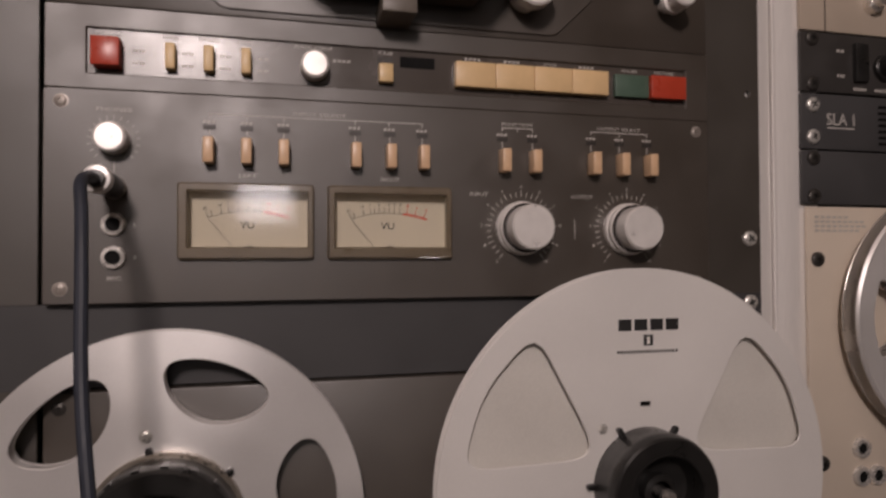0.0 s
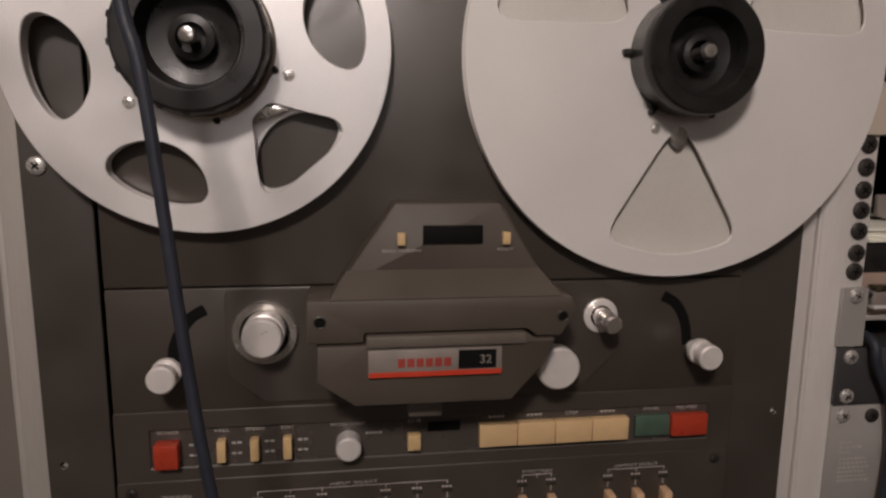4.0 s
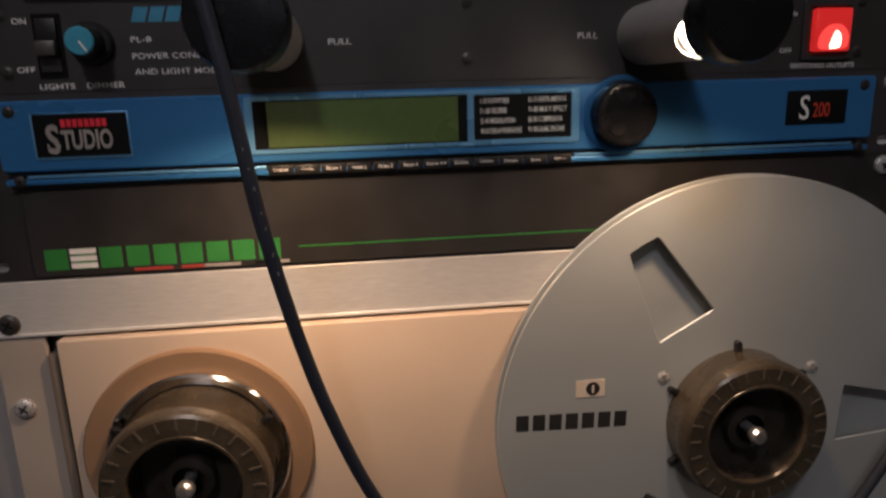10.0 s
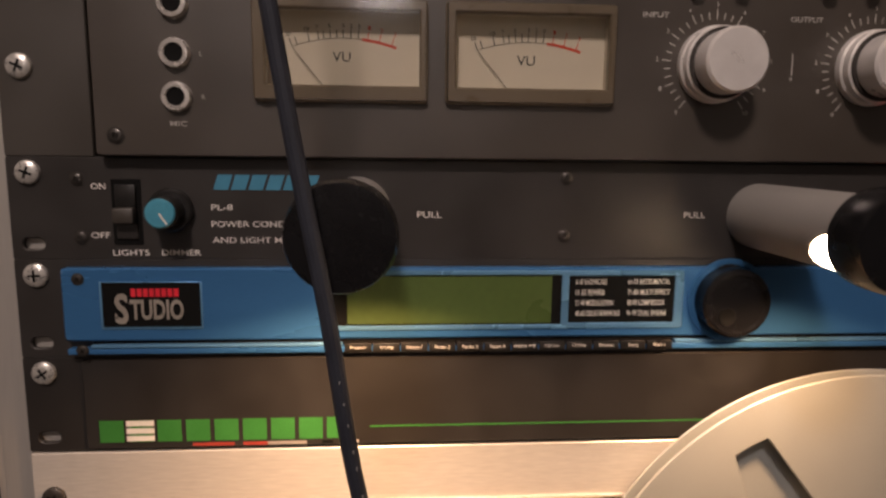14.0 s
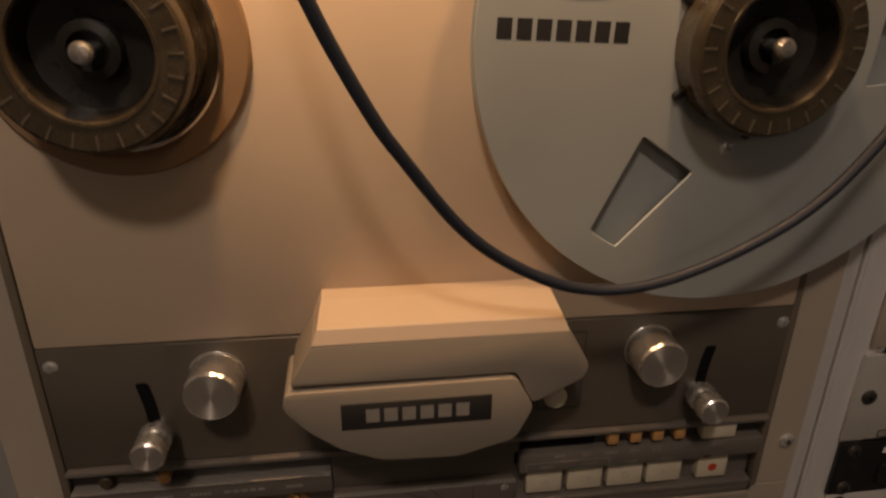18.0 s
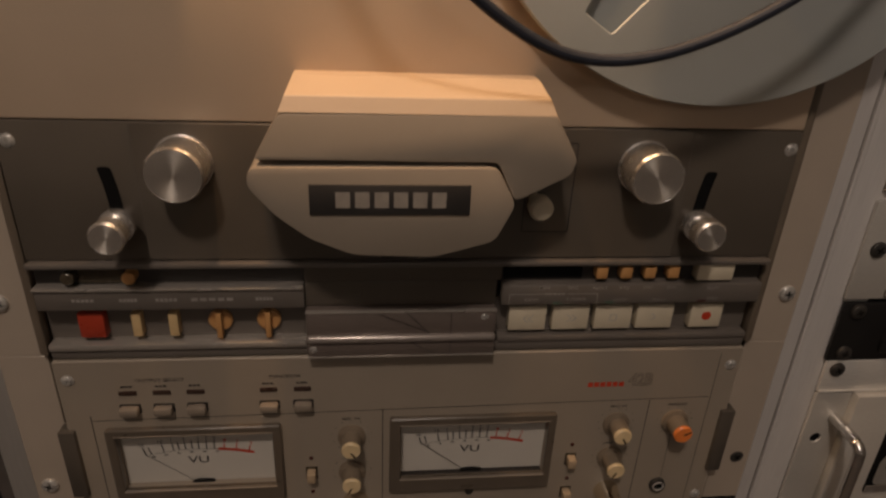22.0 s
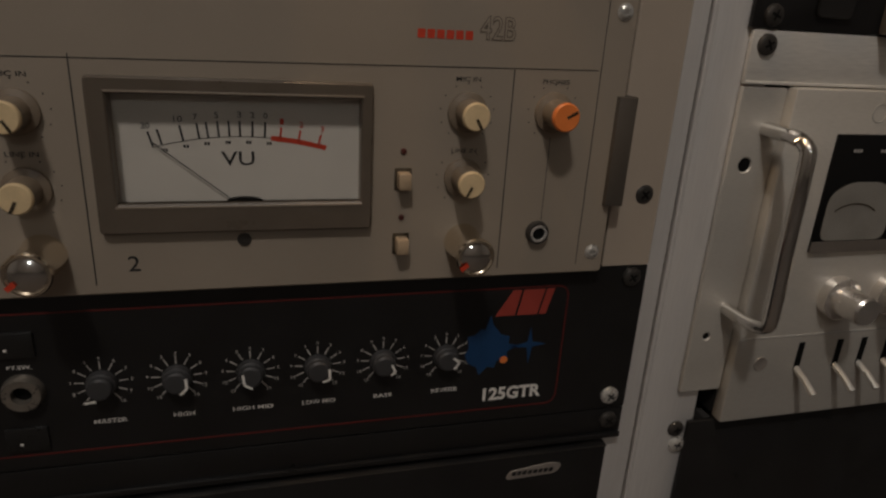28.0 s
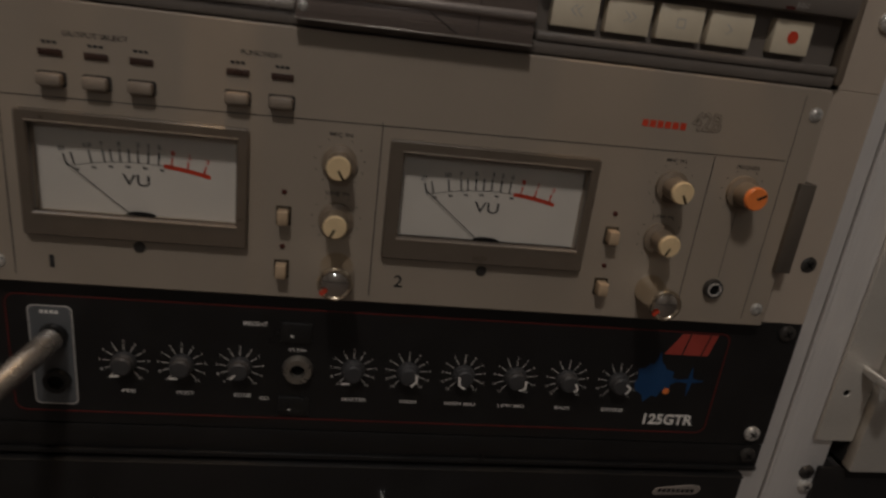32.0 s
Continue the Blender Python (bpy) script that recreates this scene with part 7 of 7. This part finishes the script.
n = neighbour("beige_channel_unit", 0.6780, 0.7320, BEIGE_EAR, "beige rack unit with rounded corners", "audio unit", 0.2760)
n = neighbour("silver_control_unit", 0.6050, 0.6725, SILVER_FACE, "pale silver rack unit with a chrome knob", "audio unit", 0.2740)
part("knob", lathe([(0.0040, 0.0), (0.0040, -0.0030), (0.0066, -0.0042), (0.0080, -0.0068), (0.0078, -0.0092), (0.0062, -0.0116), (0.0035, -0.0128), (0, -0.0131)], 0.3105, 0.6318, 32), CHROME, n, "round chrome knob")
part("label_plate", plate([rrect(0.2995, 0.3185, 0.6062, 0.6120, 0.001, 3), rrect(0.3001, 0.3179, 0.6068, 0.6114, 0.0006, 3)], 0.0, -0.0004, 0.0), HUB, n)
part("plate_print", bars(0.3015, 0.3165, 0.6091, 0.0024, 0.0, 7, 0.3), BADGE, n)
rack_screw(0.2842, 0.6405, 0.0, True)
solid("small_slot_cover", box(0.2960, 0.40, 0.004, 0.006, 0.6726, 0.6779, 0), RED_BOX, "thin dark gap strip between rack units", "filler bar")
rack_screw(0.2868, 0.6750, 0.0035)
n = neighbour("black_mixer_unit", 0.5578, 0.6022, GLOSS_BLACK, "glossy black rack unit with small white print", "audio unit", 0.2752)
marks(n, "printed_block", WHITE_PRINT, 0.3085, 0.3480, 0.5945, 0.0050, 0.0, 6, 0.2)
part("small_print", bars(0.3180, 0.3270, 0.5880, 0.0018, 0.0, 4), GREY_PRINT, n)
part("key", plate([rrect(0.3100, 0.3300, 0.5650, 0.5830, 0.002, 3)], 0.0, -0.0025, 0.0006), RUBBER, n)
part("grey_block", box(0.3500, 0.75, -0.014, 0.0, 0.5580, 0.5900, 0.002), CTRL, n)
for z in (0.5960, 0.5640):
    rack_screw(0.2860, z, 0.0, True)
fb = thing("filler_bar", 0.51, 0, 0.5315, "bare aluminium filler bar in the next rack", "filler bar")
part("bar", box(0.2775, 0.75, 0.0, 0.003, 0.5315, 0.5572, 0.0006), ALU_BAR, fb)
part("rolled_lip", box(0.2775, 0.75, -0.0010, 0.0, 0.5316, 0.5330, 0.0004), ALU_BAR, fb)
rack_screw(0.2858, 0.5505, 0.0, True)
cd = thing("cassette_deck", 0.50, 0, 0.3350, "silver cassette deck with rack handles and two meters", "cassette deck")
part("rack_ear", plate([rrect(0.2782, 0.3040, 0.3560, 0.5298, 0.0008, 3), circle(0.2884, 0.4906, 0.0044, 18), circle(0.2876, 0.3915, 0.0028, 14)], 0.003, 0.0, 0.0006), SILVER_FACE, cd, "silver rack ear")
part("faceplate", box(0.3048, 0.70, -0.0060, 0.003, 0.3355, 0.5310, 0.0014), SILVER_FACE, cd)
part("chassis", box(0.305, 0.699, 0.0035, 0.28, 0.3365, 0.53, 0.001), BLACK, cd)
part("handle", sweep(spline([(0.2962, 0.0, 0.5095), (0.2962, -0.020, 0.5090), (0.2965, -0.0285, 0.5060), (0.2965, -0.0310, 0.4980), (0.2968, -0.0315, 0.4580), (0.2975, -0.0322, 0.4205), (0.2975, -0.0298, 0.4118), (0.2962, -0.020, 0.4090), (0.2962, 0.0, 0.4085)], 5), 0.0038, 14), CHROME, cd, "chromed tubular handle")
part("window", box(0.3360, 0.60, -0.0075, -0.0055, 0.4430, 0.5085, 0.0006), VOID, cd, "dark meter window")
mt = part("meter_dial", plate([soften([(0.3400, 0.4500), (0.3840, 0.4500), (0.3840, 0.4760), (0.3740, 0.4830), (0.3520, 0.4830), (0.3400, 0.4760)], 0.006, 6)], -0.0075, -0.0078, 0), material("dim_meter_card", (0.24, 0.225, 0.2), 0.4), cd)
b = bmesh.new()
for i in range(10):
    a0, a1 = radians(140 - 10 * i), radians(130 - 10 * i)
    line(0.3590 + 0.018 * math.cos(a0), 0.4590 + 0.012 * math.sin(a0), 0.3590 + 0.018 * math.cos(a1), 0.4590 + 0.012 * math.sin(a1), 0.0008, -0.0080, b)
part("scale", b, HUB, mt)
part("dial_shadow", box(0.3360, 0.60, -0.0082, -0.0074, 0.4430, 0.4495, 0), CTRL, cd)
b = bmesh.new()
for i in range(4):
    bars(0.3480 + 0.018 * i, 0.3540 + 0.018 * i, 0.5000, 0.0016, -0.0075, 3, bm=b)
part("lettering", b, GREY_PRINT, cd)
part("maker_mark", plate([circle(0.3600, 0.5195, 0.0050, 24), circle(0.3600, 0.5195, 0.0044, 24)], -0.0060, -0.0063, 0), GREY_PRINT, cd)
marks(cd, "printed_block", HUB, 0.3680, 0.4000, 0.5195, 0.0050, -0.0060, 4)
for x in (0.3640, 0.4020):
    part("level_knob", lathe([(0.0125, -0.006), (0.0125, -0.012), (0.0110, -0.0128), (0.0088, -0.0130), (0.0085, -0.0280), (0.0075, -0.0295), (0, -0.0295)], x, 0.4150, 36), SPUN, cd, "turned silver knob")
part("groove", box(0.3060, 0.70, -0.0064, -0.0058, 0.3905, 0.3915, 0), GREY_PRINT, cd)
for i, x in enumerate((0.3500, 0.3780, 0.3960, 0.4150)):
    part("slot", box(x - 0.0020, x + 0.0020, -0.0064, -0.0058, 0.3680, 0.3860, 0), VOID, cd)
    part("lever", sweep([(x, -0.0055, 0.3690), (x + 0.001, -0.013, 0.3650), (x + 0.002, -0.021, 0.3590)], 0.0020, 8), SILVER_FACE, cd, "short chrome lever")
part("face_screw", lathe([(0.0048, -0.0058), (0.0044, -0.0066), (0.0036, -0.0064), (0, -0.0061)], 0.3235, 0.3740, 20), BADGE, cd)
for x, z, r in ((0.2884, 0.4906, 0.0044), (0.2876, 0.3915, 0.0028)):
    part("slot_hole", lathe([(0, 0.0012), (r, 0.0012)], x, z, 18), VOID, cd)
neighbour("low_black_panel", 0.052, 0.3340, GLOSS_BLACK, "plain black panel low in the next rack", "rack panel", 0.2885)
rack_screw(0.2848, 0.3168, 0.0035)
rack_screw(0.2822, 0.3282, 0.0035, True)
pc2 = thing("patch_cable", 0.30, -0.005, 1.14, "black cable hanging out of the open rack bay", "cable")
part("cord", sweep(spline([(0.3030, 0.060, 1.2850), (0.3005, 0.015, 1.2848), (0.3000, 0.000, 1.2850), (0.2990, -0.0085, 1.2805), (0.3009, -0.010, 1.2675), (0.3140, -0.010, 1.2407), (0.3195, -0.010, 1.2050), (0.3190, -0.009, 1.1650), (0.3150, -0.008, 1.1200), (0.3120, -0.006, 1.0700), (0.3130, -0.006, 0.9000)], 6), 0.0032, 10), CABLE, pc2)
